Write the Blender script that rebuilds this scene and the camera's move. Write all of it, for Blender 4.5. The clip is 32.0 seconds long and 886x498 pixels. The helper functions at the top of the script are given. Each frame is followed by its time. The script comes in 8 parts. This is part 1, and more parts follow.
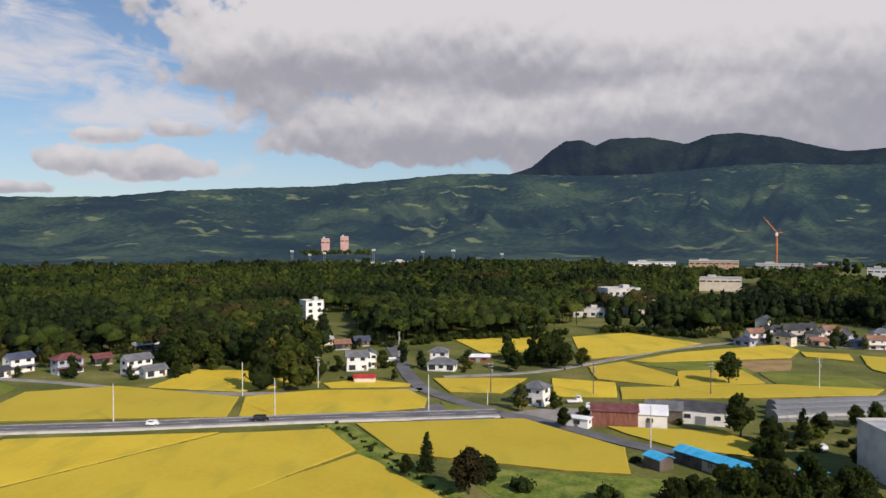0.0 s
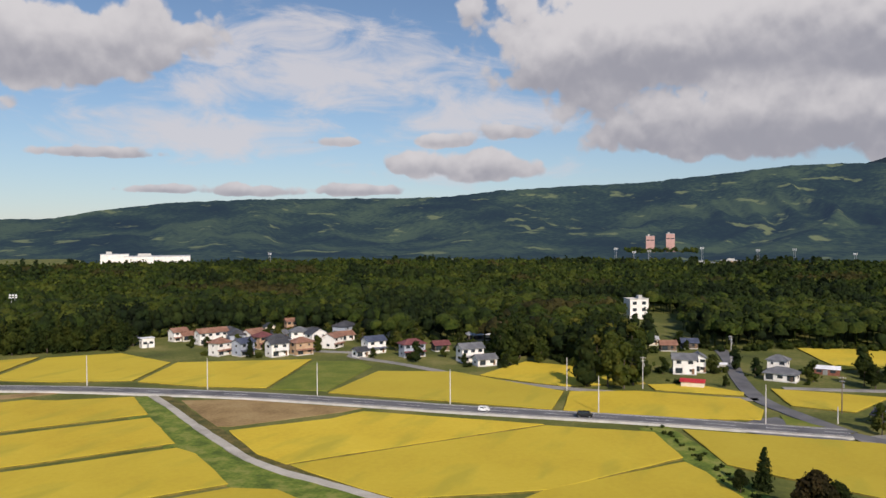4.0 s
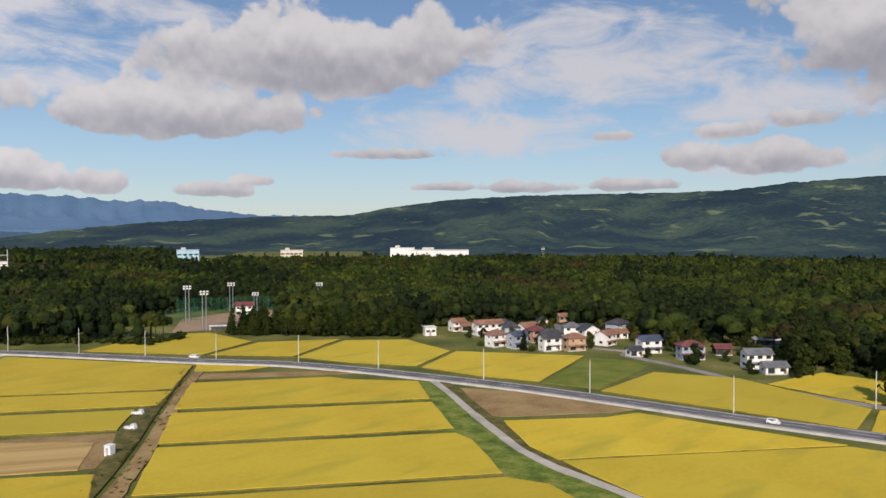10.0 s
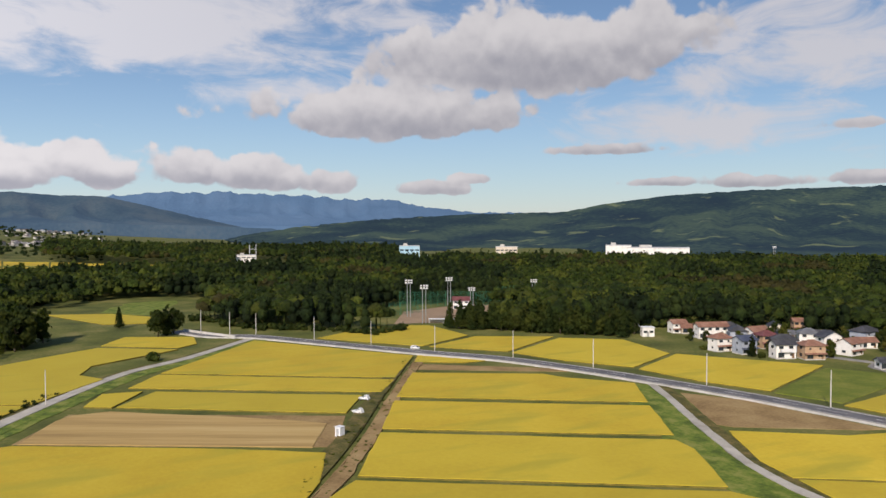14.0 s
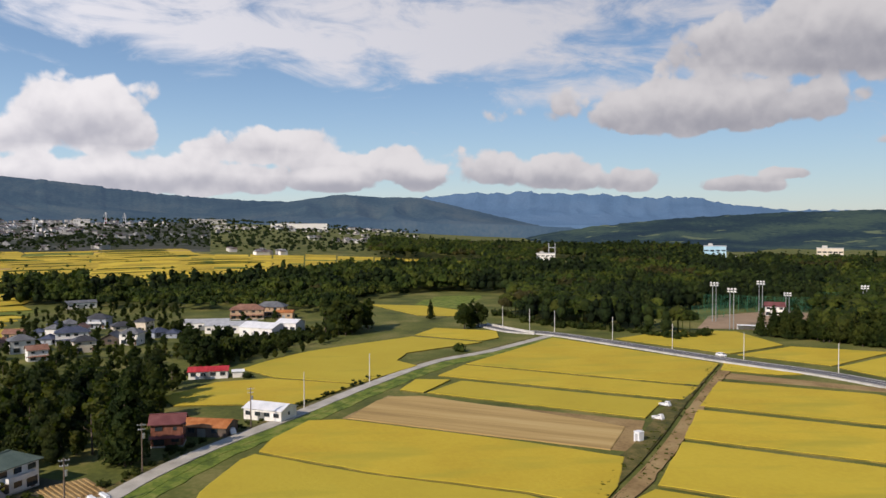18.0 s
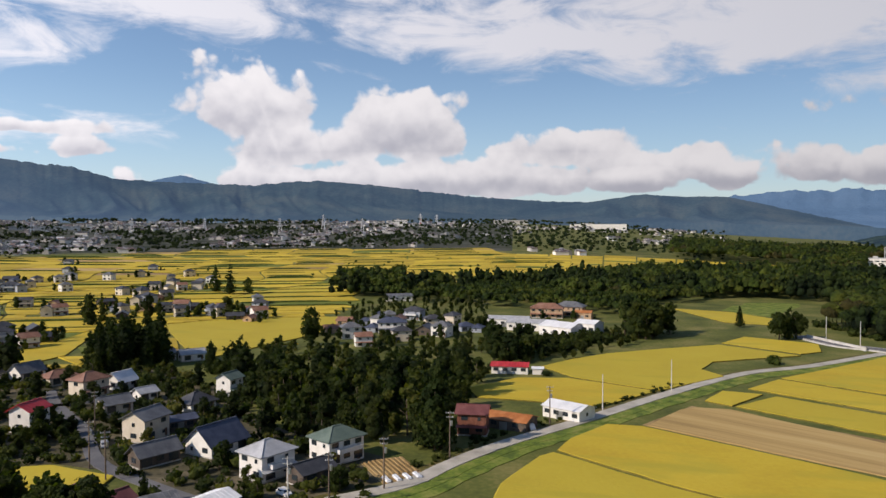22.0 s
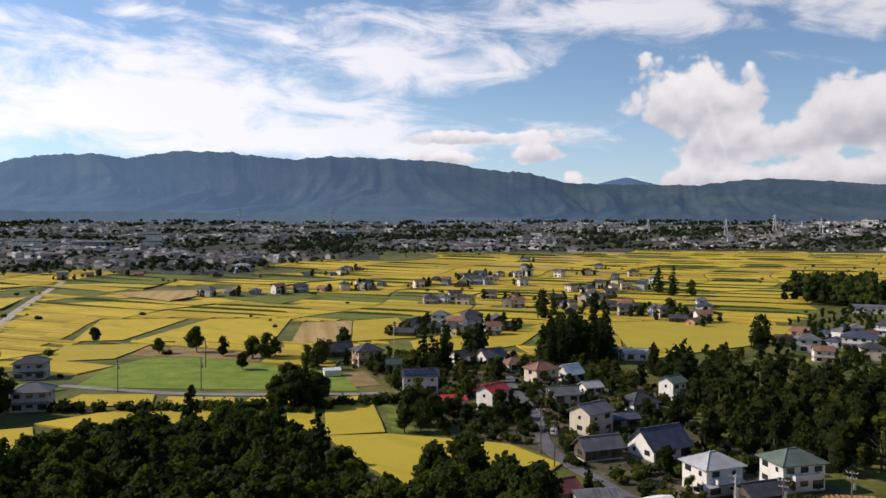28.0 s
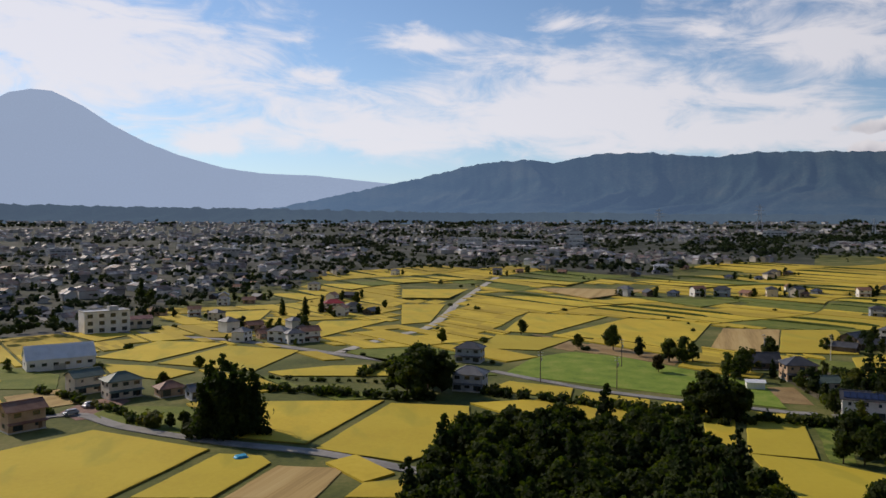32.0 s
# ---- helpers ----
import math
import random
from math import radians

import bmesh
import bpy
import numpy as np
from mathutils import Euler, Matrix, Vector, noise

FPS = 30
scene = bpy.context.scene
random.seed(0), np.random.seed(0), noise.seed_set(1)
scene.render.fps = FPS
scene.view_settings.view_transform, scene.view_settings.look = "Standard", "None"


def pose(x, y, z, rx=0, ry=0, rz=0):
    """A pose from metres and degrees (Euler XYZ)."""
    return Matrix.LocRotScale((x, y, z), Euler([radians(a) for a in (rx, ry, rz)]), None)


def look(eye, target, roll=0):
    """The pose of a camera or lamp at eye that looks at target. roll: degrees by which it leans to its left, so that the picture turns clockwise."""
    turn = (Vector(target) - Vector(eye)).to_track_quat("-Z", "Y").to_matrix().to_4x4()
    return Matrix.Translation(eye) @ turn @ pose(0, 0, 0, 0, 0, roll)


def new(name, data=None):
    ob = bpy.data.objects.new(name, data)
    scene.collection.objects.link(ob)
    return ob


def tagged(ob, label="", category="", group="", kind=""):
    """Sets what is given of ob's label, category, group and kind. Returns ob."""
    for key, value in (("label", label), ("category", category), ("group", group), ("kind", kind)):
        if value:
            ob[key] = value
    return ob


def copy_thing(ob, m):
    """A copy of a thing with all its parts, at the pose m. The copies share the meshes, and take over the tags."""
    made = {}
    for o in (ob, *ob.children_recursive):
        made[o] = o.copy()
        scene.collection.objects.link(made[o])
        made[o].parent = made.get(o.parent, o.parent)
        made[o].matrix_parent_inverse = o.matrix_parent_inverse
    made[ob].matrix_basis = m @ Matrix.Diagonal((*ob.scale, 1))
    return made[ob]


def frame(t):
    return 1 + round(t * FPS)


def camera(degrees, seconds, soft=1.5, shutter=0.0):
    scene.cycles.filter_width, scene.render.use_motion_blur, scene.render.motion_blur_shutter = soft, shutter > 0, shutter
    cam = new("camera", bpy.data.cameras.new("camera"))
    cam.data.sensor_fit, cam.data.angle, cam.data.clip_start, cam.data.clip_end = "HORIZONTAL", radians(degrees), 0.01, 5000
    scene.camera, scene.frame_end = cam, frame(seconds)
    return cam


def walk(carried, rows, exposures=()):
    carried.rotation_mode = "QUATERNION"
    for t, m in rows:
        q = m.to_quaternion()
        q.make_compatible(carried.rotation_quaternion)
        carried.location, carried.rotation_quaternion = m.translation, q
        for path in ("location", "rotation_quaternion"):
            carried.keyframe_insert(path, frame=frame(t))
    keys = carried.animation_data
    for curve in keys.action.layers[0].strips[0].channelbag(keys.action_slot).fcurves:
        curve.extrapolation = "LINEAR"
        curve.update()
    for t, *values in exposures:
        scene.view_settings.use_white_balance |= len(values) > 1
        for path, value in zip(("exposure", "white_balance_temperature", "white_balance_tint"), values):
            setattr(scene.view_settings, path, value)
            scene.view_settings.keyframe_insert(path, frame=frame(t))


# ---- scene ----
cam = camera(60.24, 32.0)
EYE = 54.0
# seconds, metres right, metres ahead, yaw, pitch, roll
ROWS = [
    (0.0, 0, 0, -0.0, -1.22, 0.19),
    (0.5, -0.08, 0.13, 3.08, -1.23, 0.19),
    (1.0, -0.18, 0.26, 5.67, -1.23, 0.2),
    (1.5, -0.26, 0.4, 9.01, -1.24, 0.21),
    (2.0, -0.37, 0.53, 12.27, -1.26, 0.22),
    (2.5, -0.47, 0.67, 15.59, -1.29, 0.23),
    (3.0, -0.56, 0.79, 18.88, -1.3, 0.23),
    (3.5, -0.67, 0.92, 21.71, -1.32, 0.23),
    (5.5, -1.1, 1.39, 28.73, -1.38, 0.23),
    (6.0, -1.22, 1.51, 30.47, -1.41, 0.22),
    (6.5, -1.33, 1.62, 32.2, -1.41, 0.2),
    (7.0, -1.46, 1.73, 33.79, -1.43, 0.17),
    (7.5, -1.57, 1.84, 35.53, -1.47, 0.16),
    (8.0, -1.7, 1.93, 37.23, -1.51, 0.15),
    (8.5, -1.84, 2.02, 38.95, -1.55, 0.15),
    (9.0, -1.96, 2.1, 40.69, -1.58, 0.15),
    (9.5, -2.1, 2.18, 42.42, -1.59, 0.15),
    (10.0, -2.23, 2.27, 44.14, -1.6, 0.15),
    (10.5, -2.38, 2.34, 45.91, -1.62, 0.14),
    (11.0, -2.52, 2.4, 47.88, -1.64, 0.13),
    (11.5, -2.65, 2.47, 49.91, -1.67, 0.14),
    (12.0, -2.8, 2.53, 51.93, -1.68, 0.15),
    (12.5, -2.94, 2.57, 53.95, -1.7, 0.16),
    (13.0, -3.1, 2.62, 55.94, -1.71, 0.17),
    (13.5, -3.25, 2.64, 57.95, -1.76, 0.17),
    (15.5, -3.89, 2.71, 67.54, -1.81, 0.18),
    (16.0, -4.06, 2.7, 70.32, -1.82, 0.19),
    (16.5, -4.22, 2.7, 73.09, -1.83, 0.18),
    (17.0, -4.39, 2.68, 76.02, -1.82, 0.16),
    (17.5, -4.56, 2.64, 79.07, -1.81, 0.16),
    (18.0, -4.75, 2.6, 82.19, -1.81, 0.16),
    (18.5, -4.92, 2.56, 85.15, -1.81, 0.16),
    (19.0, -5.1, 2.48, 87.72, -1.78, 0.15),
    (19.5, -5.29, 2.42, 90.28, -1.77, 0.14),
    (20.0, -5.47, 2.34, 92.89, -1.73, 0.13),
    (20.5, -5.66, 2.26, 95.67, -1.71, 0.12),
    (21.0, -5.86, 2.16, 98.49, -1.72, 0.09),
    (21.5, -6.05, 2.05, 101.35, -1.73, 0.07),
    (22.0, -6.25, 1.92, 104.32, -1.73, 0.05),
    (22.5, -6.46, 1.79, 107.24, -1.71, 0.04),
    (23.0, -6.65, 1.63, 110.2, -1.7, 0.03),
    (23.5, -6.85, 1.48, 113.13, -1.69, 0.02),
    (24.0, -7.07, 1.31, 116.17, -1.68, 0.02),
    (24.5, -7.27, 1.13, 118.6, -1.68, 0.02),
    (25.0, -7.49, 0.94, 120.98, -1.67, 0.03),
    (25.5, -7.7, 0.72, 123.35, -1.68, 0.03),
    (27.5, -8.59, -0.25, 133.46, -1.67, 0.02),
    (28.0, -8.82, -0.53, 136.64, -1.65, 0.01),
    (28.5, -9.05, -0.83, 140.07, -1.65, -0.0),
    (29.0, -9.29, -1.13, 143.56, -1.66, -0.0),
    (29.5, -9.54, -1.45, 147.04, -1.67, -0.0),
    (30.0, -9.78, -1.79, 150.48, -1.66, -0.01),
    (30.5, -10.02, -2.15, 152.31, -1.63, -0.02),
    (30.9, -10.21, -2.44, 153.55, -1.62, -0.03),
    (31.0, -10.26, -2.5, 153.91, -1.62, -0.03),
    (31.1, -10.32, -2.58, 155.2, -1.62, -0.03),
    (31.5, -10.51, -2.9, 160.57, -1.63, -0.02),
    (32.0, -10.75, -3.3, 167.32, -1.63, -0.02),
]
walk(cam, [(t, pose(x, y, EYE, 90 + pitch, roll, yaw)) for t, x, y, yaw, pitch, roll in ROWS], [(0.0, 0.12, 6500, 13), (6.0, 0.0, 6500, 13), (14.0, 0.0, 6500, 13), (22.0, -0.07, 6500, 13), (28.0, -0.13, 6500, 13), (30.0, -0.21, 6500, 13), (31.0, -0.33, 6500, 13), (32.0, -0.54, 6500, 13)])

# ---- light: low autumn sun behind the first view, broken cumulus ----
SUN_AZ, SUN_EL = 139.0, 33.0
sun = new("sun", bpy.data.lights.new("sun", "SUN"))
sun.data.energy, sun.data.angle, sun.data.color = 4.7, radians(0.6), (1.0, 0.865, 0.70)
sx, sy = math.sin(radians(SUN_AZ)) * math.cos(radians(SUN_EL)), math.cos(radians(SUN_AZ)) * math.cos(radians(SUN_EL))
sun.matrix_world = look((sx * 900, sy * 900, 900 * math.sin(radians(SUN_EL))), (0, 0, 0))

world = bpy.data.worlds.new("sky")
scene.world = world
world.use_nodes = True
wt = world.node_tree
wt.nodes.clear()


def wnode(kind, **props):
    n = wt.nodes.new(kind)
    for k, v in props.items():
        setattr(n, k, v)
    return n


def wlink(a, b):
    if isinstance(a, (int, float, tuple)):
        b.default_value = a
    else:
        wt.links.new(a, b)


def wmath(op, a, b=None, c=None, clamp=False):
    n = wnode("ShaderNodeMath", operation=op, use_clamp=clamp)
    for i, v in enumerate((a, b, c)):
        if v is not None:
            wlink(v, n.inputs[i])
    return n.outputs[0]


def wnoise(vec, scale, detail=5.0, rough=0.55, distort=0.0):
    n = wnode("ShaderNodeTexNoise")
    wlink(vec, n.inputs["Vector"])
    n.inputs["Scale"].default_value, n.inputs["Detail"].default_value = scale, detail
    n.inputs["Roughness"].default_value, n.inputs["Distortion"].default_value = rough, distort
    return n.outputs["Fac"]


def wstep(v, lo, hi):
    n = wnode("ShaderNodeMapRange", interpolation_type="SMOOTHSTEP")
    wlink(v, n.inputs[0])
    n.inputs[1].default_value, n.inputs[2].default_value = lo, hi
    return n.outputs[0]


def wcombine(x, y, z):
    n = wnode("ShaderNodeCombineXYZ")
    for i, v in enumerate((x, y, z)):
        wlink(v, n.inputs[i])
    return n.outputs[0]


def wmix(f, a, b):
    n = wnode("ShaderNodeMix", data_type="RGBA")
    wlink(f, n.inputs[0])
    for v, s in ((a, n.inputs[6]), (b, n.inputs[7])):
        wlink(v, s)
    return n.outputs[2]


sky = wnode("ShaderNodeTexSky", sky_type="NISHITA", sun_disc=False)
sky.sun_elevation, sky.sun_rotation = radians(SUN_EL), radians(SUN_AZ)
sky.altitude, sky.air_density, sky.dust_density, sky.ozone_density = 450, 1.0, 0.15, 3.0

way = wnode("ShaderNodeTexCoord").outputs["Generated"]
sep = wnode("ShaderNodeSeparateXYZ")
wlink(way, sep.inputs[0])
dx, dy, dz = sep.outputs
# bearing to the left of the first view, and height over the horizon, in degrees; the seam lies behind
bear = wmath("ADD", wmath("MULTIPLY", wmath("ARCTAN2", dx, wmath("MULTIPLY", dy, -1.0)), 180 / math.pi), 180.0)
bear = wmath("SUBTRACT", wmath("MODULO", wmath("ADD", bear, 100.0), 360.0), 100.0)
high = wmath("MULTIPLY", wmath("ARCSINE", dz), 180 / math.pi)
flat = wcombine(bear, high, 0.0)


def billow(lift_by):
    """Heaped, cauliflower-like unevenness of the clouds."""
    v = wcombine(bear, wmath("ADD", high, lift_by), 0.0)
    n = wnode("ShaderNodeTexVoronoi", feature="F1", normalize=True)
    warp = wnode("ShaderNodeVectorMath", operation="ADD")
    nz = wnode("ShaderNodeTexNoise")
    wlink(v, nz.inputs["Vector"])
    nz.inputs["Scale"].default_value, nz.inputs["Detail"].default_value = 0.5, 3.0
    sc = wnode("ShaderNodeVectorMath", operation="SCALE")
    wlink(nz.outputs["Color"], sc.inputs[0])
    sc.inputs["Scale"].default_value = 1.6
    wlink(v, warp.inputs[0])
    wlink(sc.outputs[0], warp.inputs[1])
    wlink(warp.outputs[0], n.inputs["Vector"])
    n.inputs["Scale"].default_value, n.inputs["Detail"].default_value, n.inputs["Roughness"].default_value = 0.36, 2.0, 0.5
    heap = wmath("SUBTRACT", 1.0, wmath("MULTIPLY", n.outputs["Distance"], 1.5))
    return wmath("ADD", wmath("MULTIPLY", wnoise(v, 0.16, 6, 0.52, 0.1), 0.56), wmath("MULTIPLY", heap, 0.44))


puff = billow(0.0)
puff2 = billow(0.9)


def cloud_bank(banks, ragged):
    """Cover and lightness of a bank of clouds; each: bearing, height, half width, half height, weight."""
    cover, light = 0.0, 0.0
    for a, h, wa, wh, k in banks:
        u = wmath("DIVIDE", wmath("SUBTRACT", bear, a), wa)
        v = wmath("DIVIDE", wmath("SUBTRACT", high, h), wh)
        below = wmath("MULTIPLY", wmath("MINIMUM", v, 0.0), 1.7)
        vv = wmath("ADD", wmath("MAXIMUM", v, 0.0), below)
        d = wmath("SUBTRACT", k, wmath("SQRT", wmath("ADD", wmath("MULTIPLY", u, u), wmath("MULTIPLY", vv, vv))))
        d = wmath("MAXIMUM", d, -0.6)
        cover = d if cover == 0.0 else wmath("SMOOTH_MAX", cover, d, 0.25)
        l = wmath("MULTIPLY", wmath("MAXIMUM", wmath("ADD", d, 0.35), 0.0), v)
        light = l if light == 0.0 else wmath("ADD", light, l)
    cover = wmath("ADD", cover, wmath("MULTIPLY", wmath("SUBTRACT", puff, 0.5), ragged))
    return cover, light


# bearing, height, half width, half height, weight
CUMULUS = [(-6, 11, 18, 8.0, 1.25), (-26, 10, 14, 9, 1.3), (11, 12.5, 8, 5.5, 1.1), (4, 7.0, 10, 3.4, 1.0), (-14, 6.5, 14, 3.4, 1.1), (-2, 15, 22, 6, 1.2), (17, 11, 4, 3.0, 0.8), (21, 4.6, 6, 1.8, 0.85),
           (26.5, 5.0, 3.2, 1.5, 0.8), (53, 12.2, 12.5, 4.0, 1.05), (64.5, 7.8, 10.5, 2.4, 1.0), (84, 3.4, 3.0, 1.6, 0.95), (78.5, 3.8, 3.2, 1.9, 0.95), (73.5, 3.5, 3.6, 1.9, 0.95), (68.5, 3.1, 3.0, 1.4, 0.9), (61, 2.7, 4.5, 1.0, 0.85),
           (48, 5.4, 5.5, 0.8, 0.75), (18.5, 7.2, 4, 1.5, 0.6), (31, 6.6, 4.5, 1.0, 0.6)]
CUMULUS_2 = [(118, 8.4, 4.6, 3.7, 1.05), (115, 5.4, 5.5, 2.2, 0.95), (107, 6.8, 4.6, 3.3, 1.05), (94.5, 5.2, 6.5, 2.0, 1.0), (104, 3.2, 21, 1.7, 1.05), (87, 4.0, 7.5, 1.9, 1.0),
             (129.5, 5.3, 2.6, 1.3, 0.8), (134, 6.5, 8, 1.0, 0.75), 
             (136, 5.0, 5.5, 1.0, 0.7), (-44, 12, 20, 9, 1.0), (228, 10, 18, 6, 0.9)]
VEIL = [(192, 11, 13, 8, 1.2), (172, 7, 16, 3.8, 1.1), (158, 8, 15, 4.5, 1.25), (140, 12.0, 15, 4.6, 1.0), (122, 15.0, 15, 3.2, 1.0), (98, 13.5, 17, 3.6, 1.1),
        (82, 13.5, 16, 4.6, 1.3), (70, 9.5, 12, 2.0, 0.9), (34, 11.0, 14, 4.2, 1.2), (22, 8.0, 10, 3.0, 0.9), (30, 5.0, 14, 1.6, 0.6), (110, 17, 30, 3, 0.8), (145, 6.5, 16, 2.6, 1.2), (64, 16.5, 10, 2, 0.7), (215, 8, 20, 8, 0.9), (40, 6.5, 14, 3.0, 1.0), (24, 4.5, 12, 2.0, 0.9), (58, 14, 12, 2.5, 0.9), (168, 13.3, 5, 1.6, 0.9), (177, 10.8, 4, 1.2, 0.9), (184, 5.8, 4, 1.4, 0.9), (158, 14.6, 6, 1.4, 0.7)]
LOW_CLOUDS = [(38, 2.9, 4.5, 0.8, 0.9), (30, 3.0, 4.0, 0.7, 0.9), (24, 6.6, 3.0, 1.0, 0.85), (58, 3.4, 2.6, 0.8, 0.85), (44, 3.0, 3.0, 0.6, 0.85), (90, 2.9, 4.0, 1.2, 0.9)]
c0, l0 = cloud_bank(LOW_CLOUDS, 2.6)
c1, l1 = cloud_bank(CUMULUS, 2.4)
c2, l2 = cloud_bank(CUMULUS_2, 2.5)
c3, l3 = cloud_bank(VEIL, 0.8)
streak = wnoise(wcombine(wmath("MULTIPLY", bear, 0.35), wmath("ADD", high, wmath("MULTIPLY", bear, -0.05)), 1.0), 0.42, 6, 0.62, 0.6)
veil = wmath("MULTIPLY", wstep(wmath("ADD", c3, wmath("MULTIPLY", wmath("SUBTRACT", streak, 0.5), 2.8)), -0.05, 0.9), 0.86)
cover = wmath("MAXIMUM", wmath("MAXIMUM", c0, c1), c2)
thick = wstep(cover, 0.05, 0.25)
lit = wmath("ADD", wmath("MULTIPLY", wmath("ADD", wmath("ADD", l1, l2), l0), 0.75), wmath("MULTIPLY", wmath("SUBTRACT", puff, puff2), 1.5))
lit = wstep(wmath("ADD", lit, wmath("MULTIPLY", cover, -0.16)), -0.5, 0.42)
grey, white = (0.46, 0.465, 0.525, 1), (0.88, 0.86, 0.87, 1)
body = wmix(lit, grey, white)
air = wnode("ShaderNodeVectorMath", operation="SCALE")
wlink(sky.outputs[0], air.inputs[0])
air.inputs["Scale"].default_value = 0.118
low_air = wmath("MULTIPLY", wmath("SUBTRACT", 1.0, wstep(high, -2.0, 12.0)), 0.46)
clear = wmix(low_air, air.outputs[0], (0.43, 0.585, 0.79, 1))
mixed = wmix(veil, clear, (0.86, 0.845, 0.875, 1))
mixed = wmix(thick, mixed, body)
# the sky brightens towards the sun
glow = wmath("ADD", 0.71, wmath("MULTIPLY", wstep(bear, 45.0, 180.0), 0.67))
back = wnode("ShaderNodeBackground")
wlink(mixed, back.inputs[0])
wlink(glow, back.inputs[1])
wlink(back.outputs[0], wnode("ShaderNodeOutputWorld").inputs[0])

# ---- materials ----
def mat(name, rough=0.85, metal=0.0, spec=0.3):
    m = bpy.data.materials.new(name)
    m.use_nodes = True
    b = m.node_tree.nodes["Principled BSDF"]
    b.inputs["Roughness"].default_value, b.inputs["Metallic"].default_value = rough, metal
    b.inputs["Specular IOR Level"].default_value = spec
    return m, m.node_tree, b


def noisy(name, tones, scale=1.0, fine=8.0, rough=0.85, metal=0.0, spec=0.3, bump=0.0, bump_scale=None, stretch=(1, 1, 1), per="", per_amount=0.25, coords="Object", amount=1.0):
    """A surface of two or three tones mixed by coarse and fine noise, in metres; per: 'object' or 'island' varies its lightness."""
    m, nt, b = mat(name, rough, metal, spec)
    N, L = nt.nodes, nt.links
    tc = N.new("ShaderNodeTexCoord")
    mp = N.new("ShaderNodeMapping")
    mp.inputs["Scale"].default_value = stretch
    L.new(tc.outputs[coords], mp.inputs[0])
    a, f = N.new("ShaderNodeTexNoise"), N.new("ShaderNodeTexNoise")
    for n, s, d in ((a, scale, 4.0), (f, fine, 3.0)):
        L.new(mp.outputs[0], n.inputs["Vector"])
        n.inputs["Scale"].default_value, n.inputs["Detail"].default_value = s, d
    mx = N.new("ShaderNodeMath")
    mx.operation = "MULTIPLY_ADD"
    L.new(f.outputs["Fac"], mx.inputs[0])
    mx.inputs[1].default_value = 0.45
    L.new(a.outputs["Fac"], mx.inputs[2])
    rp = N.new("ShaderNodeValToRGB")
    L.new(mx.outputs[0], rp.inputs[0])
    lo, hi = 0.72 - 0.24 / amount, 0.72 + 0.24 / amount
    els = rp.color_ramp.elements
    els[0].position, els[-1].position = max(0, lo), min(1, hi)
    els[0].color, els[-1].color = (*tones[0], 1), (*tones[-1], 1)
    for i, c in enumerate(tones[1:-1]):
        e = els.new(els[0].position + (els[-1].position - els[0].position) * (i + 1) / (len(tones) - 1))
        e.color = (*c, 1)
    col = rp.outputs[0]
    if per:
        src = N.new("ShaderNodeObjectInfo" if per == "object" else "ShaderNodeNewGeometry")
        hsv = N.new("ShaderNodeHueSaturation")
        mr = N.new("ShaderNodeMapRange")
        L.new(src.outputs["Random" if per == "object" else "Random Per Island"], mr.inputs[0])
        mr.inputs[3].default_value, mr.inputs[4].default_value = 1 - per_amount, 1 + per_amount
        L.new(mr.outputs[0], hsv.inputs["Value"])
        L.new(col, hsv.inputs["Color"])
        col = hsv.outputs[0]
    L.new(col, b.inputs["Base Color"])
    if bump:
        bp, bn = N.new("ShaderNodeBump"), N.new("ShaderNodeTexNoise")
        L.new(mp.outputs[0], bn.inputs["Vector"])
        bn.inputs["Scale"].default_value, bn.inputs["Detail"].default_value = bump_scale or fine, 4.0
        L.new(bn.outputs["Fac"], bp.inputs["Height"])
        bp.inputs["Strength"].default_value, bp.inputs["Distance"].default_value = min(1.0, bump), max(0.02, bump)
        L.new(bp.outputs[0], b.inputs["Normal"])
    return m


M = {}
M["rice"] = noisy("ripe_rice", [(0.46, 0.325, 0.024), (0.53, 0.39, 0.029), (0.58, 0.44, 0.04)], 0.04, 0.9, 0.9, bump=0.25, bump_scale=1.2, per="object", per_amount=0.13, amount=0.8)
M["stalks"] = noisy("rice_stalks", [(0.09, 0.085, 0.014), (0.16, 0.13, 0.022), (0.24, 0.18, 0.035)], 0.3, 3.0, 0.95)
M["bund"] = noisy("bund_grass", [(0.045, 0.055, 0.012), (0.10, 0.09, 0.02), (0.19, 0.14, 0.05)], 0.25, 2.0, 0.95, bump=0.3)
M["meadow"] = noisy("meadow", [(0.065, 0.10, 0.012), (0.13, 0.18, 0.02), (0.22, 0.23, 0.05)], 0.2, 1.1, 0.95, bump=0.3, amount=1.5)
M["green"] = noisy("green_crop", [(0.085, 0.115, 0.012), (0.135, 0.165, 0.018), (0.21, 0.21, 0.04)], 0.09, 1.5, 0.95, bump=0.3)
M["lush"] = noisy("lush_meadow", [(0.10, 0.16, 0.015), (0.17, 0.25, 0.022), (0.26, 0.29, 0.05)], 0.12, 0.9, 0.95, bump=0.3)
M["stubble"] = noisy("stubble", [(0.25, 0.165, 0.06), (0.43, 0.295, 0.11), (0.51, 0.375, 0.16)], 0.07, 0.9, 0.95, bump=0.2, stretch=(0.35, 1, 1))
M["soil"] = noisy("tilled_soil", [(0.17, 0.105, 0.042), (0.29, 0.195, 0.082), (0.36, 0.26, 0.12)], 0.09, 1.1, 0.95, bump=0.25)
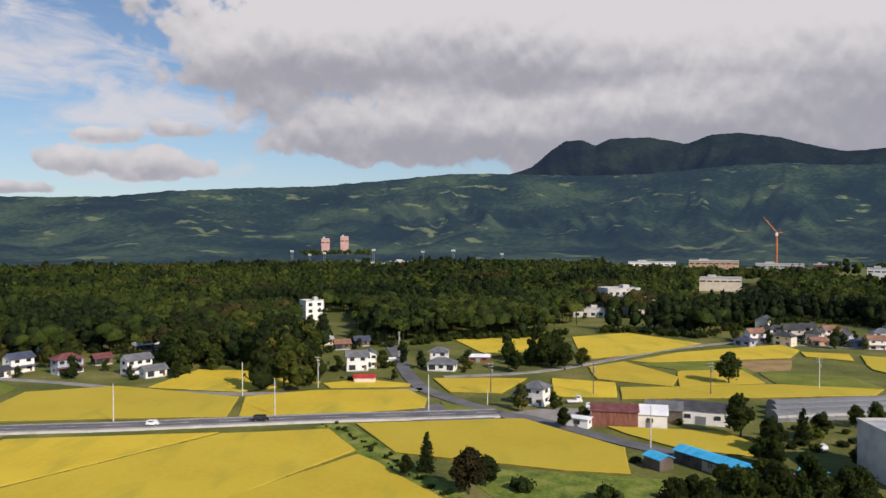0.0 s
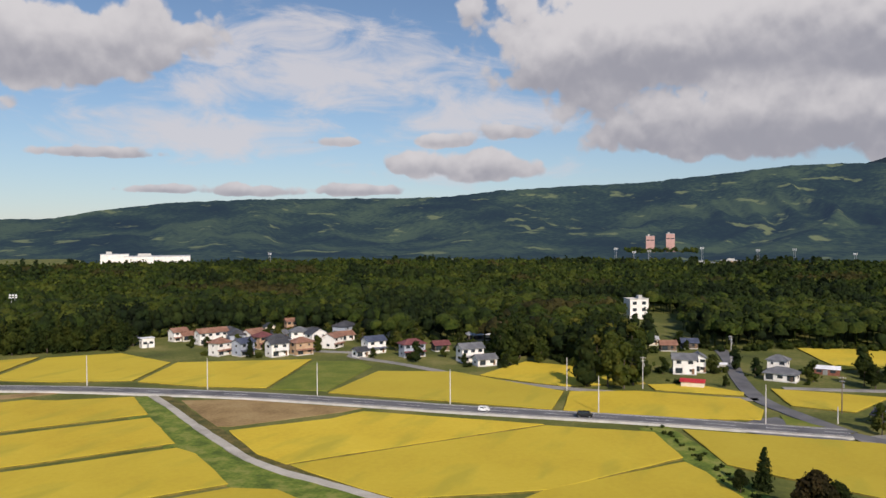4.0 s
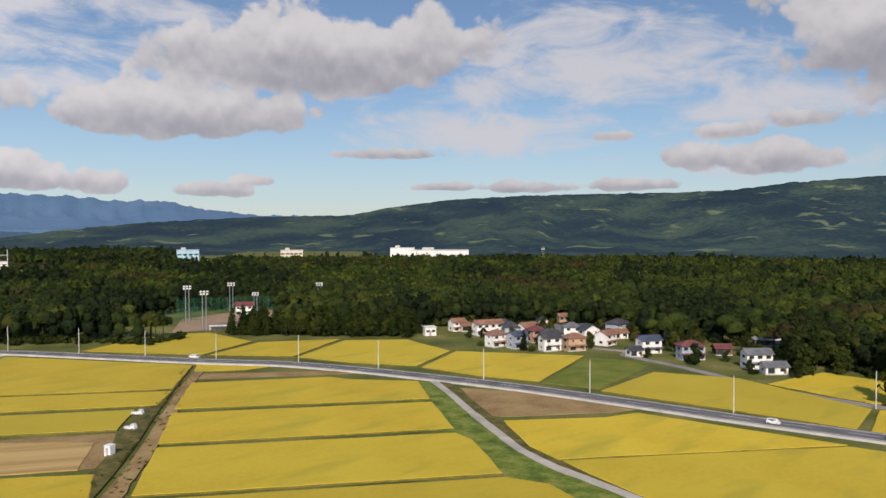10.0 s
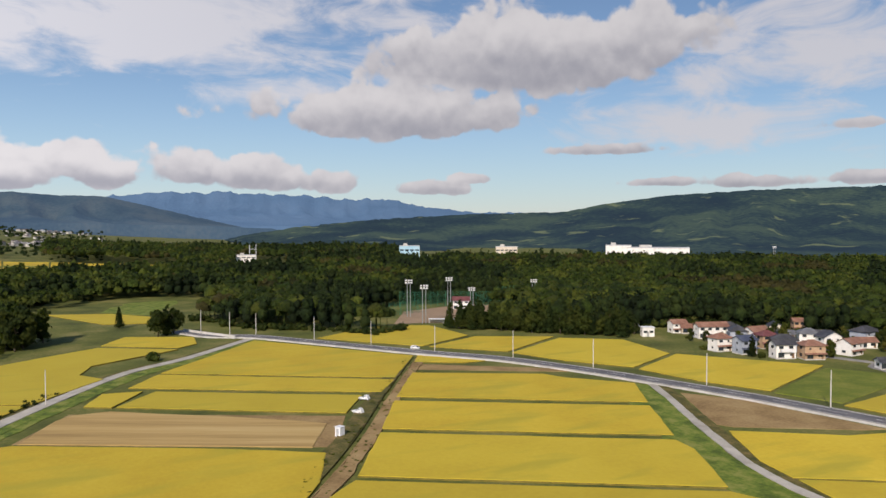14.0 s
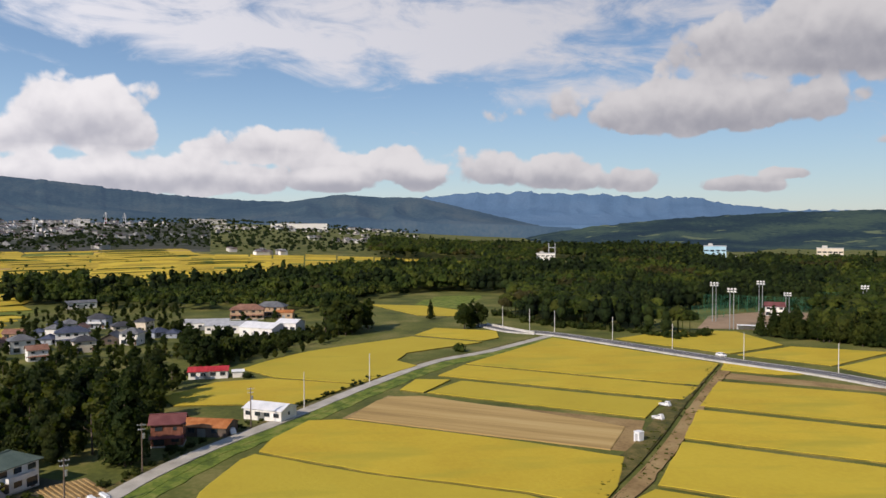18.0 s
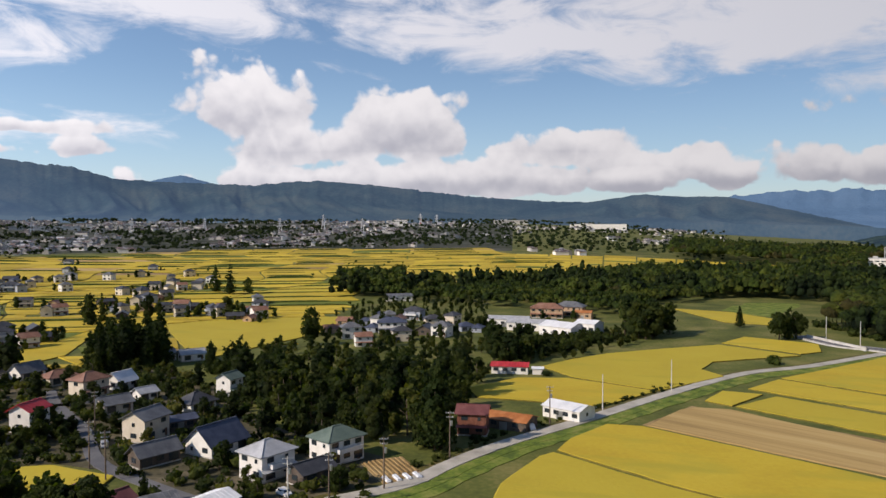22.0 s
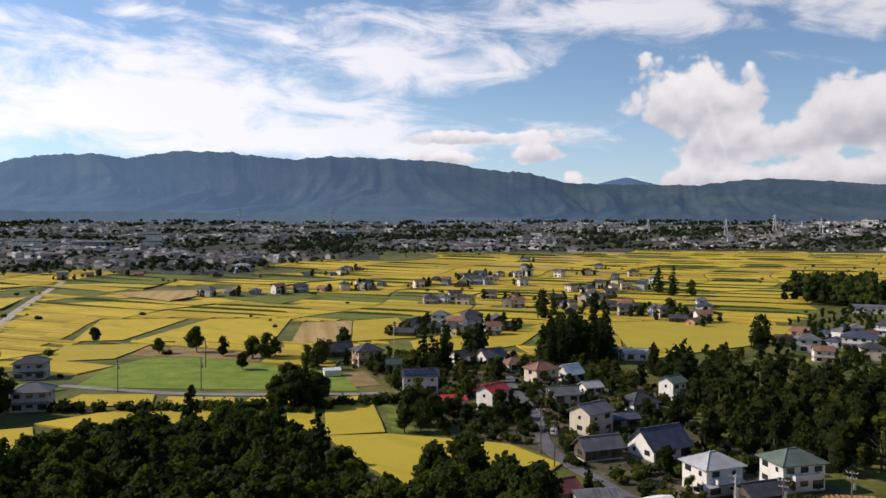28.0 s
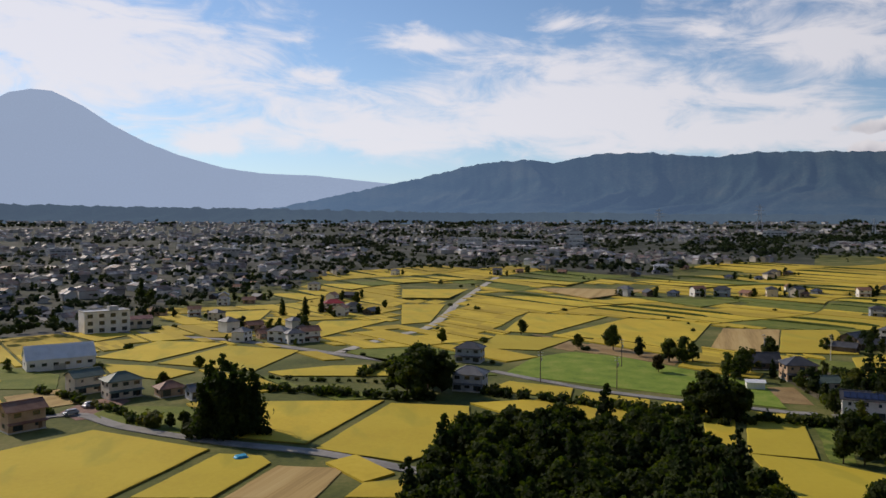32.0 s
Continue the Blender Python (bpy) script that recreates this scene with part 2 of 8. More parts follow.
M["ground"] = noisy("rough_ground", [(0.052, 0.066, 0.012), (0.105, 0.118, 0.021), (0.20, 0.18, 0.055)], 0.05, 0.7, 0.95, bump=0.3)
M["asphalt"] = noisy("asphalt", [(0.085, 0.085, 0.092), (0.13, 0.13, 0.137), (0.17, 0.17, 0.17)], 0.12, 3.0, 0.85)
M["old_asphalt"] = noisy("worn_asphalt", [(0.16, 0.155, 0.15), (0.25, 0.24, 0.225), (0.33, 0.31, 0.28)], 0.15, 2.0, 0.9)
M["gravel"] = noisy("gravel", [(0.30, 0.28, 0.24), (0.42, 0.395, 0.34), (0.52, 0.49, 0.43)], 0.2, 3.0, 0.95, bump=0.1)
M["concrete"] = noisy("concrete", [(0.36, 0.35, 0.32), (0.48, 0.47, 0.44), (0.58, 0.56, 0.53)], 0.3, 3.0, 0.9)
M["paint"] = noisy("road_paint", [(0.62, 0.62, 0.6), (0.78, 0.78, 0.76)], 0.8, 5.0, 0.7)


def painted_haze(name, tones, haze, amount, rough_air=7.0):
    """A far backdrop range: wooded tones with haze painted in as emission."""
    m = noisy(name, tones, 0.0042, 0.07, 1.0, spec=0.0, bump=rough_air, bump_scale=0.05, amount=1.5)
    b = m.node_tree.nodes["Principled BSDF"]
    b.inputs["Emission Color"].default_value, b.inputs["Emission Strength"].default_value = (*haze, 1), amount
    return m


# haze over the foothills is painted as a weak bluish emission
M["hill"] = painted_haze("wooded_hill", [(0.002691, 0.007176, 0.005382), (0.01076, 0.02108, 0.01076), (0.04036, 0.0592, 0.02332)], (0.11, 0.175, 0.28), 0.22)
# peaks: cloud shade painted as tones darker than the hill, haze as emission
M["peak"] = painted_haze("wooded_peaks", [(0.0028, 0.0056, 0.0056), (0.007, 0.0126, 0.0098), (0.0154, 0.0238, 0.014)], (0.10, 0.145, 0.27), 0.15)
# paler clearings and young plantations on the hillsides
nt = M["hill"].node_tree
b = nt.nodes["Principled BSDF"]
old = b.inputs["Base Color"].links[0].from_socket
tc, mp, tn, mr, mx = (nt.nodes.new(k) for k in ("ShaderNodeTexCoord", "ShaderNodeMapping", "ShaderNodeTexNoise", "ShaderNodeMapRange", "ShaderNodeMix"))
nt.links.new(tc.outputs["Object"], mp.inputs[0])
mp.inputs["Scale"].default_value = (0.010, 0.010, 0.026)
nt.links.new(mp.outputs[0], tn.inputs["Vector"])
tn.inputs["Scale"].default_value, tn.inputs["Detail"].default_value = 1.0, 6.0
nt.links.new(tn.outputs["Fac"], mr.inputs[0])
mr.inputs[1].default_value, mr.inputs[2].default_value, mr.inputs[4].default_value = 0.62, 0.67, 0.8
mx.data_type = "RGBA"
nt.links.new(mr.outputs[0], mx.inputs[0])
nt.links.new(old, mx.inputs[6])
mx.inputs[7].default_value = (0.13, 0.15, 0.055, 1)
nt.links.new(mx.outputs[2], b.inputs["Base Color"])
# haze painted into emission; on the blue range and volcano also into the tones
M["far_range"] = painted_haze("painted_haze_wooded_range", [(0.012, 0.023, 0.024), (0.025, 0.039, 0.037), (0.046, 0.056, 0.046)], (0.155, 0.25, 0.42), 0.2, 4.0)
M["blue_range"] = painted_haze("painted_haze_blue_range", [(0.03, 0.055, 0.09), (0.04, 0.07, 0.11), (0.05, 0.08, 0.12)], (0.22, 0.37, 0.62), 0.33)
M["volcano"] = painted_haze("painted_haze_volcano", [(0.05, 0.075, 0.11), (0.06, 0.085, 0.12), (0.07, 0.1, 0.14)], (0.41, 0.51, 0.69), 1.0)
# the haze painted into the emission grows along the range towards the sun
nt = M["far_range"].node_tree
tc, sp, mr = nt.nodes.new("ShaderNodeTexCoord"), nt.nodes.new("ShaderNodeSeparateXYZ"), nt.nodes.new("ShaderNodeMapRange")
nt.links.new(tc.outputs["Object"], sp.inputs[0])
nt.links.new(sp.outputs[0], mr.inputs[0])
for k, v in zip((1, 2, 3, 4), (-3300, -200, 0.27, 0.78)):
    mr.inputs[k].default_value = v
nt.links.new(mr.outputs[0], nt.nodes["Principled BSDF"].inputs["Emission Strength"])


# ripeness differs from field to field: some rice is still greenish
for per, source in (("rice", "ShaderNodeObjectInfo"),):
    nt = M[per].node_tree
    b = nt.nodes["Principled BSDF"]
    old = b.inputs["Base Color"].links[0].from_socket
    rnd, mr, mx = nt.nodes.new(source), nt.nodes.new("ShaderNodeMapRange"), nt.nodes.new("ShaderNodeMix")
    wn = nt.nodes.new("ShaderNodeTexWhiteNoise")
    wn.noise_dimensions = "1D"
    nt.links.new(rnd.outputs["Random"], wn.inputs["W"])
    nt.links.new(wn.outputs["Value"], mr.inputs[0])
    mr.inputs[1].default_value, mr.inputs[2].default_value, mr.inputs[3].default_value, mr.inputs[4].default_value = 0.35, 1.0, 0.0, 0.5
    mx.data_type = "RGBA"
    tc, tn, pr, top = nt.nodes.new("ShaderNodeTexCoord"), nt.nodes.new("ShaderNodeTexNoise"), nt.nodes.new("ShaderNodeMapRange"), nt.nodes.new("ShaderNodeMath")
    mp = nt.nodes.new("ShaderNodeMapping")
    mp.inputs["Scale"].default_value, mp.inputs["Rotation"].default_value = (0.09, 0.03, 0.05), (0, 0, 0.6)
    nt.links.new(tc.outputs["Object"], mp.inputs[0])
    nt.links.new(mp.outputs[0], tn.inputs["Vector"])
    tn.inputs["Scale"].default_value, tn.inputs["Detail"].default_value = 1.0, 5.0
    nt.links.new(tn.outputs["Fac"], pr.inputs[0])
    pr.inputs[1].default_value, pr.inputs[2].default_value, pr.inputs[4].default_value = 0.48, 0.64, 0.75
    top.operation = "MAXIMUM"
    nt.links.new(mr.outputs[0], top.inputs[0])
    nt.links.new(pr.outputs[0], top.inputs[1])
    nt.links.new(top.outputs[0], mx.inputs[0])
    nt.links.new(old, mx.inputs[6])
    mx.inputs[7].default_value = (0.37, 0.32, 0.03, 1)
    nt.links.new(mx.outputs[2], b.inputs["Base Color"])
M["far_rice"] = noisy("ripe_rice_far", [(0.40, 0.29, 0.022), (0.48, 0.35, 0.027), (0.53, 0.40, 0.038)], 0.03, 0.5, 0.9, bump=0.2, bump_scale=1.0, per="island", per_amount=0.22)

# harvested rows run along the field
for node in M["stubble"].node_tree.nodes:
    if node.type == "MAPPING":
        node.vector_type = "TEXTURE"
        node.inputs["Rotation"].default_value, node.inputs["Scale"].default_value = (0, 0, math.radians(59)), (14.0, 0.5, 1.0)
# ---- helpers for meshes ----
def mesh_from(name, verts, faces, material=None):
    me = bpy.data.meshes.new(name)
    me.from_pydata(verts, [], faces)
    me.update()
    for m in (material if isinstance(material, (list, tuple)) else [material]):
        if m:
            me.materials.append(m)
    return me


def part(name, bm, material, parent, label=""):
    me = bpy.data.meshes.new(name)
    bm.to_mesh(me)
    bm.free()
    if material:
        me.materials.append(material)
    ob = new(name, me)
    ob.parent = parent
    return tagged(ob, label)


def thing(name, m, label, category, group="", kind=""):
    if len(label.split()) < 4:
        label += " on the plain"
    ob = new(name)
    ob.matrix_world = m
    ob.empty_display_size = 0.5
    return tagged(ob, label, category, group, kind)


def lift(x, y):
    """Height of the plain: level round the fields, rising towards the town and the volcano."""
    r = math.hypot(x, y)
    az = math.degrees(math.atan2(-x, y)) % 360
    s = min(1.0, max(0.0, (az - 72) / 30)) * min(1.0, max(0.0, (300 - az) / 30))
    s = s * s * (3 - 2 * s)
    rise = max(0.0, r - 516)
    return s * (0.033 * rise * rise / (rise + 144)) if r < 2640 else s * 0.033 * 2124 * 2124 / 2268


# ---- ground ----
verts, faces = [], []
rings = [0, 40, 80, 110, 140, 180, 230, 290, 360, 430, 500, 580, 680, 800, 950, 1150, 1400, 1700, 2100, 2600, 3300, 4200, 4900]
SEG = 120
for r in rings:
    for k in range(SEG):
        a = 2 * math.pi * k / SEG
        x, y = -r * math.sin(a), r * math.cos(a)
        verts.append((x, y, lift(x, y)))
for i in range(len(rings) - 1):
    for k in range(SEG):
        a, b = i * SEG + k, i * SEG + (k + 1) % SEG
        faces.append((a, b, b + SEG, a + SEG))
ground = new("ground", mesh_from("ground", verts, faces, M["ground"]))
tagged(ground, "rough grass and weeds between fields and woods", "ground", kind="structure")
for p in ground.data.polygons:
    p.use_smooth = True


# ---- hills and mountains ----
def profile(points, az):
    for (a0, e0), (a1, e1) in zip(points, points[1:]):
        if a0 <= az <= a1:
            t = (az - a0) / (a1 - a0)
            return e0 + (e1 - e0) * t
    return points[0][1] if az < points[0][0] else points[-1][1]


def mountain(name, label, points, near, far, material, relief=0.4, step=0.2, spur=260.0, power=1.25, wobble=0.05, deep=60):
    """A range whose skyline stands at the given heights (degrees) over the given bearings, rising from near to far metres; spurs run down towards the plain, spur metres apart."""
    a0, a1 = points[0][0], points[-1][0]
    cols = int((a1 - a0) / step) + 1
    verts, faces = [], []
    for i in range(cols):
        az = a0 + (a1 - a0) * i / (cols - 1)
        jag = noise.noise((az * 1.3, near, 0)) + 0.6 * noise.noise((az * 4.0, far, 0)) - 0.5 * abs(noise.noise((az * 2.1, near, 7.0))) + 0.3 * noise.noise((az * 9.0, far, 3.0))
        top = EYE + far * math.tan(radians(profile(points, az) + wobble * jag))
        edge = min(1.0, min(i, cols - 1 - i) / 3)
        along = radians(az) * (near + far) / 2
        for j in range(deep + 4):
            u = j / deep
            r = near + (far - near) * u
            x, y = -r * math.sin(radians(az)), r * math.cos(radians(az))
            base = max(lift(x, y) if r < 2900 else 60, 0) - 12
            if u <= 1:
                q = (along + 0.9 * spur * noise.noise((along / spur * 0.5, u * 1.9, near * 0.01)) + 0.5 * spur * u * math.sin(along / spur * 0.35)) / spur
                cut = 0.0
                for f, k in ((0.45, 0.3), (1.0, 0.5), (2.3, 0.28), (5.1, 0.13), (11.0, 0.06)):
                    cut += k * min(1.0, 2.1 * abs(noise.noise((q * f, u * (0.8 + 0.5 * f), 3.0 * f + near * 0.01))))
                reach = min(1.0, 2.8 * (1 - u)) * min(1.0, 3.0 * u)
                z = base + (top - base) * u ** power * (1 - relief * cut * reach)
            else:
                z = top - (u - 1) * (far - near) * 0.5
            if j == 0:
                z = -60.0
            verts.append((x, y, base - 20 + (z - base + 20) * (0.3 + 0.7 * edge)))
    n = deep + 4
    for i in range(cols - 1):
        for j in range(n - 1):
            a = i * n + j
            faces.append((a, a + 1, a + n + 1, a + n))
    ob = new(name, mesh_from(name, verts, faces, material))
    for p in ob.data.polygons:
        p.use_smooth = True
    return tagged(ob, label, "mountain", kind="structure")


FOOTHILLS = [(-40, 4.2), (-28, 4.4), (-24, 4.7), (-20, 4.6), (-15, 4.2), (-10, 4.15), (-5, 4.37), (-0.7, 4.4), (3.5, 3.99), (9.4, 3.46), (14.6, 3.29), (20, 3.0),
             (23.2, 2.6), (27, 2.48), (33, 2.45), (38, 2.37), (43.5, 2.1), (48.3, 1.5), (51, 0.95), (58.6, 0.8), (65.8, 0.39), (71, -0.13), (74.5, -0.64), (79, -1.7)]
PEAKS = [(-42, 5.2), (-32, 5.5), (-27.9, 5.29), (-25.9, 5.77), (-23.8, 6.44), (-21.2, 6.88), (-19.4, 6.85), (-17.7, 6.25), (-15.1, 6.82), (-12.3, 6.79), (-11.3, 6.33),
         (-10.3, 6.76), (-9.1, 6.71), (-8, 5.99), (-6.6, 4.81), (-4.9, 4.3), (-2, 3.6)]
BLUE = [(48, 0.6), (53.6, 0.87), (57.8, 0.96), (61.6, 1.39), (64.1, 1.94), (67.8, 1.93), (69.8, 2.2), (73.7, 2.29), (76, 2.47), (77.5, 2.33), (80, 2.41), (84, 2.0), (90, 1.6)]
LONE = [(72, -1.2), (75, -0.07), (78.6, 0.77), (82, 1.6), (84.1, 2.06), (87, 2.07), (89.6, 2.29), (92.1, 1.95), (95, 1.5), (99, 0.8), (104, -0.2)]
RANGE = [(90, 1.2), (93, 1.7), (96.3, 1.82), (100.4, 2.06), (104.3, 2.43), (107.6, 2.86), (110.9, 3.16), (113.6, 3.34), (116, 3.2), (118, 2.96), (121.3, 3.05), (125, 3.13),
         (127.6, 3.28), (130, 4.0), (132.9, 4.22), (136.4, 4.85), (140.2, 5.08), (144.7, 5.2), (148, 4.95), (152.5, 5.4), (155.8, 5.36), (159, 4.75), (161.1, 5.02), (164.5, 4.74),
         (169.2, 3.61), (174, 2.6), (180, 1.3), (187, 0.6), (195, 0.0), (203, -0.5)]
BEHIND = [(119, 2.4), (121.5, 3.2), (123.2, 3.62), (125, 3.2), (127, 2.4)]
VOLCANO = [(162, 2.2), (167, 2.9), (171.7, 3.3), (176.7, 3.8), (180.4, 3.9), (183.1, 4.24), (186.2, 5.08), (188.4, 5.9), (190.6, 7.03), (192.3, 8.14), (194.2, 9.0), (195.4, 9.03),
           (196.7, 8.7), (198.5, 7.6), (201, 6.2), (204, 5.0), (208, 4.0), (214, 3.2), (222, 2.6)]
mountain("mountain_peaks", "wooded rounded volcanic peaks, cloud shade painted into their colour", PEAKS, 2600, 3900, M["peak"], 0.5, spur=240.0)
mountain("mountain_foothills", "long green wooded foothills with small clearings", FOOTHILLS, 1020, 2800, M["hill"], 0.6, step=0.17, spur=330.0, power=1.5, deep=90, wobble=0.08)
mountain("mountain_blue", "jagged distant mountains with blue haze painted on", BLUE, 3600, 4700, M["blue_range"], 0.45, wobble=0.17, spur=300.0)
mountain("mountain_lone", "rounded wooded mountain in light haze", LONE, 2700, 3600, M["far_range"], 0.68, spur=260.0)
mountain("mountain_behind", "small peak behind the range, pale with painted haze", BEHIND, 4200, 4700, M["blue_range"], 0.3)
mountain("mountain_range", "long wooded mountain range with blue haze painted on", RANGE, 2850, 4200, M["far_range"], 0.6, spur=420.0, step=0.16, wobble=0.11, deep=70)
LOWER = [(96, -0.58), (104, -0.13), (112, 0.07), (120, 0.32), (128, 0.52), (136, 0.77), (143, 0.92), (150, 0.97), (158, 1.12), (165, 1.07), (172, 1.22), (180, 1.37), (188, 1.42), (196, 1.52), (206, 1.52), (216, 1.22), (224, 0.82)]
# haze on the low hills is painted as emission too
M["low_range"] = painted_haze("painted_haze_lower_hills", [(0.0108, 0.0198, 0.0216), (0.018, 0.0306, 0.0306), (0.0306, 0.045, 0.0405)], (0.19, 0.275, 0.40), 0.5, 3.0)
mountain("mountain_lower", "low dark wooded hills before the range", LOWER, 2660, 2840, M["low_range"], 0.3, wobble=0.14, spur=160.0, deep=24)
mountain("mountain_volcano", "tall cone of a volcano, pale blue with painted haze", VOLCANO, 4260, 4750, M["volcano"], 0.05, power=1.0, wobble=0.02, spur=420.0)

# ---- fields ----
CROPS = {"lush": (0.2, "lush", "lush green hay meadow with tufts", "meadow"), "ripe": (0.5, "rice", "field of ripe golden rice", "rice field"), "stubble": (0.28, "stubble", "harvested pale straw stubble field", "stubble field"),
         "soil": (0.1, "soil", "bare brown tilled field", "bare field"), "grass": (0.1, "meadow", "mown green grass plot", "grass plot"), "green": (0.3, "green", "green crop field", "green field")}


FIELDS = []


def field(crop, corners, inset=-0.2):
    if min(p[1] for p in corners) > 235:
        inset -= 0.8
    FIELDS.append(corners)
    tall, stuff, label, category = CROPS[crop]
    me = Vector((sum(p[0] for p in corners) / len(corners), sum(p[1] for p in corners) / len(corners), 0))
    bm = bmesh.new()
    ring = []
    for i, p in enumerate(corners):
        q = corners[(i + 1) % len(corners)]
        n = max(1, int(math.hypot(q[0] - p[0], q[1] - p[1]) / 5))
        for k in range(n):
            v = Vector((p[0] + (q[0] - p[0]) * k / n, p[1] + (q[1] - p[1]) * k / n, 0)) - me
            v *= 1 - inset / max(6, v.length)
            if k:
                v += Vector((noise.noise((v.x * 0.3, v.y * 0.3, me.x)), noise.noise((v.x * 0.3, v.y * 0.3, me.y + 9)), 0)) * 0.35
            ring.append(v)
    low, high = lift(*me.xy) - 0.3, lift(*me.xy) + tall
    bot = [bm.verts.new((v.x, v.y, low)) for v in ring]
    mid = [bm.verts.new((v.x * 0.998, v.y * 0.998, high - 0.2 * tall)) for v in ring]
    top = [bm.verts.new((v.x * (1 - 0.35 / max(4, v.length)), v.y * (1 - 0.35 / max(4, v.length)), high + 0.05 * noise.noise((v.x, v.y, 5)))) for v in ring]
    m = len(ring)
    for i in range(m):
        j = (i + 1) % m
        bm.faces.new((bot[i], bot[j], mid[j], mid[i]))
        bm.faces.new((mid[i], mid[j], top[j], top[i]))
    bmesh.ops.triangulate(bm, faces=[bm.faces.new(top)])
    bmesh.ops.recalc_face_normals(bm, faces=bm.faces[:])
    data = bpy.data.meshes.new(category.replace(" ", "_"))
    bm.to_mesh(data)
    bm.free()
    data.materials.append(M[stuff])
    if crop == "ripe":
        data.materials.append(M["stalks"])
        for p in data.polygons:
            if abs(p.normal.z) < 0.45:
                p.material_index = 1
    ob = new(category.replace(" ", "_"), data)
    ob.location = me
    return tagged(ob, label, category, "fields on the plain", "stuff")


field("ripe", [(-138.6, 217.3), (-142.1, 258.1), (-114.7, 268.1), (-67.2, 249.6), (-63.6, 222.6), (-96.5, 220.8)])
field("ripe", [(-65, 249.8), (-44.5, 259.6), (-12.4, 260.6), (-5.4, 246.5), (-5.9, 233.2), (-38.4, 223.4), (-60.1, 223.1)])
field("ripe", [(-102.6, 266), (-96.2, 299.4), (-75.5, 296.9), (-45.1, 274.2), (-69.5, 258.4)])
field("ripe", [(-42.1, 271.8), (-29.8, 277.7), (-12.8, 270.8), (-12.6, 265.7), (-38.3, 264)])
field("ripe", [(-136.4, 165.2), (-118.2, 186.9), (-114.5, 198.1), (-61, 204.3), (-78.3, 182), (-97.4, 158), (-105, 146.9), (-115.9, 150.7)], -0.7)
field("ripe", [(-59.6, 203.1), (-31.7, 207.8), (-22.2, 187.1), (-44.5, 153.9), (-70.5, 136.6), (-80.2, 138.9), (-94.2, 143.1), (-103.3, 146.4)], -0.7)
field("ripe", [(-21, 183.7), (-15.9, 177.7), (-10.7, 168.1), (-0.2, 152.2), (-30, 128), (-58, 119.9), (-44.8, 152.6)], -0.7)
field("ripe", [(-24.7, 214.1), (22.8, 219.2), (45, 189), (41.4, 168.2), (27.4, 171.2), (9.8, 177.7), (-11.8, 185.8)])
field("ripe", [(45.2, 210), (76.4, 203.6), (80, 183.8), (77.4, 179.3), (58.3, 188.9), (48.8, 202.3)])
field("ripe", [(6.6, 381.4), (49.4, 390.6), (43.7, 346), (20.9, 330.6)])
field("ripe", [(66.7, 390.2), (97.7, 404.8), (123.4, 365.2), (85.9, 335.4), (59.9, 322.4)])
field("ripe", [(58.4, 302.3), (74.9, 315.1), (86.2, 282.7), (79.4, 265.2), (57, 278.9)])
field("ripe", [(91, 293), (115.1, 295), (113.2, 269.6), (82.8, 265.1)])
field("ripe", [(79.1, 317.8), (104.3, 338.2), (159.4, 360.7), (160, 343.4), (146.6, 323.6), (85.1, 313.6)])
field("ripe", [(-3.1, 280), (30.1, 279.4), (19, 254.9), (2.9, 256.9)])
field("ripe", [(40.4, 279.1), (60.4, 270.5), (55.7, 247.3), (37.1, 249.4)])
field("ripe", [(61.9, 262.6), (81.2, 263.2), (117.8, 266.5), (148.3, 257.4), (140.4, 248.6), (101.8, 246.6), (58.2, 244.8)])
field("ripe", [(159.7, 338.6), (176.3, 332), (169.7, 316.1), (156.4, 326.4)])
field("ripe", [(179.9, 327.4), (193.6, 319.8), (169.1, 279.1), (167.4, 296.5)])
field("green", [(79.7, 310.9), (120.5, 321.2), (117, 289.1), (93.2, 295.4)])
field("green", [(121.2, 291.2), (149.6, 281.6), (150.4, 261.1), (118.3, 267.5)])
field("soil", [(121.3, 316.9), (145.9, 319.3), (134.6, 297.1), (120, 293.6)])
field("green", [(-0.8, 242.4), (11.2, 232.1), (0.8, 230)])
field("grass", [(1.9, 175.2), (27.1, 170), (48.5, 165.1), (39.1, 148.2), (12.6, 148.4)])
field("ripe", [(-248.2, 130.5), (-222.2, 169.9), (-212.1, 173), (-193.5, 186.5), (-171.4, 170.4), (-216.4, 108.2)])
field("ripe", [(-211.8, 105.2), (-167.6, 167.5), (-161.8, 163.5), (-141.6, 149.7), (-184.7, 88.3)])
field("ripe", [(-181.4, 86.2), (-138, 146.7), (-130.4, 144.7), (-117.8, 136.5), (-108.3, 129.9), (-152.8, 67.5)])
field("ripe", [(-150.3, 65.7), (-105.9, 128.2), (-96.4, 131.1), (-85, 126.9), (-80.3, 118.1), (-129.4, 46.4), (-142.6, 56.3)])
field("soil", [(-265.6, 139.7), (-243.6, 165), (-226.8, 184.9), (-222.5, 181.3), (-255.2, 134.3)])
field("ripe", [(-280.3, 149.5), (-255.6, 166.7), (-256.6, 156.7), (-267.2, 141.6)])
field("ripe", [(-354.8, 103.2), (-280.2, 147.4), (-244.1, 121.3), (-294.2, 51.2), (-317.6, 71.6)])
field("ripe", [(-291.6, 49.8), (-240.8, 119.3), (-224.9, 106.8), (-273, 37.6)])
field("ripe", [(-251.6, 22.3), (-267.5, 28.9), (-265.1, 40.6), (-246.7, 29.4)])
field("ripe", [(-246, 30.5), (-262.6, 44.2), (-224, 99.7), (-205.4, 86.6)])
field("soil", [(-218.5, 3.6), (-244.5, 18), (-203.5, 85.5), (-176.5, 71.5), (-193, 44)], -0.3)
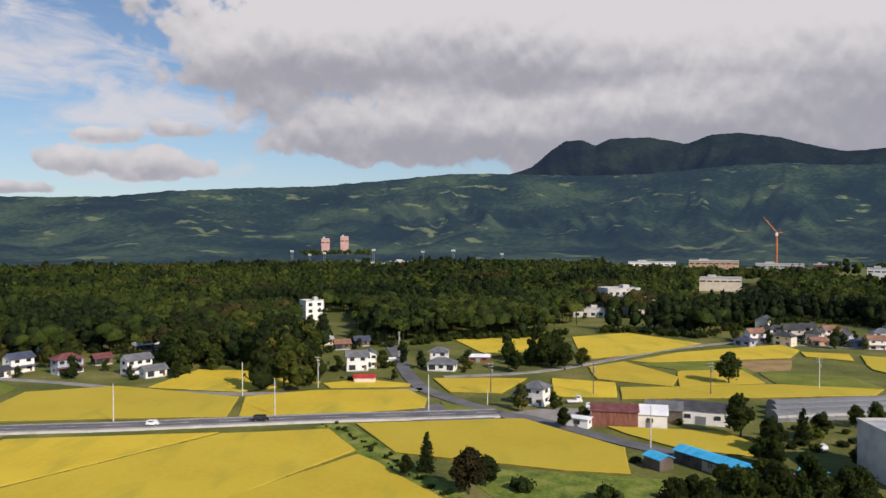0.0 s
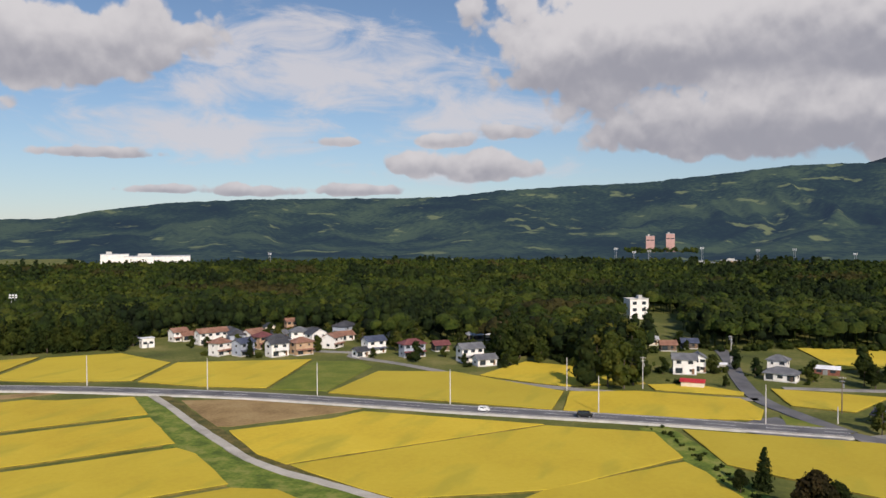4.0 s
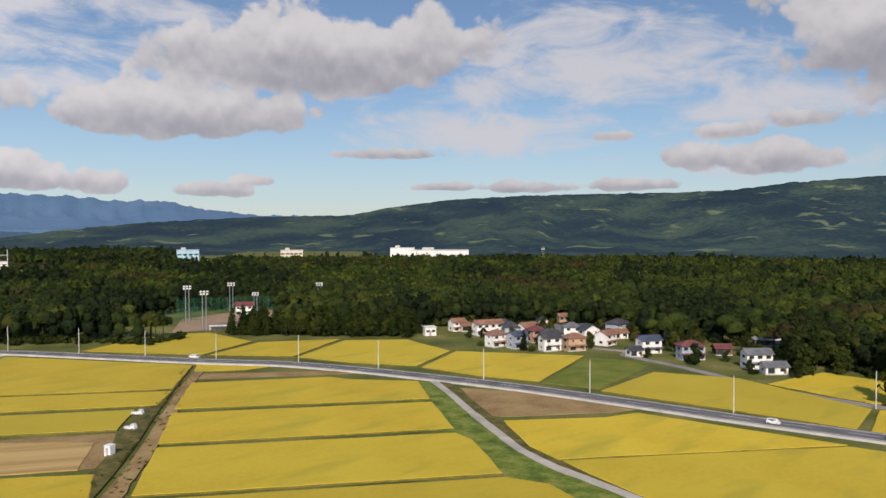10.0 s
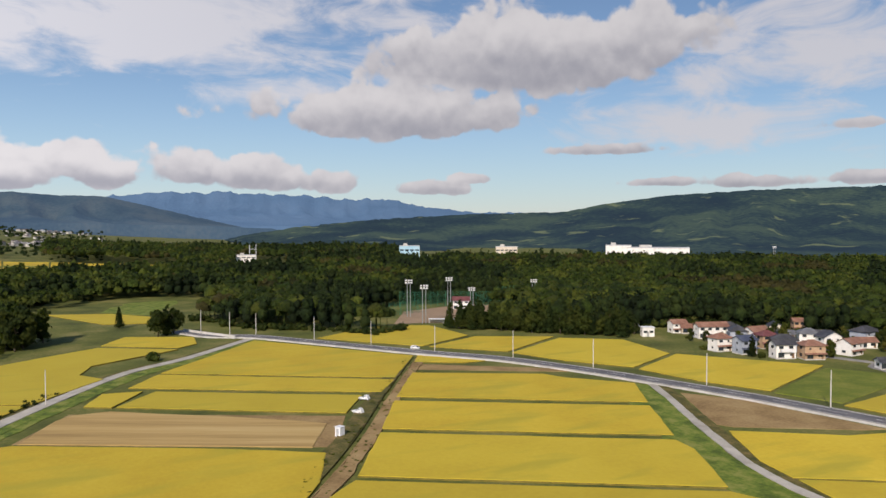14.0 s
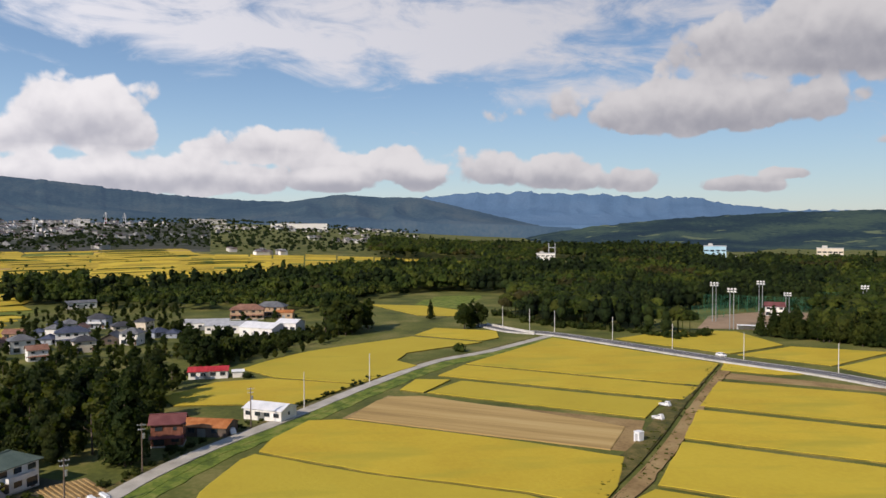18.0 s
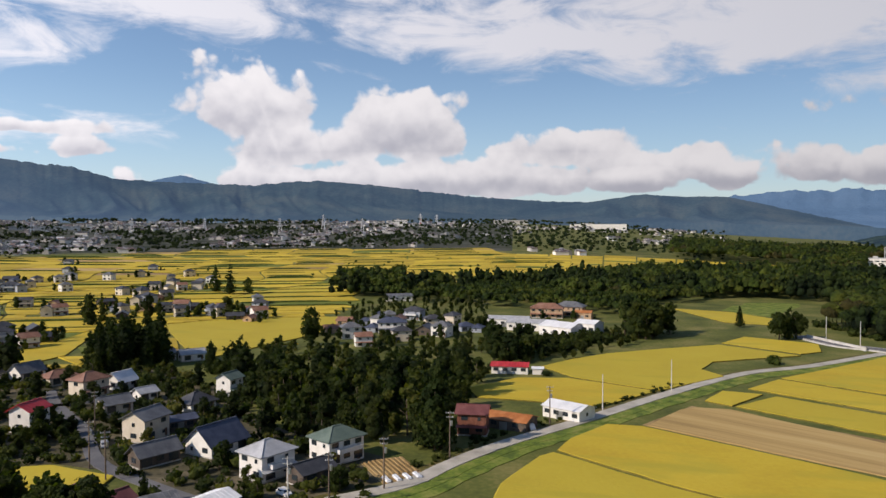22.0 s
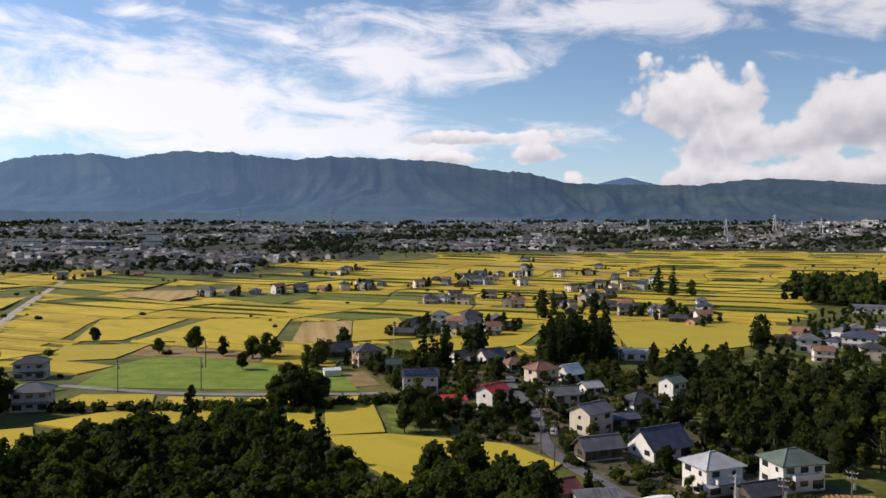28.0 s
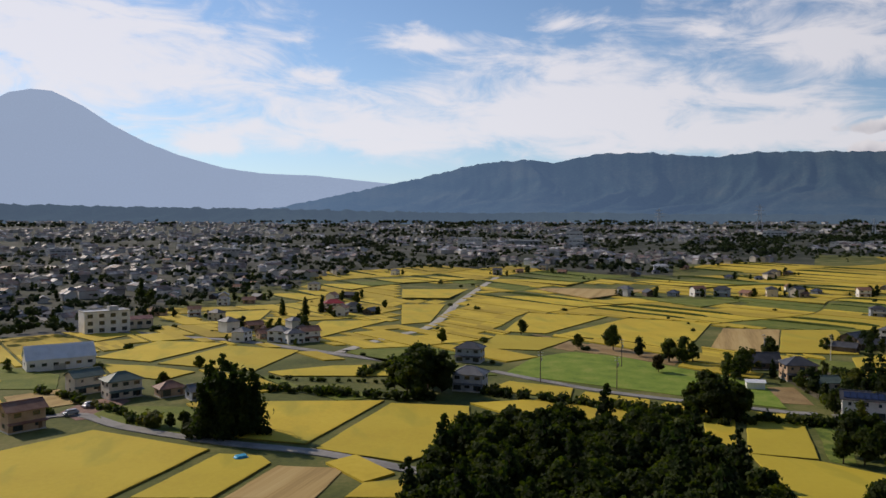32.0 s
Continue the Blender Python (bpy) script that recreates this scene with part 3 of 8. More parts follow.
field("stubble", [(-217.9, 4.9), (-238.1, 14.2), (-242.4, 18.7), (-242.3, 28.3), (-219.1, 56), (-205, 71.3), (-197.7, 77.7), (-178.6, 66.6), (-190.3, 48.8)])
field("ripe", [(-188.5, -15.8), (-199.4, -13.6), (-215.5, -5.6), (-215.5, 3.5), (-186.6, 47.9), (-172, 67), (-153.6, 58.5), (-143.9, 51.3), (-153.2, 39.6), (-170.7, 8.3)], -0.7)
field("ripe", [(-161.8, -25.3), (-182.7, -19.9), (-186.5, -17.2), (-168.4, 8.2), (-151.3, 39.1), (-141, 50), (-129.6, 43.8), (-132.7, -25.2)])
field("ripe", [(-251.6, -52.3), (-272.5, -39.2), (-276.6, -21.8), (-261.6, 7.9), (-230.6, -12.8), (-238.6, -27.1), (-239.5, -46.2)])
field("ripe", [(-296.8, -33.4), (-316.4, -23), (-333.1, -10), (-351.6, 13.3), (-369, 37.4), (-346.4, 67.3), (-322.7, 30.6), (-305.6, 25.1), (-293.3, 31.9), (-263.4, 9), (-278.5, -20)])
field("ripe", [(-374.5, 39.4), (-398, 52.1), (-381.8, 81.1), (-359.5, 77.8), (-351.4, 68.3)])
field("ripe", [(-347.5, 131.4), (-372.5, 175), (-360.8, 199.1), (-318.6, 197.8), (-300.8, 163.2), (-325, 145.7)])
field("ripe", [(-297.7, 164.9), (-313.6, 198.5), (-293.3, 230.3), (-269.4, 187.1)])
field("ripe", [(-265.9, 187), (-288.8, 230.2), (-269, 252), (-230.8, 242), (-215.5, 207.1), (-239.6, 193.9)])
field("ripe", [(-211.8, 206.4), (-228.1, 243.2), (-181.2, 270.8), (-162.6, 215.5), (-185.5, 208.6)])
field("green", [(-160.7, 215.3), (-178.3, 268.4), (-160.6, 275.8), (-150, 266.6), (-141.1, 220.2)])
field("soil", [(-176.5, 189.9), (-159.8, 198.3), (-117.7, 203), (-120.6, 196.3), (-140, 170), (-143.7, 168.4), (-158.2, 177.7)])
field("grass", [(-519, 53.9), (-566.3, 69), (-600.6, 113.3), (-555.1, 106.9), (-489.7, 78.1)])
field("ripe", [(-521, 23.3), (-508, 58.3), (-476.9, 77.9), (-448.1, 71.6), (-455, 49.1)])
field("ripe", [(-79.3, -245), (-91.4, -256.6), (-108.7, -241), (-102.1, -227.3)])
field("ripe", [(-103.9, -225.5), (-110.5, -234.7), (-125.2, -219.5), (-120, -209.9)])
field("ripe", [(-122.9, -210), (-128.8, -215.6), (-157, -192.2), (-148.1, -189.2)])
field("lush", [(-94.4, -271.3), (-116.2, -301.8), (-137.2, -311.8), (-153.1, -295.2), (-175.1, -232.7), (-160.1, -200.9)])
field("green", [(-204.6, -259.7), (-222.2, -276.7), (-241.9, -256.4), (-221.5, -234.1)])
field("ripe", [(58.4, -198.7), (35.4, -219.1), (4.2, -194.3), (21.2, -164.4), (34.9, -146.2)])
field("ripe", [(16.9, -163.3), (1.6, -190), (-8.2, -186), (-10.2, -180.2), (1.1, -159.8)])
field("stubble", [(-1.2, -159.4), (-12, -178.2), (-26.4, -172.9), (-18.7, -155.4)])
field("ripe", [(-24.7, -154.1), (-29.6, -162.2), (-39.7, -161.8), (-34.6, -151.8)])
field("ripe", [(0.8, -205.2), (-2.5, -228.6), (-8.8, -243.2), (-44.6, -236.8), (-18.7, -194.2)])
field("ripe", [(-21.1, -189.6), (-46.1, -232.6), (-68.4, -223.8), (-59.3, -189.1), (-40.7, -173.9)])
field("ripe", [(-9.5, -292.7), (-34, -300.1), (-57.7, -296), (-54.4, -274.9), (-14.4, -283.8)])
field("ripe", [(59.6, -340.7), (41.5, -382.9), (10, -368.8), (36.8, -324.8)])
field("ripe", [(33, -320), (8.3, -361.4), (-22.4, -340.1), (-4.3, -296)])
field("ripe", [(55.4, -323.9), (34.2, -314.2), (17.2, -298.6), (26.4, -285.7), (45.7, -299.4)])
field("ripe", [(93.4, -424), (56.2, -411.5), (69.7, -387.4)])
field("green", [(91.7, -326.9), (64.8, -303.7), (59.2, -277.7), (77.4, -281.8)])
field("green", [(39.5, -238.1), (36, -247.9), (10.9, -240.8), (12.5, -210.6), (35.6, -230.6)])
field("ripe", [(31, -501.6), (-10.4, -509), (-4.1, -458), (13.9, -441)])
field("ripe", [(-27.5, -401.4), (-38.8, -442.2), (-77.4, -439.1), (-58, -412.8), (-31.8, -376)])
field("ripe", [(-369.7, -248), (-391.1, -234.2), (-420.7, -188.1), (-429.9, -162.9), (-360.9, -152.4), (-314.6, -161.4), (-279.1, -167.4), (-302.1, -190.7)])
field("ripe", [(-127.7, -379.7), (-167.4, -456.4), (-207.5, -428.1), (-146.4, -367.5)])
field("ripe", [(-243.5, -271.3), (-289.8, -278.8), (-312.2, -262.1), (-357.6, -274.5), (-273.2, -228.4), (-226.4, -229), (-210.2, -226.6)])

field("ripe", [(-129.5, -196), (-136.5, -191.8), (-119.6, -165), (-114, -169)])
field("ripe", [(-139, -190), (-152.9, -184.4), (-134.2, -155.4), (-121.4, -163)])
field("ripe", [(-121, -162.5), (-133.4, -153.4), (-142, -139.3), (-149.2, -125.4), (-146.2, -107), (-137.3, -104.5), (-117.1, -116.6), (-110.7, -120.9), (-114, -142)])
field("grass", [(-154.5, -182.2), (-160, -177), (-140, -150), (-136.4, -154)])
field("ripe", [(-149.8, -361.2), (-214.8, -416.8), (-250.9, -386.5), (-185.7, -302), (-173.9, -334.2)])
field("ripe", [(-100.8, -329.2), (-120.7, -368.9), (-151.6, -346.3), (-124.5, -318.2)])
field("ripe", [(-223.1, -289.7), (-270.7, -352.3), (-298.8, -346.4), (-253, -278.2)])
field("ripe", [(-125.7, -679.2), (-105, -559.8), (-137.8, -549), (-189.8, -661.7)])
field("ripe", [(-99.2, -526), (-80.7, -419), (-98.5, -425.7), (-128.8, -520.7)])
field("soil", [(-158.5, -217.7), (-170.8, -229.6), (-182.5, -227.2), (-171.3, -203.5), (-160.5, -209.4)])
# ---- roads ----
def smooth_line(points, gap=4.0):
    out = []
    P = [Vector((x, y, 0)) for x, y in points]
    for i in range(len(P) - 1):
        a, b, c, d = P[max(0, i - 1)], P[i], P[i + 1], P[min(len(P) - 1, i + 2)]
        n = max(1, int((c - b).length / gap))
        for k in range(n):
            t = k / n
            out.append(0.5 * ((2 * b) + (c - a) * t + (2 * a - 5 * b + 4 * c - d) * t * t + (3 * b - a - 3 * c + d) * t ** 3))
    return out + [P[-1]]


def strip(name, line, left, right, z, material, label="", parent=None, thick=0.25, dash=None, rough_edge=0.0):
    """A band along a line, from left to right metres aside of it (left negative), its top at z."""
    verts, faces, run = [], [], 0.0
    for i, p in enumerate(line):
        d = (line[min(i + 1, len(line) - 1)] - line[max(i - 1, 0)]).normalized()
        s = Vector((d.y, -d.x, 0))
        h = lift(p.x, p.y)
        e = rough_edge * noise.noise((p.x * 0.4, p.y * 0.4, left))
        for off, zz in ((left + e, z - thick), (left + e, z), (right - e, z), (right - e, z - thick)):
            q = p + s * off
            verts.append((q.x, q.y, h + zz))
        if i:
            run += (p - line[i - 1]).length
            if dash is None or run % dash[0] < dash[1]:
                a = 4 * (i - 1)
                for k in range(3):
                    faces.append((a + k, a + k + 1, a + k + 5, a + k + 4))
    ob = new(name, mesh_from(name, verts, faces, material))
    if parent:
        ob.parent = parent
        return tagged(ob, label)
    return tagged(ob, label, "road", kind="structure")


MAIN = smooth_line([(16, 226.2), (-0.1, 224.3), (-30.5, 221.3), (-58.9, 217.1), (-92.2, 211.8), (-113, 209.6), (-160.4, 203), (-196.1, 194.6), (-224.3, 186.7), (-256.8, 173.9), (-287.6, 153.5), (-337.6, 124.9), (-367.1, 106.8), (-381.4, 89.5), (-407.5, 79)], 2.5)
road = strip("road", MAIN, -3.6, 3.6, 0.62, M["asphalt"], "grey asphalt main road with white lines", thick=1.2)
strip("pavement", MAIN, 3.6, 4.2, 0.7, M["old_asphalt"], "pale concrete pavement", road, 0.8)
strip("pavement", MAIN, -4.2, -3.6, 0.7, M["old_asphalt"], "pale concrete pavement", road, 0.8)
strip("kerb_wall", MAIN, -4.8, -4.25, 0.55, M["concrete"], "white concrete retaining edge", road, 1.0)
strip("edge_line", MAIN, 3.1, 3.3, 0.625, M["paint"], "", road, 0.01)
strip("edge_line", MAIN, -3.3, -3.1, 0.625, M["paint"], "", road, 0.01)
strip("centre_line", MAIN, -0.1, 0.1, 0.625, M["paint"], "", road, 0.01, dash=(15, 7.5))
east_road = strip("road", smooth_line([(16, 226.2), (26, 219.2), (38.6, 203.5), (49, 191), (59.9, 180.8), (78.8, 166.7)]), -2.6, 2.6, 0.3, M["asphalt"], "grey asphalt side road", rough_edge=0.25)
north_road = strip("road", smooth_line([(15.7, 227.6), (2.8, 245.6), (-7.2, 263.6), (-14.2, 293.8), (-20, 334.4), (-25.7, 364.8)]), -2.8, 2.8, 0.3, M["asphalt"], "asphalt lane climbing to the woods", rough_edge=0.25)
lane2_road = strip("road", smooth_line([(-7.2, 261.7), (-35.3, 256.7), (-73.1, 255.5), (-103.9, 261.5), (-140.4, 275.9), (-170.4, 285), (-173.5, 294), (-196.7, 290.4)]), -1.9, 1.9, 0.3, M["old_asphalt"], "worn village lane", rough_edge=0.25)
GRAVEL = smooth_line([(-190, 191), (-173.4, 181.3), (-151, 167.1), (-129.8, 154.5), (-116.3, 146.7), (-108.9, 143.8), (-102.5, 141.7), (-87.9, 138.7), (-66, 133), (-48, 128)])
gravel_road = strip("road", GRAVEL, -1.3, 1.3, 0.3, M["gravel"], "pale gravel farm track", rough_edge=0.25)
FARM = smooth_line([(-361.6, 102.5), (-323.5, 66.6), (-301.2, 39.8), (-261.4, 12.6), (-219.8, -12.1), (-192, -29.5), (-173.2, -38.6), (-157.1, -44.8), (-142.1, -58.1), (-136, -66)])
farm_road = strip("road", FARM, -2.2, 2.2, 0.3, M["gravel"], "pale worn farm road", rough_edge=0.25)
crossw_road = strip("road", smooth_line([(214.2, 337.4), (169.9, 360.5), (141, 368.5), (102.1, 348), (59, 311.3), (33.7, 292.9), (-0.1, 284.3)]), -1.8, 1.8, 0.3, M["old_asphalt"], "worn lane between paddies", rough_edge=0.25)
v1_road = strip("road", smooth_line([(-215, -184), (-203, -172), (-194.5, -162), (-179, -142), (-173, -135.5), (-158.6, -122.2), (-152, -114), (-149, -108.5), (-146, -101.5), (-138.6, -84.1), (-132.8, -70.4)]), -1.7, 1.7, 0.3, M["asphalt"], "village lane of dark asphalt", rough_edge=0.2)
w1_road = strip("road", smooth_line([(-91.2, -277.2), (-105.4, -252.6), (-121.2, -230.3), (-157.7, -196.2), (-164.3, -193)]), -1.8, 1.8, 0.3, M["old_asphalt"], "narrow concrete lane", rough_edge=0.25)
w2_road = strip("road", smooth_line([(-166.8, -190.3), (-186.4, -178.7), (-205.8, -158.5)]), -1.8, 1.8, 0.3, M["old_asphalt"], "narrow concrete lane", rough_edge=0.25)
s1_road = strip("road", smooth_line([(64.2, -230.8), (45, -239.3), (28.2, -221.5), (0.6, -199.9), (-21, -186.7), (-40, -169.4), (-48.6, -162.4)]), -2, 2, 0.3, M["old_asphalt"], "worn farm lane", rough_edge=0.25)
s2_road = strip("road", smooth_line([(129.8, -508), (94.6, -451.4), (38.8, -401.5), (2.5, -374.3), (-38.5, -327.4), (-57.1, -306.5)]), -2.6, 2.6, 0.3, M["old_asphalt"], "worn asphalt road", rough_edge=0.25)
s3_road = strip("road", smooth_line([(-38.9, -331.8), (-56, -358), (-74, -380.8), (-85.9, -393.3), (-100.1, -420.6), (-119.5, -471.6), (-139.9, -528.2), (-183.9, -629.7), (-226.9, -721.4)]), -2.6, 2.6, 0.3, M["gravel"], "pale winding track", rough_edge=0.25)
strip("verge", GRAVEL, 1.3, 13.5, 0.2, M["meadow"], "bright green grass verge", thick=0.5, rough_edge=1.2)
strip("verge", GRAVEL, -4.5, -1.3, 0.2, M["bund"], "weedy verge", thick=0.5, rough_edge=0.6)
strip("verge", FARM, -9.0, -5.0, 0.12, M["meadow"], "rough weedy verge", thick=0.5, rough_edge=1.2)
strip("verge", FARM, -5.8, -2.2, 0.18, M["meadow"], "green grass verge", thick=0.5, rough_edge=1.0)
strip("verge", FARM, 2.2, 4.2, 0.15, M["bund"], "weedy verge", thick=0.5, rough_edge=0.8)
DITCH = smooth_line([(-277.4, 146.8), (-224, 109.4), (-185.6, 83.5), (-163.1, 67.3), (-148, 55.3), (-135.8, 45.6)])
strip("ditch_bank", DITCH, -4.6, -0.9, 0.4, M["soil"], "bare earth ditch bank", thick=0.8, rough_edge=0.8)
strip("ditch_bank", DITCH, 1.1, 6.0, 0.4, M["bund"], "weedy ditch bank", thick=0.8, rough_edge=0.8)
strip("ditch_wall", DITCH, -1.0, -0.7, 0.44, M["soil"], "earth ditch wall", thick=0.8)
strip("ditch_wall", DITCH, 0.8, 1.0, 0.46, M["bund"], "narrow weedy ditch wall", thick=0.8)

strip("verge", smooth_line([(-32.6, 214.1), (-19.3, 192.4), (-8.3, 169.6), (1.7, 154.2)]), -4.5, 4.5, 0.15, M["meadow"], "green grassy ditch bank", thick=0.5, rough_edge=1.0)


strip("retaining_wall", smooth_line([(-404, 81), (-385.7, 88.7), (-367.6, 97.4)]), -0.25, 0.25, 1.7, M["concrete"], "white concrete retaining wall beside the junction", thick=2.2)
# ---- yards ----
M["yard"] = noisy("garden_earth", [(0.045, 0.045, 0.022), (0.085, 0.075, 0.04), (0.17, 0.14, 0.09)], 0.12, 0.8, 0.95, bump=0.2)


def yard(outline, material, label, z=0.1):
    bm = bmesh.new()
    face = bm.faces.new([bm.verts.new((x, y, z)) for x, y in outline])
    bm.normal_update()
    if face.normal.z < 0:
        face.normal_flip()
    deep = bmesh.ops.extrude_face_region(bm, geom=[face])
    bmesh.ops.translate(bm, verts=[v for v in deep["geom"] if isinstance(v, bmesh.types.BMVert)], vec=(0, 0, 0.004))
    bmesh.ops.triangulate(bm, faces=bm.faces[:])
    me = bpy.data.meshes.new("yard")
    bm.to_mesh(me)
    bm.free()
    me.materials.append(material)
    return tagged(new("yard", me), label, "yard", kind="structure")


VILLAGE = [(-168, -180), (-143.5, -141.5), (-151, -126), (-149, -107), (-142.3, -96.3), (-123.6, -75.6), (-142.3, -48.8), (-169.0, -45.3), (-196.1, -99.1), (-227.9, -124.4), (-263.6, -180.6), (-249.2, -201.9), (-217.7, -253.9), (-186.8, -237.0)]
yard(VILLAGE, M["yard"], "trodden earth and grass between village houses")
yard([(15.7, 222.7), (24.8, 229.7), (35.4, 232.5), (59.5, 232.1), (57.0, 222.2), (36.1, 215.8), (27.0, 207.2), (23.0, 213.4)], M["old_asphalt"], "worn asphalt yard in front of the workshops", 0.28)
yard([(-13.9, 220.4), (-7.0, 234.6), (-1.8, 239.2), (2.6, 233.0), (15.5, 220.0), (17.8, 208.5), (11.5, 207.4), (2.4, 213.7)], M["asphalt"], "asphalt of the road junction", 0.26)
M["paving"] = noisy("red_brown_paving", [(0.16, 0.08, 0.055), (0.22, 0.12, 0.085), (0.28, 0.18, 0.13)], 0.4, 4.0, 0.8)
yard([(49.6, -243.1), (45.6, -256.7), (37.7, -260.6), (32, -254.8), (37.9, -233.3), (42.8, -232.2)], M["paving"], "red-brown paved yard in front of the houses", 0.14)
# ---- mesh tools ----
def box(bm, x0, x1, y0, y1, z0, z1):
    v = [bm.verts.new(p) for p in ((x0, y0, z0), (x1, y0, z0), (x1, y1, z0), (x0, y1, z0), (x0, y0, z1), (x1, y0, z1), (x1, y1, z1), (x0, y1, z1))]
    for f in ((3, 2, 1, 0), (4, 5, 6, 7), (0, 1, 5, 4), (1, 2, 6, 5), (2, 3, 7, 6), (3, 0, 4, 7)):
        bm.faces.new([v[i] for i in f])
    return bm


def boxes(*dims):
    bm = bmesh.new()
    for d in dims:
        box(bm, *d)
    return bm


def soft_box(x0, x1, y0, y1, z0, z1, bevel=0.05, seg=2):
    bm = boxes((x0, x1, y0, y1, z0, z1))
    bmesh.ops.bevel(bm, geom=bm.edges[:], offset=bevel, segments=seg, affect="EDGES")
    return bm


def tube(bm, a, b, r0, r1, n=8):
    a, b = Vector(a), Vector(b)
    q = (b - a).to_track_quat("Z", "Y")
    rings = []
    for p, r in ((a, r0), (b, r1)):
        rings.append([bm.verts.new(p + q @ Vector((r * math.cos(2 * math.pi * k / n), r * math.sin(2 * math.pi * k / n), 0))) for k in range(n)])
    for k in range(n):
        bm.faces.new((rings[0][k], rings[0][(k + 1) % n], rings[1][(k + 1) % n], rings[1][k]))
    bm.faces.new(rings[1])
    bm.faces.new(rings[0][::-1])
    return bm


def tubes(*specs):
    bm = bmesh.new()
    for s in specs:
        tube(bm, *s)
    return bm


def at(x, y, turn=0.0, scale=1.0, z=None):
    return Matrix.LocRotScale((x, y, lift(x, y) if z is None else z), Euler((0, 0, radians(turn))), (scale, scale, scale))


# ---- plant shapes ----
def triangles(bm):
    bmesh.ops.triangulate(bm, faces=bm.faces[:])
    bm.verts.index_update()
    V = np.array([v.co[:] for v in bm.verts], dtype=np.float32)
    F = np.array([[v.index for v in f.verts] for f in bm.faces], dtype=np.int32)
    bm.free()
    return V, F


def lump(rng, centre, radius, rough=0.3, squash=0.8, sub=1, cut=-2.0):
    bm = bmesh.new()
    bmesh.ops.create_icosphere(bm, subdivisions=sub, radius=1.0)
    off = rng.random(3) * 50
    for v in bm.verts:
        k = 1 + rough * (noise.noise((v.co.x * 1.9 + off[0], v.co.y * 1.9 + off[1], v.co.z * 1.9 + off[2])) + 0.45 * noise.noise((v.co.x * 4.5 + off[1], v.co.y * 4.5, v.co.z * 4.5)) + 0.25 * (rng.random() - 0.5))
        v.co = Vector((v.co.x * k * radius, v.co.y * k * radius, v.co.z * k * radius * squash)) + Vector(centre)
    if cut > -2:
        low = [f for f in bm.faces if f.calc_center_median().z < centre[2] + cut * radius]
        bmesh.ops.delete(bm, geom=low, context="FACES")
    return triangles(bm)


def tufts(rng, points, normals, size, per=1):
    """Leaf clusters: pairs of bent triangles set on points, facing about outwards."""
    V, F = [], []
    for p, n in zip(points, normals):
        for _ in range(per):
            d = n + rng.normal(0, 0.55, 3)
            d /= np.linalg.norm(d) + 1e-6
            a = np.cross(d, rng.normal(0, 1, 3))
            a /= np.linalg.norm(a) + 1e-6
            b = np.cross(d, a)
            s = size * (0.6 + 0.8 * rng.random())
            o = p + rng.normal(0, size * 0.25, 3)
            i = len(V)
            V += [o - a * s * 0.5, o + b * s * 0.45 + d * s * 0.12, o + a * s * 0.55, o - b * s * 0.5 - d * s * 0.1]
            F += [(i, i + 2, i + 1), (i, i + 3, i + 2)]
    return np.array(V, dtype=np.float32).reshape(-1, 3), np.array(F, dtype=np.int32).reshape(-1, 3)


def joined(shapes):
    V, F, n = [], [], 0
    for v, f in shapes:
        V.append(v)
        F.append(f + n)
        n += len(v)
    return np.concatenate(V), np.concatenate(F)


def tri_mesh(name, V, F, material, flat=False):
    me = bpy.data.meshes.new(name)
    me.vertices.add(len(V))
    me.vertices.foreach_set("co", np.ascontiguousarray(V, dtype=np.float32).ravel())
    me.loops.add(len(F) * 3)
    me.loops.foreach_set("vertex_index", np.ascontiguousarray(F, dtype=np.int32).ravel())
    me.polygons.add(len(F))
    me.polygons.foreach_set("loop_start", np.arange(0, len(F) * 3, 3, dtype=np.int32))
    if flat:
        me.polygons.foreach_set("use_smooth", np.zeros(len(F), dtype=bool))
    me.update(calc_edges=True)
    me.materials.append(material)
    return me


def crown_round(seed, tall=9.0, wide=3.6, lobes=11, leaves=82, leaf=0.8, base=0.2):
    rng = np.random.default_rng(seed)
    shapes = []
    for k in range(lobes):
        a, u = rng.random() * 6.283, (k + 0.5) / lobes
        z = tall * (base + (1 - base) * (0.12 + 0.80 * u))
        spread = wide * math.sin(math.pi * min(0.97, 0.22 + 0.74 * u)) ** 0.7
        rad = wide * (0.36 + 0.2 * rng.random()) * (1.1 - 0.35 * u)
        off = max(0.0, spread - rad * 0.7) * (0.45 + 0.6 * rng.random())
        c = np.array([math.cos(a) * off, math.sin(a) * off, z])
        shapes.append(lump(rng, c, rad * 0.84, 0.6, 0.82, 1))
        d = rng.normal(0, 1, (leaves, 3))
        d[:, 2] += 0.25
        d /= np.linalg.norm(d, axis=1)[:, None]
        shapes.append(tufts(rng, c + d * np.array([rad, rad, rad * 0.8]) * (0.78 + 0.32 * rng.random((leaves, 1))), d, leaf))
    return joined(shapes)


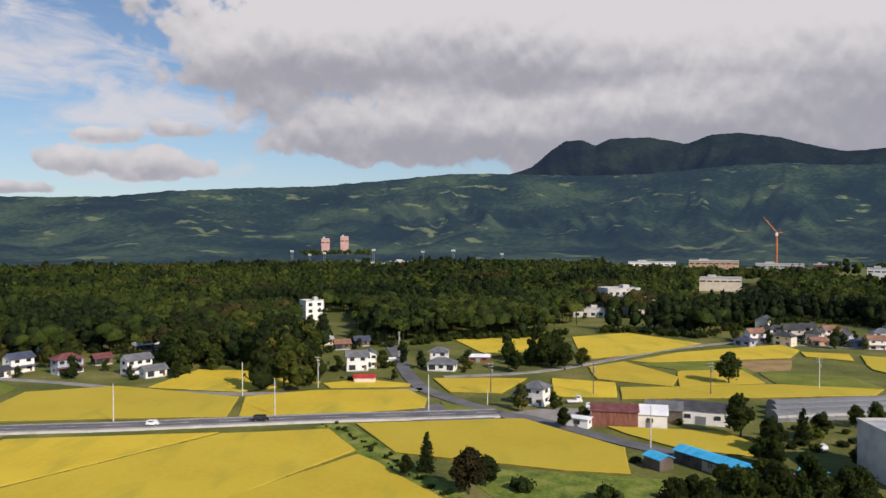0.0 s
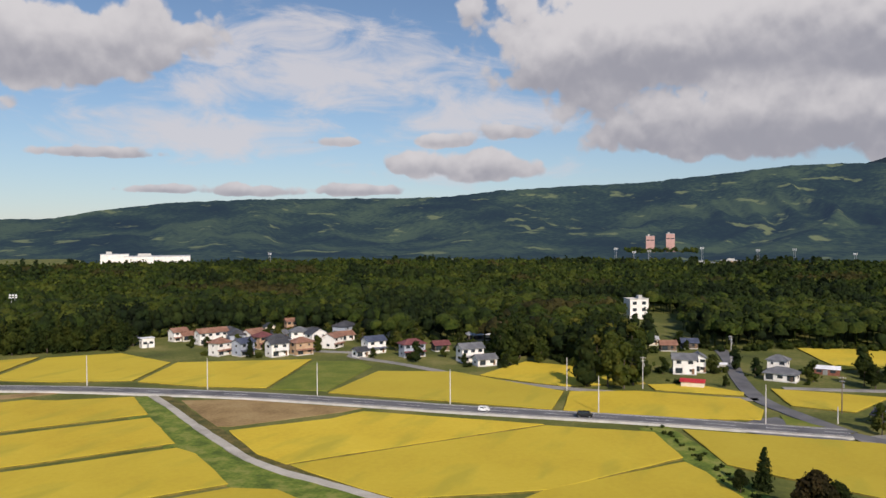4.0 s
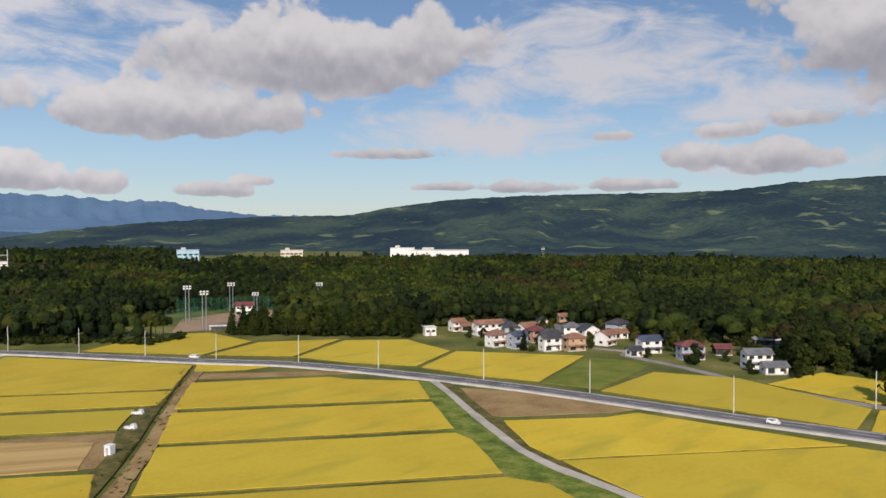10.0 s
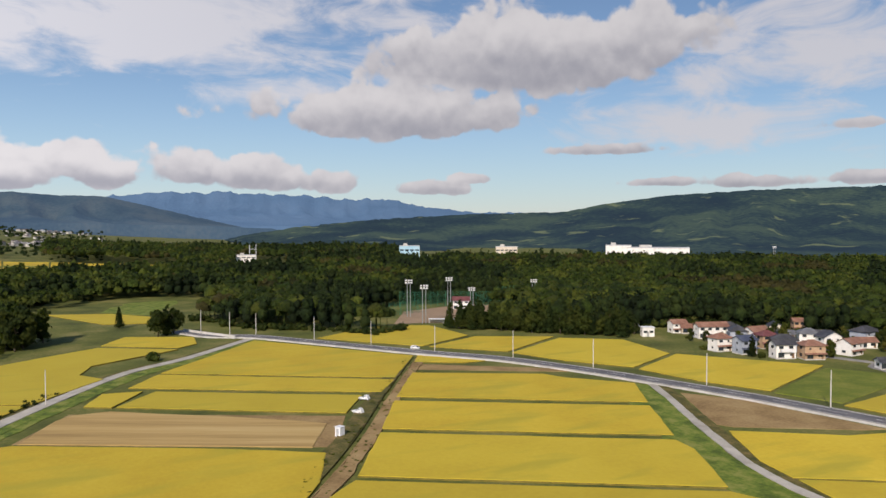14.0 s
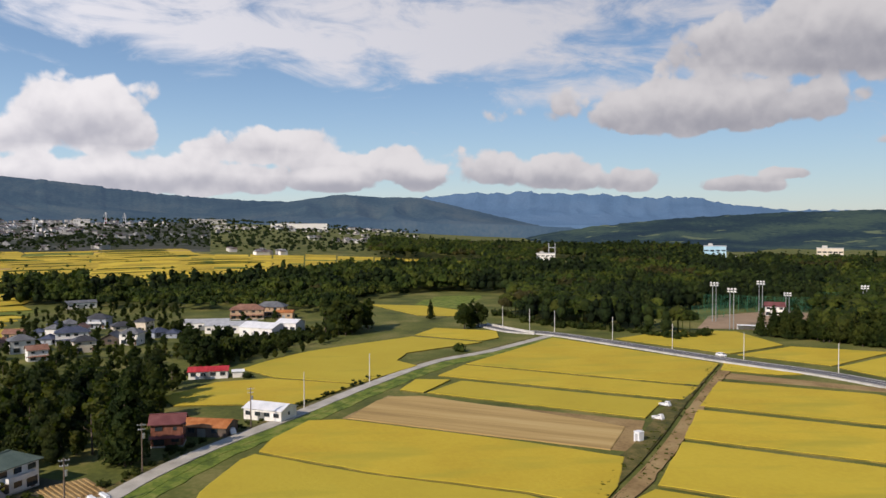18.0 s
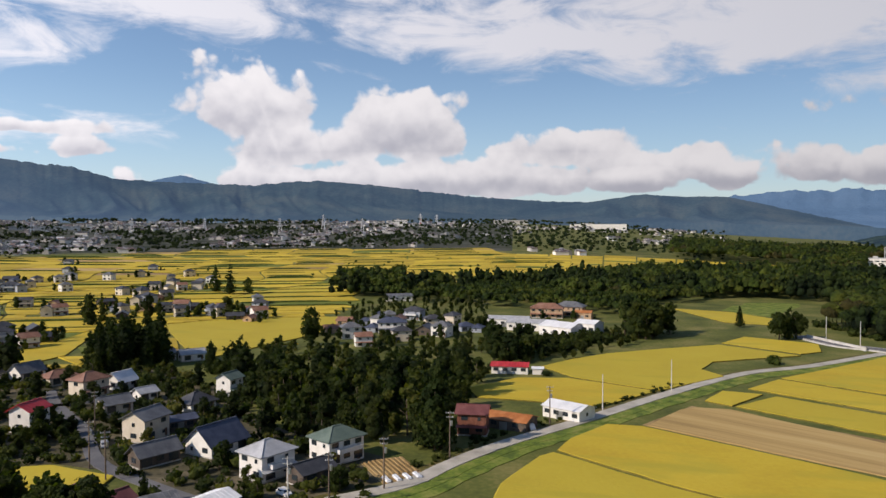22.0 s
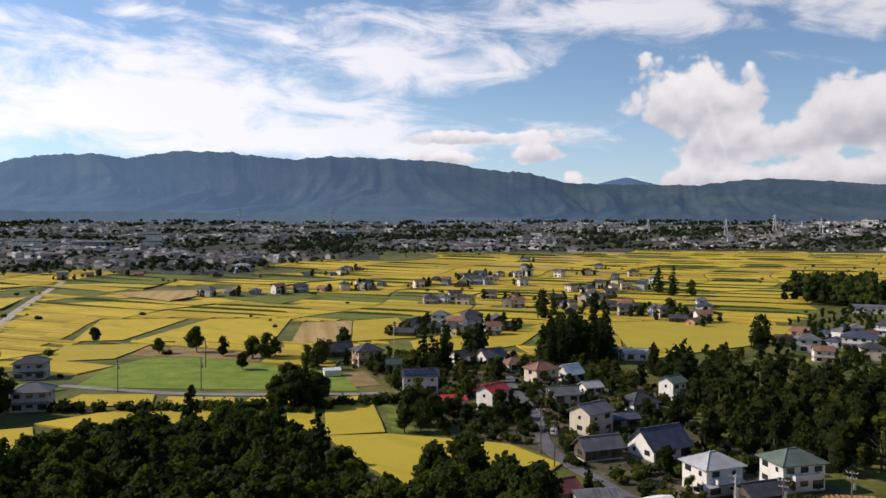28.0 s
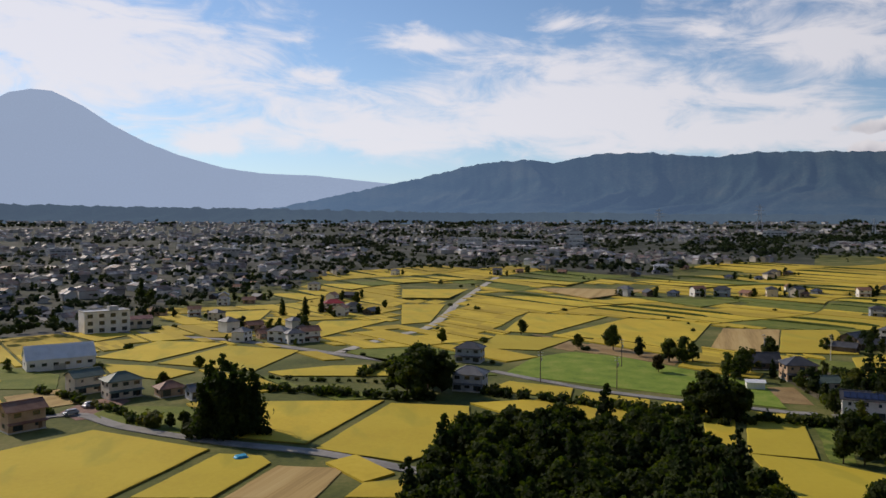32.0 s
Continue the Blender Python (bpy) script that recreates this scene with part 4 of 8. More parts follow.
def crown_cedar(seed, tall=14.0, wide=2.7, tiers=13, leaves=38, leaf=0.95, base=0.12):
    rng = np.random.default_rng(seed)
    shapes = []
    for k in range(tiers):
        u = k / (tiers - 1)
        z = tall * (base + (1 - base) * u * 0.97)
        rad = wide * (1 - u) ** 0.72 * (0.85 + 0.3 * rng.random()) + 0.25
        c = np.array([rng.normal(0, 0.12 * wide), rng.normal(0, 0.12 * wide), z])
        shapes.append(lump(rng, c, rad * 0.68, 0.55, 0.75, 1))
        n = max(6, int(leaves * (0.4 + 0.9 * (1 - u))))
        a = rng.random(n) * 6.283
        d = np.stack([np.cos(a), np.sin(a), rng.random(n) * 0.8 - 0.1], 1)
        r = rad * (0.75 + 0.4 * rng.random((n, 1)))
        shapes.append(tufts(rng, c + np.stack([np.cos(a), np.sin(a), rng.random(n) * 0.5 - 0.3], 1) * r, d, leaf))
    return joined(shapes)


def crown_bush(seed, tall=1.8, wide=1.6, lobes=6, leaves=26, leaf=0.4):
    rng = np.random.default_rng(seed)
    shapes = []
    for k in range(lobes):
        a = rng.random() * 6.283
        c = np.array([math.cos(a) * wide * 0.5, math.sin(a) * wide * 0.5, tall * (0.3 + 0.35 * rng.random())])
        r = tall * (0.4 + 0.15 * rng.random())
        shapes.append(lump(rng, c, r * 0.9, 0.4, 0.85, 1))
        d = rng.normal(0, 1, (leaves, 3))
        d /= np.linalg.norm(d, axis=1)[:, None]
        shapes.append(tufts(rng, c + d * r, d, leaf))
    return joined(shapes)


def trunk_mesh(seed, tall, r, limbs=5):
    rng = np.random.default_rng(seed)
    bm = bmesh.new()
    bend = (rng.normal(0, 0.15), rng.normal(0, 0.15), tall * 0.5)
    tube(bm, (0, 0, -0.4), bend, r * 1.25, r * 0.85, 7)
    tube(bm, bend, (rng.normal(0, 0.2), rng.normal(0, 0.2), tall * 0.9), r * 0.85, r * 0.3, 7)
    for k in range(limbs):
        a, z = rng.random() * 6.283, tall * (0.35 + 0.4 * rng.random())
        l = tall * (0.14 + 0.12 * rng.random())
        tube(bm, (bend[0] * z / tall, bend[1] * z / tall, z), (math.cos(a) * l, math.sin(a) * l, z + l * 0.8), r * 0.4, r * 0.12, 5)
    return triangles(bm)


M["leaf"] = noisy("broad_leaves", [(0.018, 0.032, 0.004), (0.037, 0.055, 0.007), (0.073, 0.088, 0.012)], 0.10, 1.4, 0.75, spec=0.25, per="object", per_amount=0.25, bump=1.0, bump_scale=2.4, amount=1.3)
M["leaf_dark"] = noisy("conifer_needles", [(0.01111, 0.02279, 0.004443), (0.02463, 0.0396, 0.006859), (0.05042, 0.06172, 0.00966)], 0.12, 1.5, 0.8, spec=0.2, per="object", per_amount=0.25, bump=1.0, bump_scale=2.4, amount=1.3)
M["leaf_light"] = noisy("light_leaves", [(0.04309, 0.06028, 0.007052), (0.07342, 0.08868, 0.01178), (0.1295, 0.1206, 0.02057)], 0.12, 1.5, 0.75, spec=0.25, per="object", per_amount=0.2, bump=1.0, bump_scale=2.4, amount=1.3)
M["leaf_autumn"] = noisy("turning_leaves", [(0.02278, 0.02167, 0.005185), (0.03884, 0.03035, 0.00782), (0.05933, 0.0368, 0.01079)], 0.12, 1.5, 0.75, spec=0.25, per="object", per_amount=0.2, bump=1.0, bump_scale=2.4, amount=1.3)
M["forest"] = noisy("forest_leaves", [(0.01261, 0.02495, 0.003566), (0.03108, 0.05005, 0.005477), (0.06839, 0.08153, 0.009935)], 0.05, 0.9, 0.8, spec=0.2, per="island", per_amount=0.35, bump=1.0, bump_scale=1.9, amount=1.5)
M["forest_dark"] = noisy("cedar_forest", [(0.006662, 0.01446, 0.003577), (0.01505, 0.02764, 0.00555), (0.02923, 0.04347, 0.008019)], 0.05, 0.9, 0.85, spec=0.2, per="island", per_amount=0.35, bump=1.0, bump_scale=1.9, amount=1.5)
M["forest_brown"] = noisy("turning_forest", [(0.02201, 0.02479, 0.005433), (0.0411, 0.0379, 0.008781), (0.06324, 0.05573, 0.01365)], 0.05, 0.9, 0.85, spec=0.2, per="island", per_amount=0.3, bump=1.0, bump_scale=1.9, amount=1.5)
M["bark"] = noisy("bark", [(0.07, 0.05, 0.035), (0.13, 0.10, 0.075), (0.20, 0.165, 0.13)], 0.6, 6.0, 0.95, bump=0.05)

# leaves let part of the light through
for key in ("leaf", "leaf_dark", "leaf_light", "leaf_autumn", "forest", "forest_dark", "forest_brown"):
    nt = M[key].node_tree
    b, out = nt.nodes["Principled BSDF"], nt.nodes["Material Output"]
    thin, both, warm = nt.nodes.new("ShaderNodeBsdfTranslucent"), nt.nodes.new("ShaderNodeMixShader"), nt.nodes.new("ShaderNodeHueSaturation")
    warm.inputs["Value"].default_value, warm.inputs["Saturation"].default_value = 1.9, 1.1
    nt.links.new(b.inputs["Base Color"].links[0].from_socket, warm.inputs["Color"])
    nt.links.new(warm.outputs[0], thin.inputs["Color"])
    both.inputs[0].default_value = 0.2 if key.startswith("forest") else 0.38
    nt.links.new(b.outputs[0], both.inputs[1])
    nt.links.new(thin.outputs[0], both.inputs[2])
    nt.links.new(both.outputs[0], out.inputs["Surface"])

TREES, SHAPES = {}, {}


def tree_kind(key, name, crown, trunk, leaf, label, category="tree"):
    """A first tree of its kind, kept far below ground level out of the way until it is given its place."""
    root = thing(name, Matrix.Translation((0, 0, 0)), label, category)
    if trunk:
        t = new("trunk", tri_mesh("trunk", *trunk, M["bark"]))
        t.parent = root
    c = new("crown", tri_mesh("crown", *crown, M[leaf]))
    c.parent = root
    TREES[key] = [root, False]
    SHAPES[key] = (crown, M[leaf], trunk)


for i in range(5):
    tall, wide = (11.0, 4.4) if i % 2 else (9.4, 3.9)
    tree_kind("round%d" % i, "broadleaf_tree", crown_round(20 + i, tall, wide, 11 + i), trunk_mesh(40 + i, tall, 0.22), ("leaf", "leaf", "leaf_light", "leaf", "leaf_autumn")[i],
              ("dark green broadleaf tree", "full green broadleaf tree", "light green leafy tree", "dense green broadleaf tree", "broadleaf tree turning brown")[i] + " with a rounded uneven crown")
for i in range(4):
    tall = 15.0 + i
    tree_kind("cedar%d" % i, "cedar_tree", crown_cedar(60 + i, tall, 2.9 + 0.25 * i, 14 + i), trunk_mesh(80 + i, tall * 0.9, 0.25, 0), "leaf_dark", "tall dark green cedar with a pointed crown")
for i in range(4):
    # lighter shapes for trees of the distance
    SHAPES["mid%d" % i] = (crown_round(140 + i, 9.0 + i, 3.7 + 0.4 * i, 7, 30, 1.1, 0.08), M[("leaf", "leaf", "leaf_light", "leaf_dark")[i]], trunk_mesh(150 + i, 9.0, 0.2, 2))
    SHAPES["scrub%d" % i] = (crown_bush(180 + i, 1.6 + 0.2 * i, 1.5, 3, 15, 0.6), M[("leaf", "leaf_dark", "leaf", "leaf_light")[i]], None)
    SHAPES["fir%d" % i] = (crown_cedar(160 + i, 15.0 + i, 3.2, 9, 20, 1.3), M["leaf_dark"], trunk_mesh(170 + i, 13.0, 0.22, 0))
for i in range(3):
    tree_kind("bush%d" % i, "bush", crown_bush(90 + i, 1.6 + 0.3 * i, 1.4 + 0.3 * i), None, ("leaf", "leaf_light", "leaf_dark")[i], ("low green bush", "light green garden bush", "dark clipped garden shrub")[i] + " on rough grass", "bush")


def tree(key, x, y, scale=1.0, turn=0.0, group=""):
    root, used = TREES[key]
    m = at(x, y, turn, scale)
    if used:
        ob = copy_thing(root, m)
    else:
        ob = root
        ob.matrix_world = m
        ob.scale = (1, 1, 1)
        TREES[key][1] = True
        ob.location, ob.rotation_euler = (x, y, lift(x, y)), (0, 0, radians(turn))
    if group:
        ob["group"] = group
    return ob


def inside(x, y, poly):
    hit = False
    for (x0, y0), (x1, y1) in zip(poly, poly[1:] + poly[:1]):
        if (y0 > y) != (y1 > y) and x < x0 + (x1 - x0) * (y - y0) / (y1 - y0):
            hit = not hit
    return hit


KEEP = []


def free(x, y, r):
    return all((x - a) ** 2 + (y - b) ** 2 > (r + c) ** 2 for a, b, c in KEEP)


def grove(poly, gap, keys, low=0.8, high=1.15, seed=1, group="trees of the grove", pad=1.5):
    """Single trees over an area, a gap apart, clear of houses."""
    rng = random.Random(seed)
    xs, ys = [p[0] for p in poly], [p[1] for p in poly]
    x = min(xs)
    while x < max(xs):
        y = min(ys)
        while y < max(ys):
            px, py = x + rng.uniform(-0.4, 0.4) * gap, y + rng.uniform(-0.4, 0.4) * gap
            k, s, t = rng.choice(keys), rng.uniform(low, high), rng.uniform(0, 360)
            if inside(px, py, poly) and free(px, py, pad) and not any(inside(px, py, f) for f in FIELDS):
                tree(k, px, py, s, t, group)
            y += gap
        x += gap


def grove_mass(poly, gap, keys, low, high, seed, label, pad=0.0):
    """A dense wood as one object per leaf colour, made of the same trees."""
    rng = random.Random(seed)
    xs, ys = [p[0] for p in poly], [p[1] for p in poly]
    sets = {}
    x = min(xs)
    while x < max(xs):
        y = min(ys)
        while y < max(ys):
            px, py = x + rng.uniform(-0.4, 0.4) * gap, y + rng.uniform(-0.4, 0.4) * gap
            k = rng.choice(keys)
            if inside(px, py, poly) and free(px, py, pad) and not any(inside(px, py, f) for f in FIELDS):
                sets.setdefault(k, []).append((px, py, lift(px, py), rng.uniform(low, high), rng.uniform(0, 6.28), 0))
            y += gap
        x += gap
    for k, places in sets.items():
        spread("wood", [SHAPES[k][0]], places, SHAPES[k][1], label, "wood")
        if SHAPES[k][2] is not None:
            spread("wood_trunks", [SHAPES[k][2]], places, M["bark"], "brown trunks of the small wood", "wood")


def spread(name, shapes, places, material, label, category, flat=False):
    """Many plants or far houses as one object; places: x, y, z, scale, turn, which shape."""
    Vs, Fs, n = [], [], 0
    for x, y, z, s, t, k in places:
        v, f = shapes[k]
        c, sn = math.cos(t), math.sin(t)
        w = np.empty_like(v)
        sxy = s if not isinstance(s, tuple) else s[0]
        sz = s if not isinstance(s, tuple) else s[1]
        w[:, 0] = (v[:, 0] * c - v[:, 1] * sn) * sxy + x
        w[:, 1] = (v[:, 0] * sn + v[:, 1] * c) * sxy + y
        w[:, 2] = v[:, 2] * sz + z
        Vs.append(w)
        Fs.append(f + n)
        n += len(v)
    ob = new(name, tri_mesh(name, np.concatenate(Vs), np.concatenate(Fs), material, flat))
    return tagged(ob, label, category, kind="stuff")


def clump(places, label, category="trees", name="trees"):
    """Trees set one by one, joined by leaf colour; places: kind, x, y, scale."""
    rng = random.Random(len(places))
    sets = {}
    for k, x, y, sc in places:
        if k in TREES and k[:4] != "bush":
            tree(k, x, y, sc, rng.uniform(0, 360), "tall dark trees of the plain")
            continue
        sets.setdefault(k, []).append((x, y, lift(x, y), sc, rng.uniform(0, 6.28), 0))
    for k, spots in sets.items():
        spread(name, [SHAPES[k][0]], spots, SHAPES[k][1], label, category)
        if SHAPES[k][2] is not None:
            spread("trunks", [SHAPES[k][2]], spots, M["bark"], "brown trunks of the trees", category)


def hedge(points, gap=2.0, low=1.0, high=1.9, keys=("scrub0", "scrub1", "scrub2"), seed=1, width=1.2):
    rng = random.Random(seed)
    spots = []
    for p in smooth_line(points, gap):
        spots.append((rng.choice(keys), p.x + rng.uniform(-width, width), p.y + rng.uniform(-width, width), rng.uniform(low, high)))
    clump(spots, "ragged dark green hedge along the field edge", "hedge", "hedge")


# ---- house kit ----
M["plaster"] = noisy("white_plaster", [(0.62, 0.60, 0.56), (0.74, 0.72, 0.68), (0.80, 0.79, 0.76)], 0.35, 3.0, 0.85)
M["cream"] = noisy("cream_siding", [(0.52, 0.45, 0.35), (0.62, 0.55, 0.44), (0.68, 0.62, 0.52)], 0.35, 3.0, 0.85)
M["tan"] = noisy("tan_siding", [(0.34, 0.22, 0.13), (0.45, 0.31, 0.2), (0.52, 0.38, 0.26)], 0.35, 3.0, 0.85)
M["bluewall"] = noisy("grey_blue_siding", [(0.24, 0.27, 0.33), (0.33, 0.36, 0.42), (0.4, 0.43, 0.48)], 0.35, 3.0, 0.85)
M["darkwall"] = noisy("dark_board_wall", [(0.05, 0.04, 0.035), (0.10, 0.08, 0.065), (0.15, 0.12, 0.1)], 0.35, 4.0, 0.85)
M["brownwall"] = noisy("red_brown_sheet_wall", [(0.12, 0.05, 0.035), (0.19, 0.075, 0.05), (0.25, 0.11, 0.08)], 0.4, 4.0, 0.75, stretch=(4, 1, 1))
M["roof_grey"] = noisy("grey_roof_tiles", [(0.075, 0.08, 0.09), (0.13, 0.135, 0.145), (0.19, 0.195, 0.2)], 0.4, 4.0, 0.55, spec=0.5, bump=0.06, bump_scale=5)
M["roof_dark"] = noisy("dark_roof_tiles", [(0.03, 0.03, 0.035), (0.055, 0.055, 0.06), (0.09, 0.09, 0.095)], 0.4, 4.0, 0.5, spec=0.5, bump=0.06, bump_scale=5)
M["roof_navy"] = noisy("navy_roof_tiles", [(0.035, 0.045, 0.075), (0.06, 0.07, 0.11), (0.09, 0.105, 0.15)], 0.4, 4.0, 0.5, spec=0.5, bump=0.06, bump_scale=5)
M["roof_green"] = noisy("grey_green_roof_tiles", [(0.075, 0.11, 0.09), (0.11, 0.15, 0.125), (0.15, 0.195, 0.165)], 0.4, 4.0, 0.6, bump=0.06, bump_scale=5)
M["roof_red"] = noisy("red_metal_roof", [(0.32, 0.02, 0.025), (0.45, 0.03, 0.035), (0.52, 0.06, 0.06)], 0.4, 4.0, 0.5, spec=0.5, stretch=(3, 0.4, 1))
M["roof_maroon"] = noisy("maroon_roof", [(0.10, 0.035, 0.035), (0.15, 0.055, 0.055), (0.20, 0.085, 0.08)], 0.4, 4.0, 0.6, bump=0.04, bump_scale=5)
M["roof_brown"] = noisy("brown_roof", [(0.16, 0.08, 0.055), (0.24, 0.125, 0.085), (0.3, 0.18, 0.13)], 0.4, 4.0, 0.65, bump=0.04, bump_scale=5)
M["roof_orange"] = noisy("rusty_orange_roof", [(0.30, 0.10, 0.03), (0.42, 0.16, 0.05), (0.5, 0.22, 0.09)], 0.4, 4.0, 0.65)
M["roof_blue"] = noisy("blue_sheet_roof", [(0.02, 0.27, 0.5), (0.035, 0.36, 0.62), (0.07, 0.42, 0.68)], 0.3, 3.0, 0.5, spec=0.5, stretch=(3, 0.4, 1))
M["roof_white"] = noisy("white_sheet_roof", [(0.62, 0.64, 0.66), (0.74, 0.75, 0.77), (0.82, 0.83, 0.84)], 0.3, 3.0, 0.5, spec=0.5)
M["roof_pale"] = noisy("pale_grey_roof", [(0.30, 0.31, 0.33), (0.40, 0.41, 0.43), (0.5, 0.51, 0.53)], 0.4, 4.0, 0.5, spec=0.5)
M["frame"] = noisy("dark_bronze_frame", [(0.05, 0.045, 0.04), (0.09, 0.08, 0.07)], 2.0, 8.0, 0.5, metal=0.5)
M["frame_white"] = noisy("white_window_frame", [(0.62, 0.62, 0.62), (0.72, 0.72, 0.72)], 2.0, 8.0, 0.5)
M["solar"] = noisy("solar_panel", [(0.012, 0.018, 0.05), (0.025, 0.035, 0.085)], 0.6, 3.0, 0.15, spec=0.8)
M["wood"] = noisy("weathered_wood", [(0.12, 0.07, 0.04), (0.2, 0.12, 0.07), (0.28, 0.18, 0.11)], 1.0, 8.0, 0.8)
M["steel"] = noisy("galvanised_steel", [(0.34, 0.35, 0.36), (0.46, 0.47, 0.48)], 1.0, 6.0, 0.45, metal=0.8)
M["pole"] = noisy("concrete_pole", [(0.44, 0.42, 0.40), (0.55, 0.53, 0.5), (0.62, 0.6, 0.57)], 0.5, 4.0, 0.85)
M["darkpole"] = noisy("dark_wooden_pole", [(0.10, 0.075, 0.055), (0.17, 0.13, 0.1)], 0.5, 4.0, 0.9)
M["rubber"] = noisy("tyre_rubber", [(0.012, 0.012, 0.012), (0.025, 0.025, 0.025)], 3.0, 20.0, 0.85)
gm, gnt, gb = mat("window_glass", 0.06, 0.0, 0.8)
gb.inputs["Base Color"].default_value = (0.03, 0.04, 0.05, 1)
M["glass"] = gm


def ring_frame(w, h, t=0.07, deep=0.09, glass=False):
    """One plate with two sunk lights."""
    bm = boxes((-w / 2, w / 2, -deep, 0.03, 0, h))
    bm.faces.ensure_lookup_table()
    front = min(bm.faces, key=lambda f: f.calc_center_median().y)
    cut = bmesh.ops.bisect_plane(bm, geom=bm.verts[:] + bm.edges[:] + bm.faces[:], plane_co=(0, 0, 0), plane_no=(1, 0, 0))
    lights = [f for f in bm.faces if f.normal.y < -0.9]
    bmesh.ops.inset_individual(bm, faces=lights, thickness=t, depth=-0.05)
    if glass:
        for f in lights:
            f.material_index = 1
    return bm


def mesh_of(name, bm, material):
    me = bpy.data.meshes.new(name)
    bm.to_mesh(me)
    bm.free()
    me.materials.append(material)
    return me


WINDOWS = {}
for wk, (ww, wh) in {"wide": (1.75, 1.15), "tall": (2.5, 1.95), "small": (0.8, 0.9)}.items():
    for fk in ("frame", "frame_white"):
        WINDOWS[wk, fk] = (mesh_of("window", ring_frame(ww, wh), M[fk]), mesh_of("pane", boxes((-ww / 2 + 0.05, ww / 2 - 0.05, -0.075, -0.045, 0.05, wh - 0.05)), M["glass"]))


ONE_PIECE = {}
for wk, (ww, wh) in {"wide": (1.75, 1.15), "tall": (2.5, 1.95), "small": (0.8, 0.9)}.items():
    for fk in ("frame", "frame_white"):
        ONE_PIECE[wk, fk] = mesh_of("window", ring_frame(ww, wh, glass=True), M[fk])
        ONE_PIECE[wk, fk].materials.append(M["glass"])


def window(parent, kind, x, y, z, turn, frame_kind="frame", panes=False):
    if panes:
        a, b = new("window", WINDOWS[kind, frame_kind][0]), new("pane", WINDOWS[kind, frame_kind][1])
        b.parent = a
    else:
        a = new("window", ONE_PIECE[kind, frame_kind])
    a.parent = parent
    a.matrix_basis = pose(x, y, z, 0, 0, turn)


def roof_shape(kind, w, d, over, rise, thick=0.16):
    """A roof over a w by d plan, its eaves' underside at z 0; ridge along x."""
    bm = bmesh.new()
    W, D = w / 2 + over, d / 2 + over
    drop = rise * over / (d / 2)
    if kind == "hip":
        k = max(0.3, W - D)
        ridge = ((-k, 0), (k, 0)) if W > D else ((-0.3, 0), (0.3, 0))
        lo = [(-W, -D), (W, -D), (W, D), (-W, D)]
    else:
        ridge = ((-W, 0), (W, 0))
        lo = [(-W, -D), (W, -D), (W, D), (-W, D)]
    for dz in (0.0, thick):
        a = [bm.verts.new((x, y, -drop + dz)) for x, y in lo]
        r = [bm.verts.new((x, y, rise + dz)) for x, y in ridge]
        fs = [(a[0], a[1], r[1], r[0]), (a[2], a[3], r[0], r[1])]
        if kind == "hip":
            fs += [(a[1], a[2], r[1]), (a[3], a[0], r[0])]
        for f in fs:
            bm.faces.new(f if dz else f[::-1])
        if dz:
            up, rt = a, r
        else:
            dn, rd = a, r
    if kind == "hip":
        for i in range(4):
            j = (i + 1) % 4
            bm.faces.new((dn[i], dn[j], up[j], up[i]))
    else:
        bm.faces.new((dn[0], dn[1], up[1], up[0]))
        bm.faces.new((dn[2], dn[3], up[3], up[2]))
        for i, j, k in ((1, 2, 1), (3, 0, 0)):
            bm.faces.new((dn[i], rd[k], rt[k], up[i]))
            bm.faces.new((rd[k], dn[j], up[j], rt[k]))
    return bm


def ridge_cap(kind, w, d, over, rise):
    W, D = w / 2 + over, d / 2 + over
    k = max(0.3, W - D) if kind == "hip" else W
    bm = boxes((-k, k, -0.16, 0.16, rise + 0.05, rise + 0.3))
    if kind == "hip":
        drop = rise * over / (d / 2)
        for sx_ in (-1, 1):
            for sy_ in (-1, 1):
                tube(bm, (sx_ * k, 0, rise + 0.16), (sx_ * W, sy_ * D, -drop + 0.16), 0.13, 0.13, 5)
    return bm


def body_shape(w, d, h, kind, rise):
    bm = boxes((-w / 2, w / 2, -d / 2, d / 2, -0.4, h))
    if kind == "gable":
        for s in (-1, 1):
            x0, x1 = s * w / 2, s * (w / 2 - 0.15)
            A = [bm.verts.new((x0, -d / 2, h)), bm.verts.new((x0, d / 2, h)), bm.verts.new((x0, 0, h + rise))]
            B = [bm.verts.new((x1, -d / 2, h)), bm.verts.new((x1, d / 2, h)), bm.verts.new((x1, 0, h + rise))]
            bm.faces.new(A)
            bm.faces.new(B[::-1])
            for i in range(3):
                j = (i + 1) % 3
                bm.faces.new((A[i], A[j], B[j], B[i]))
    return bm


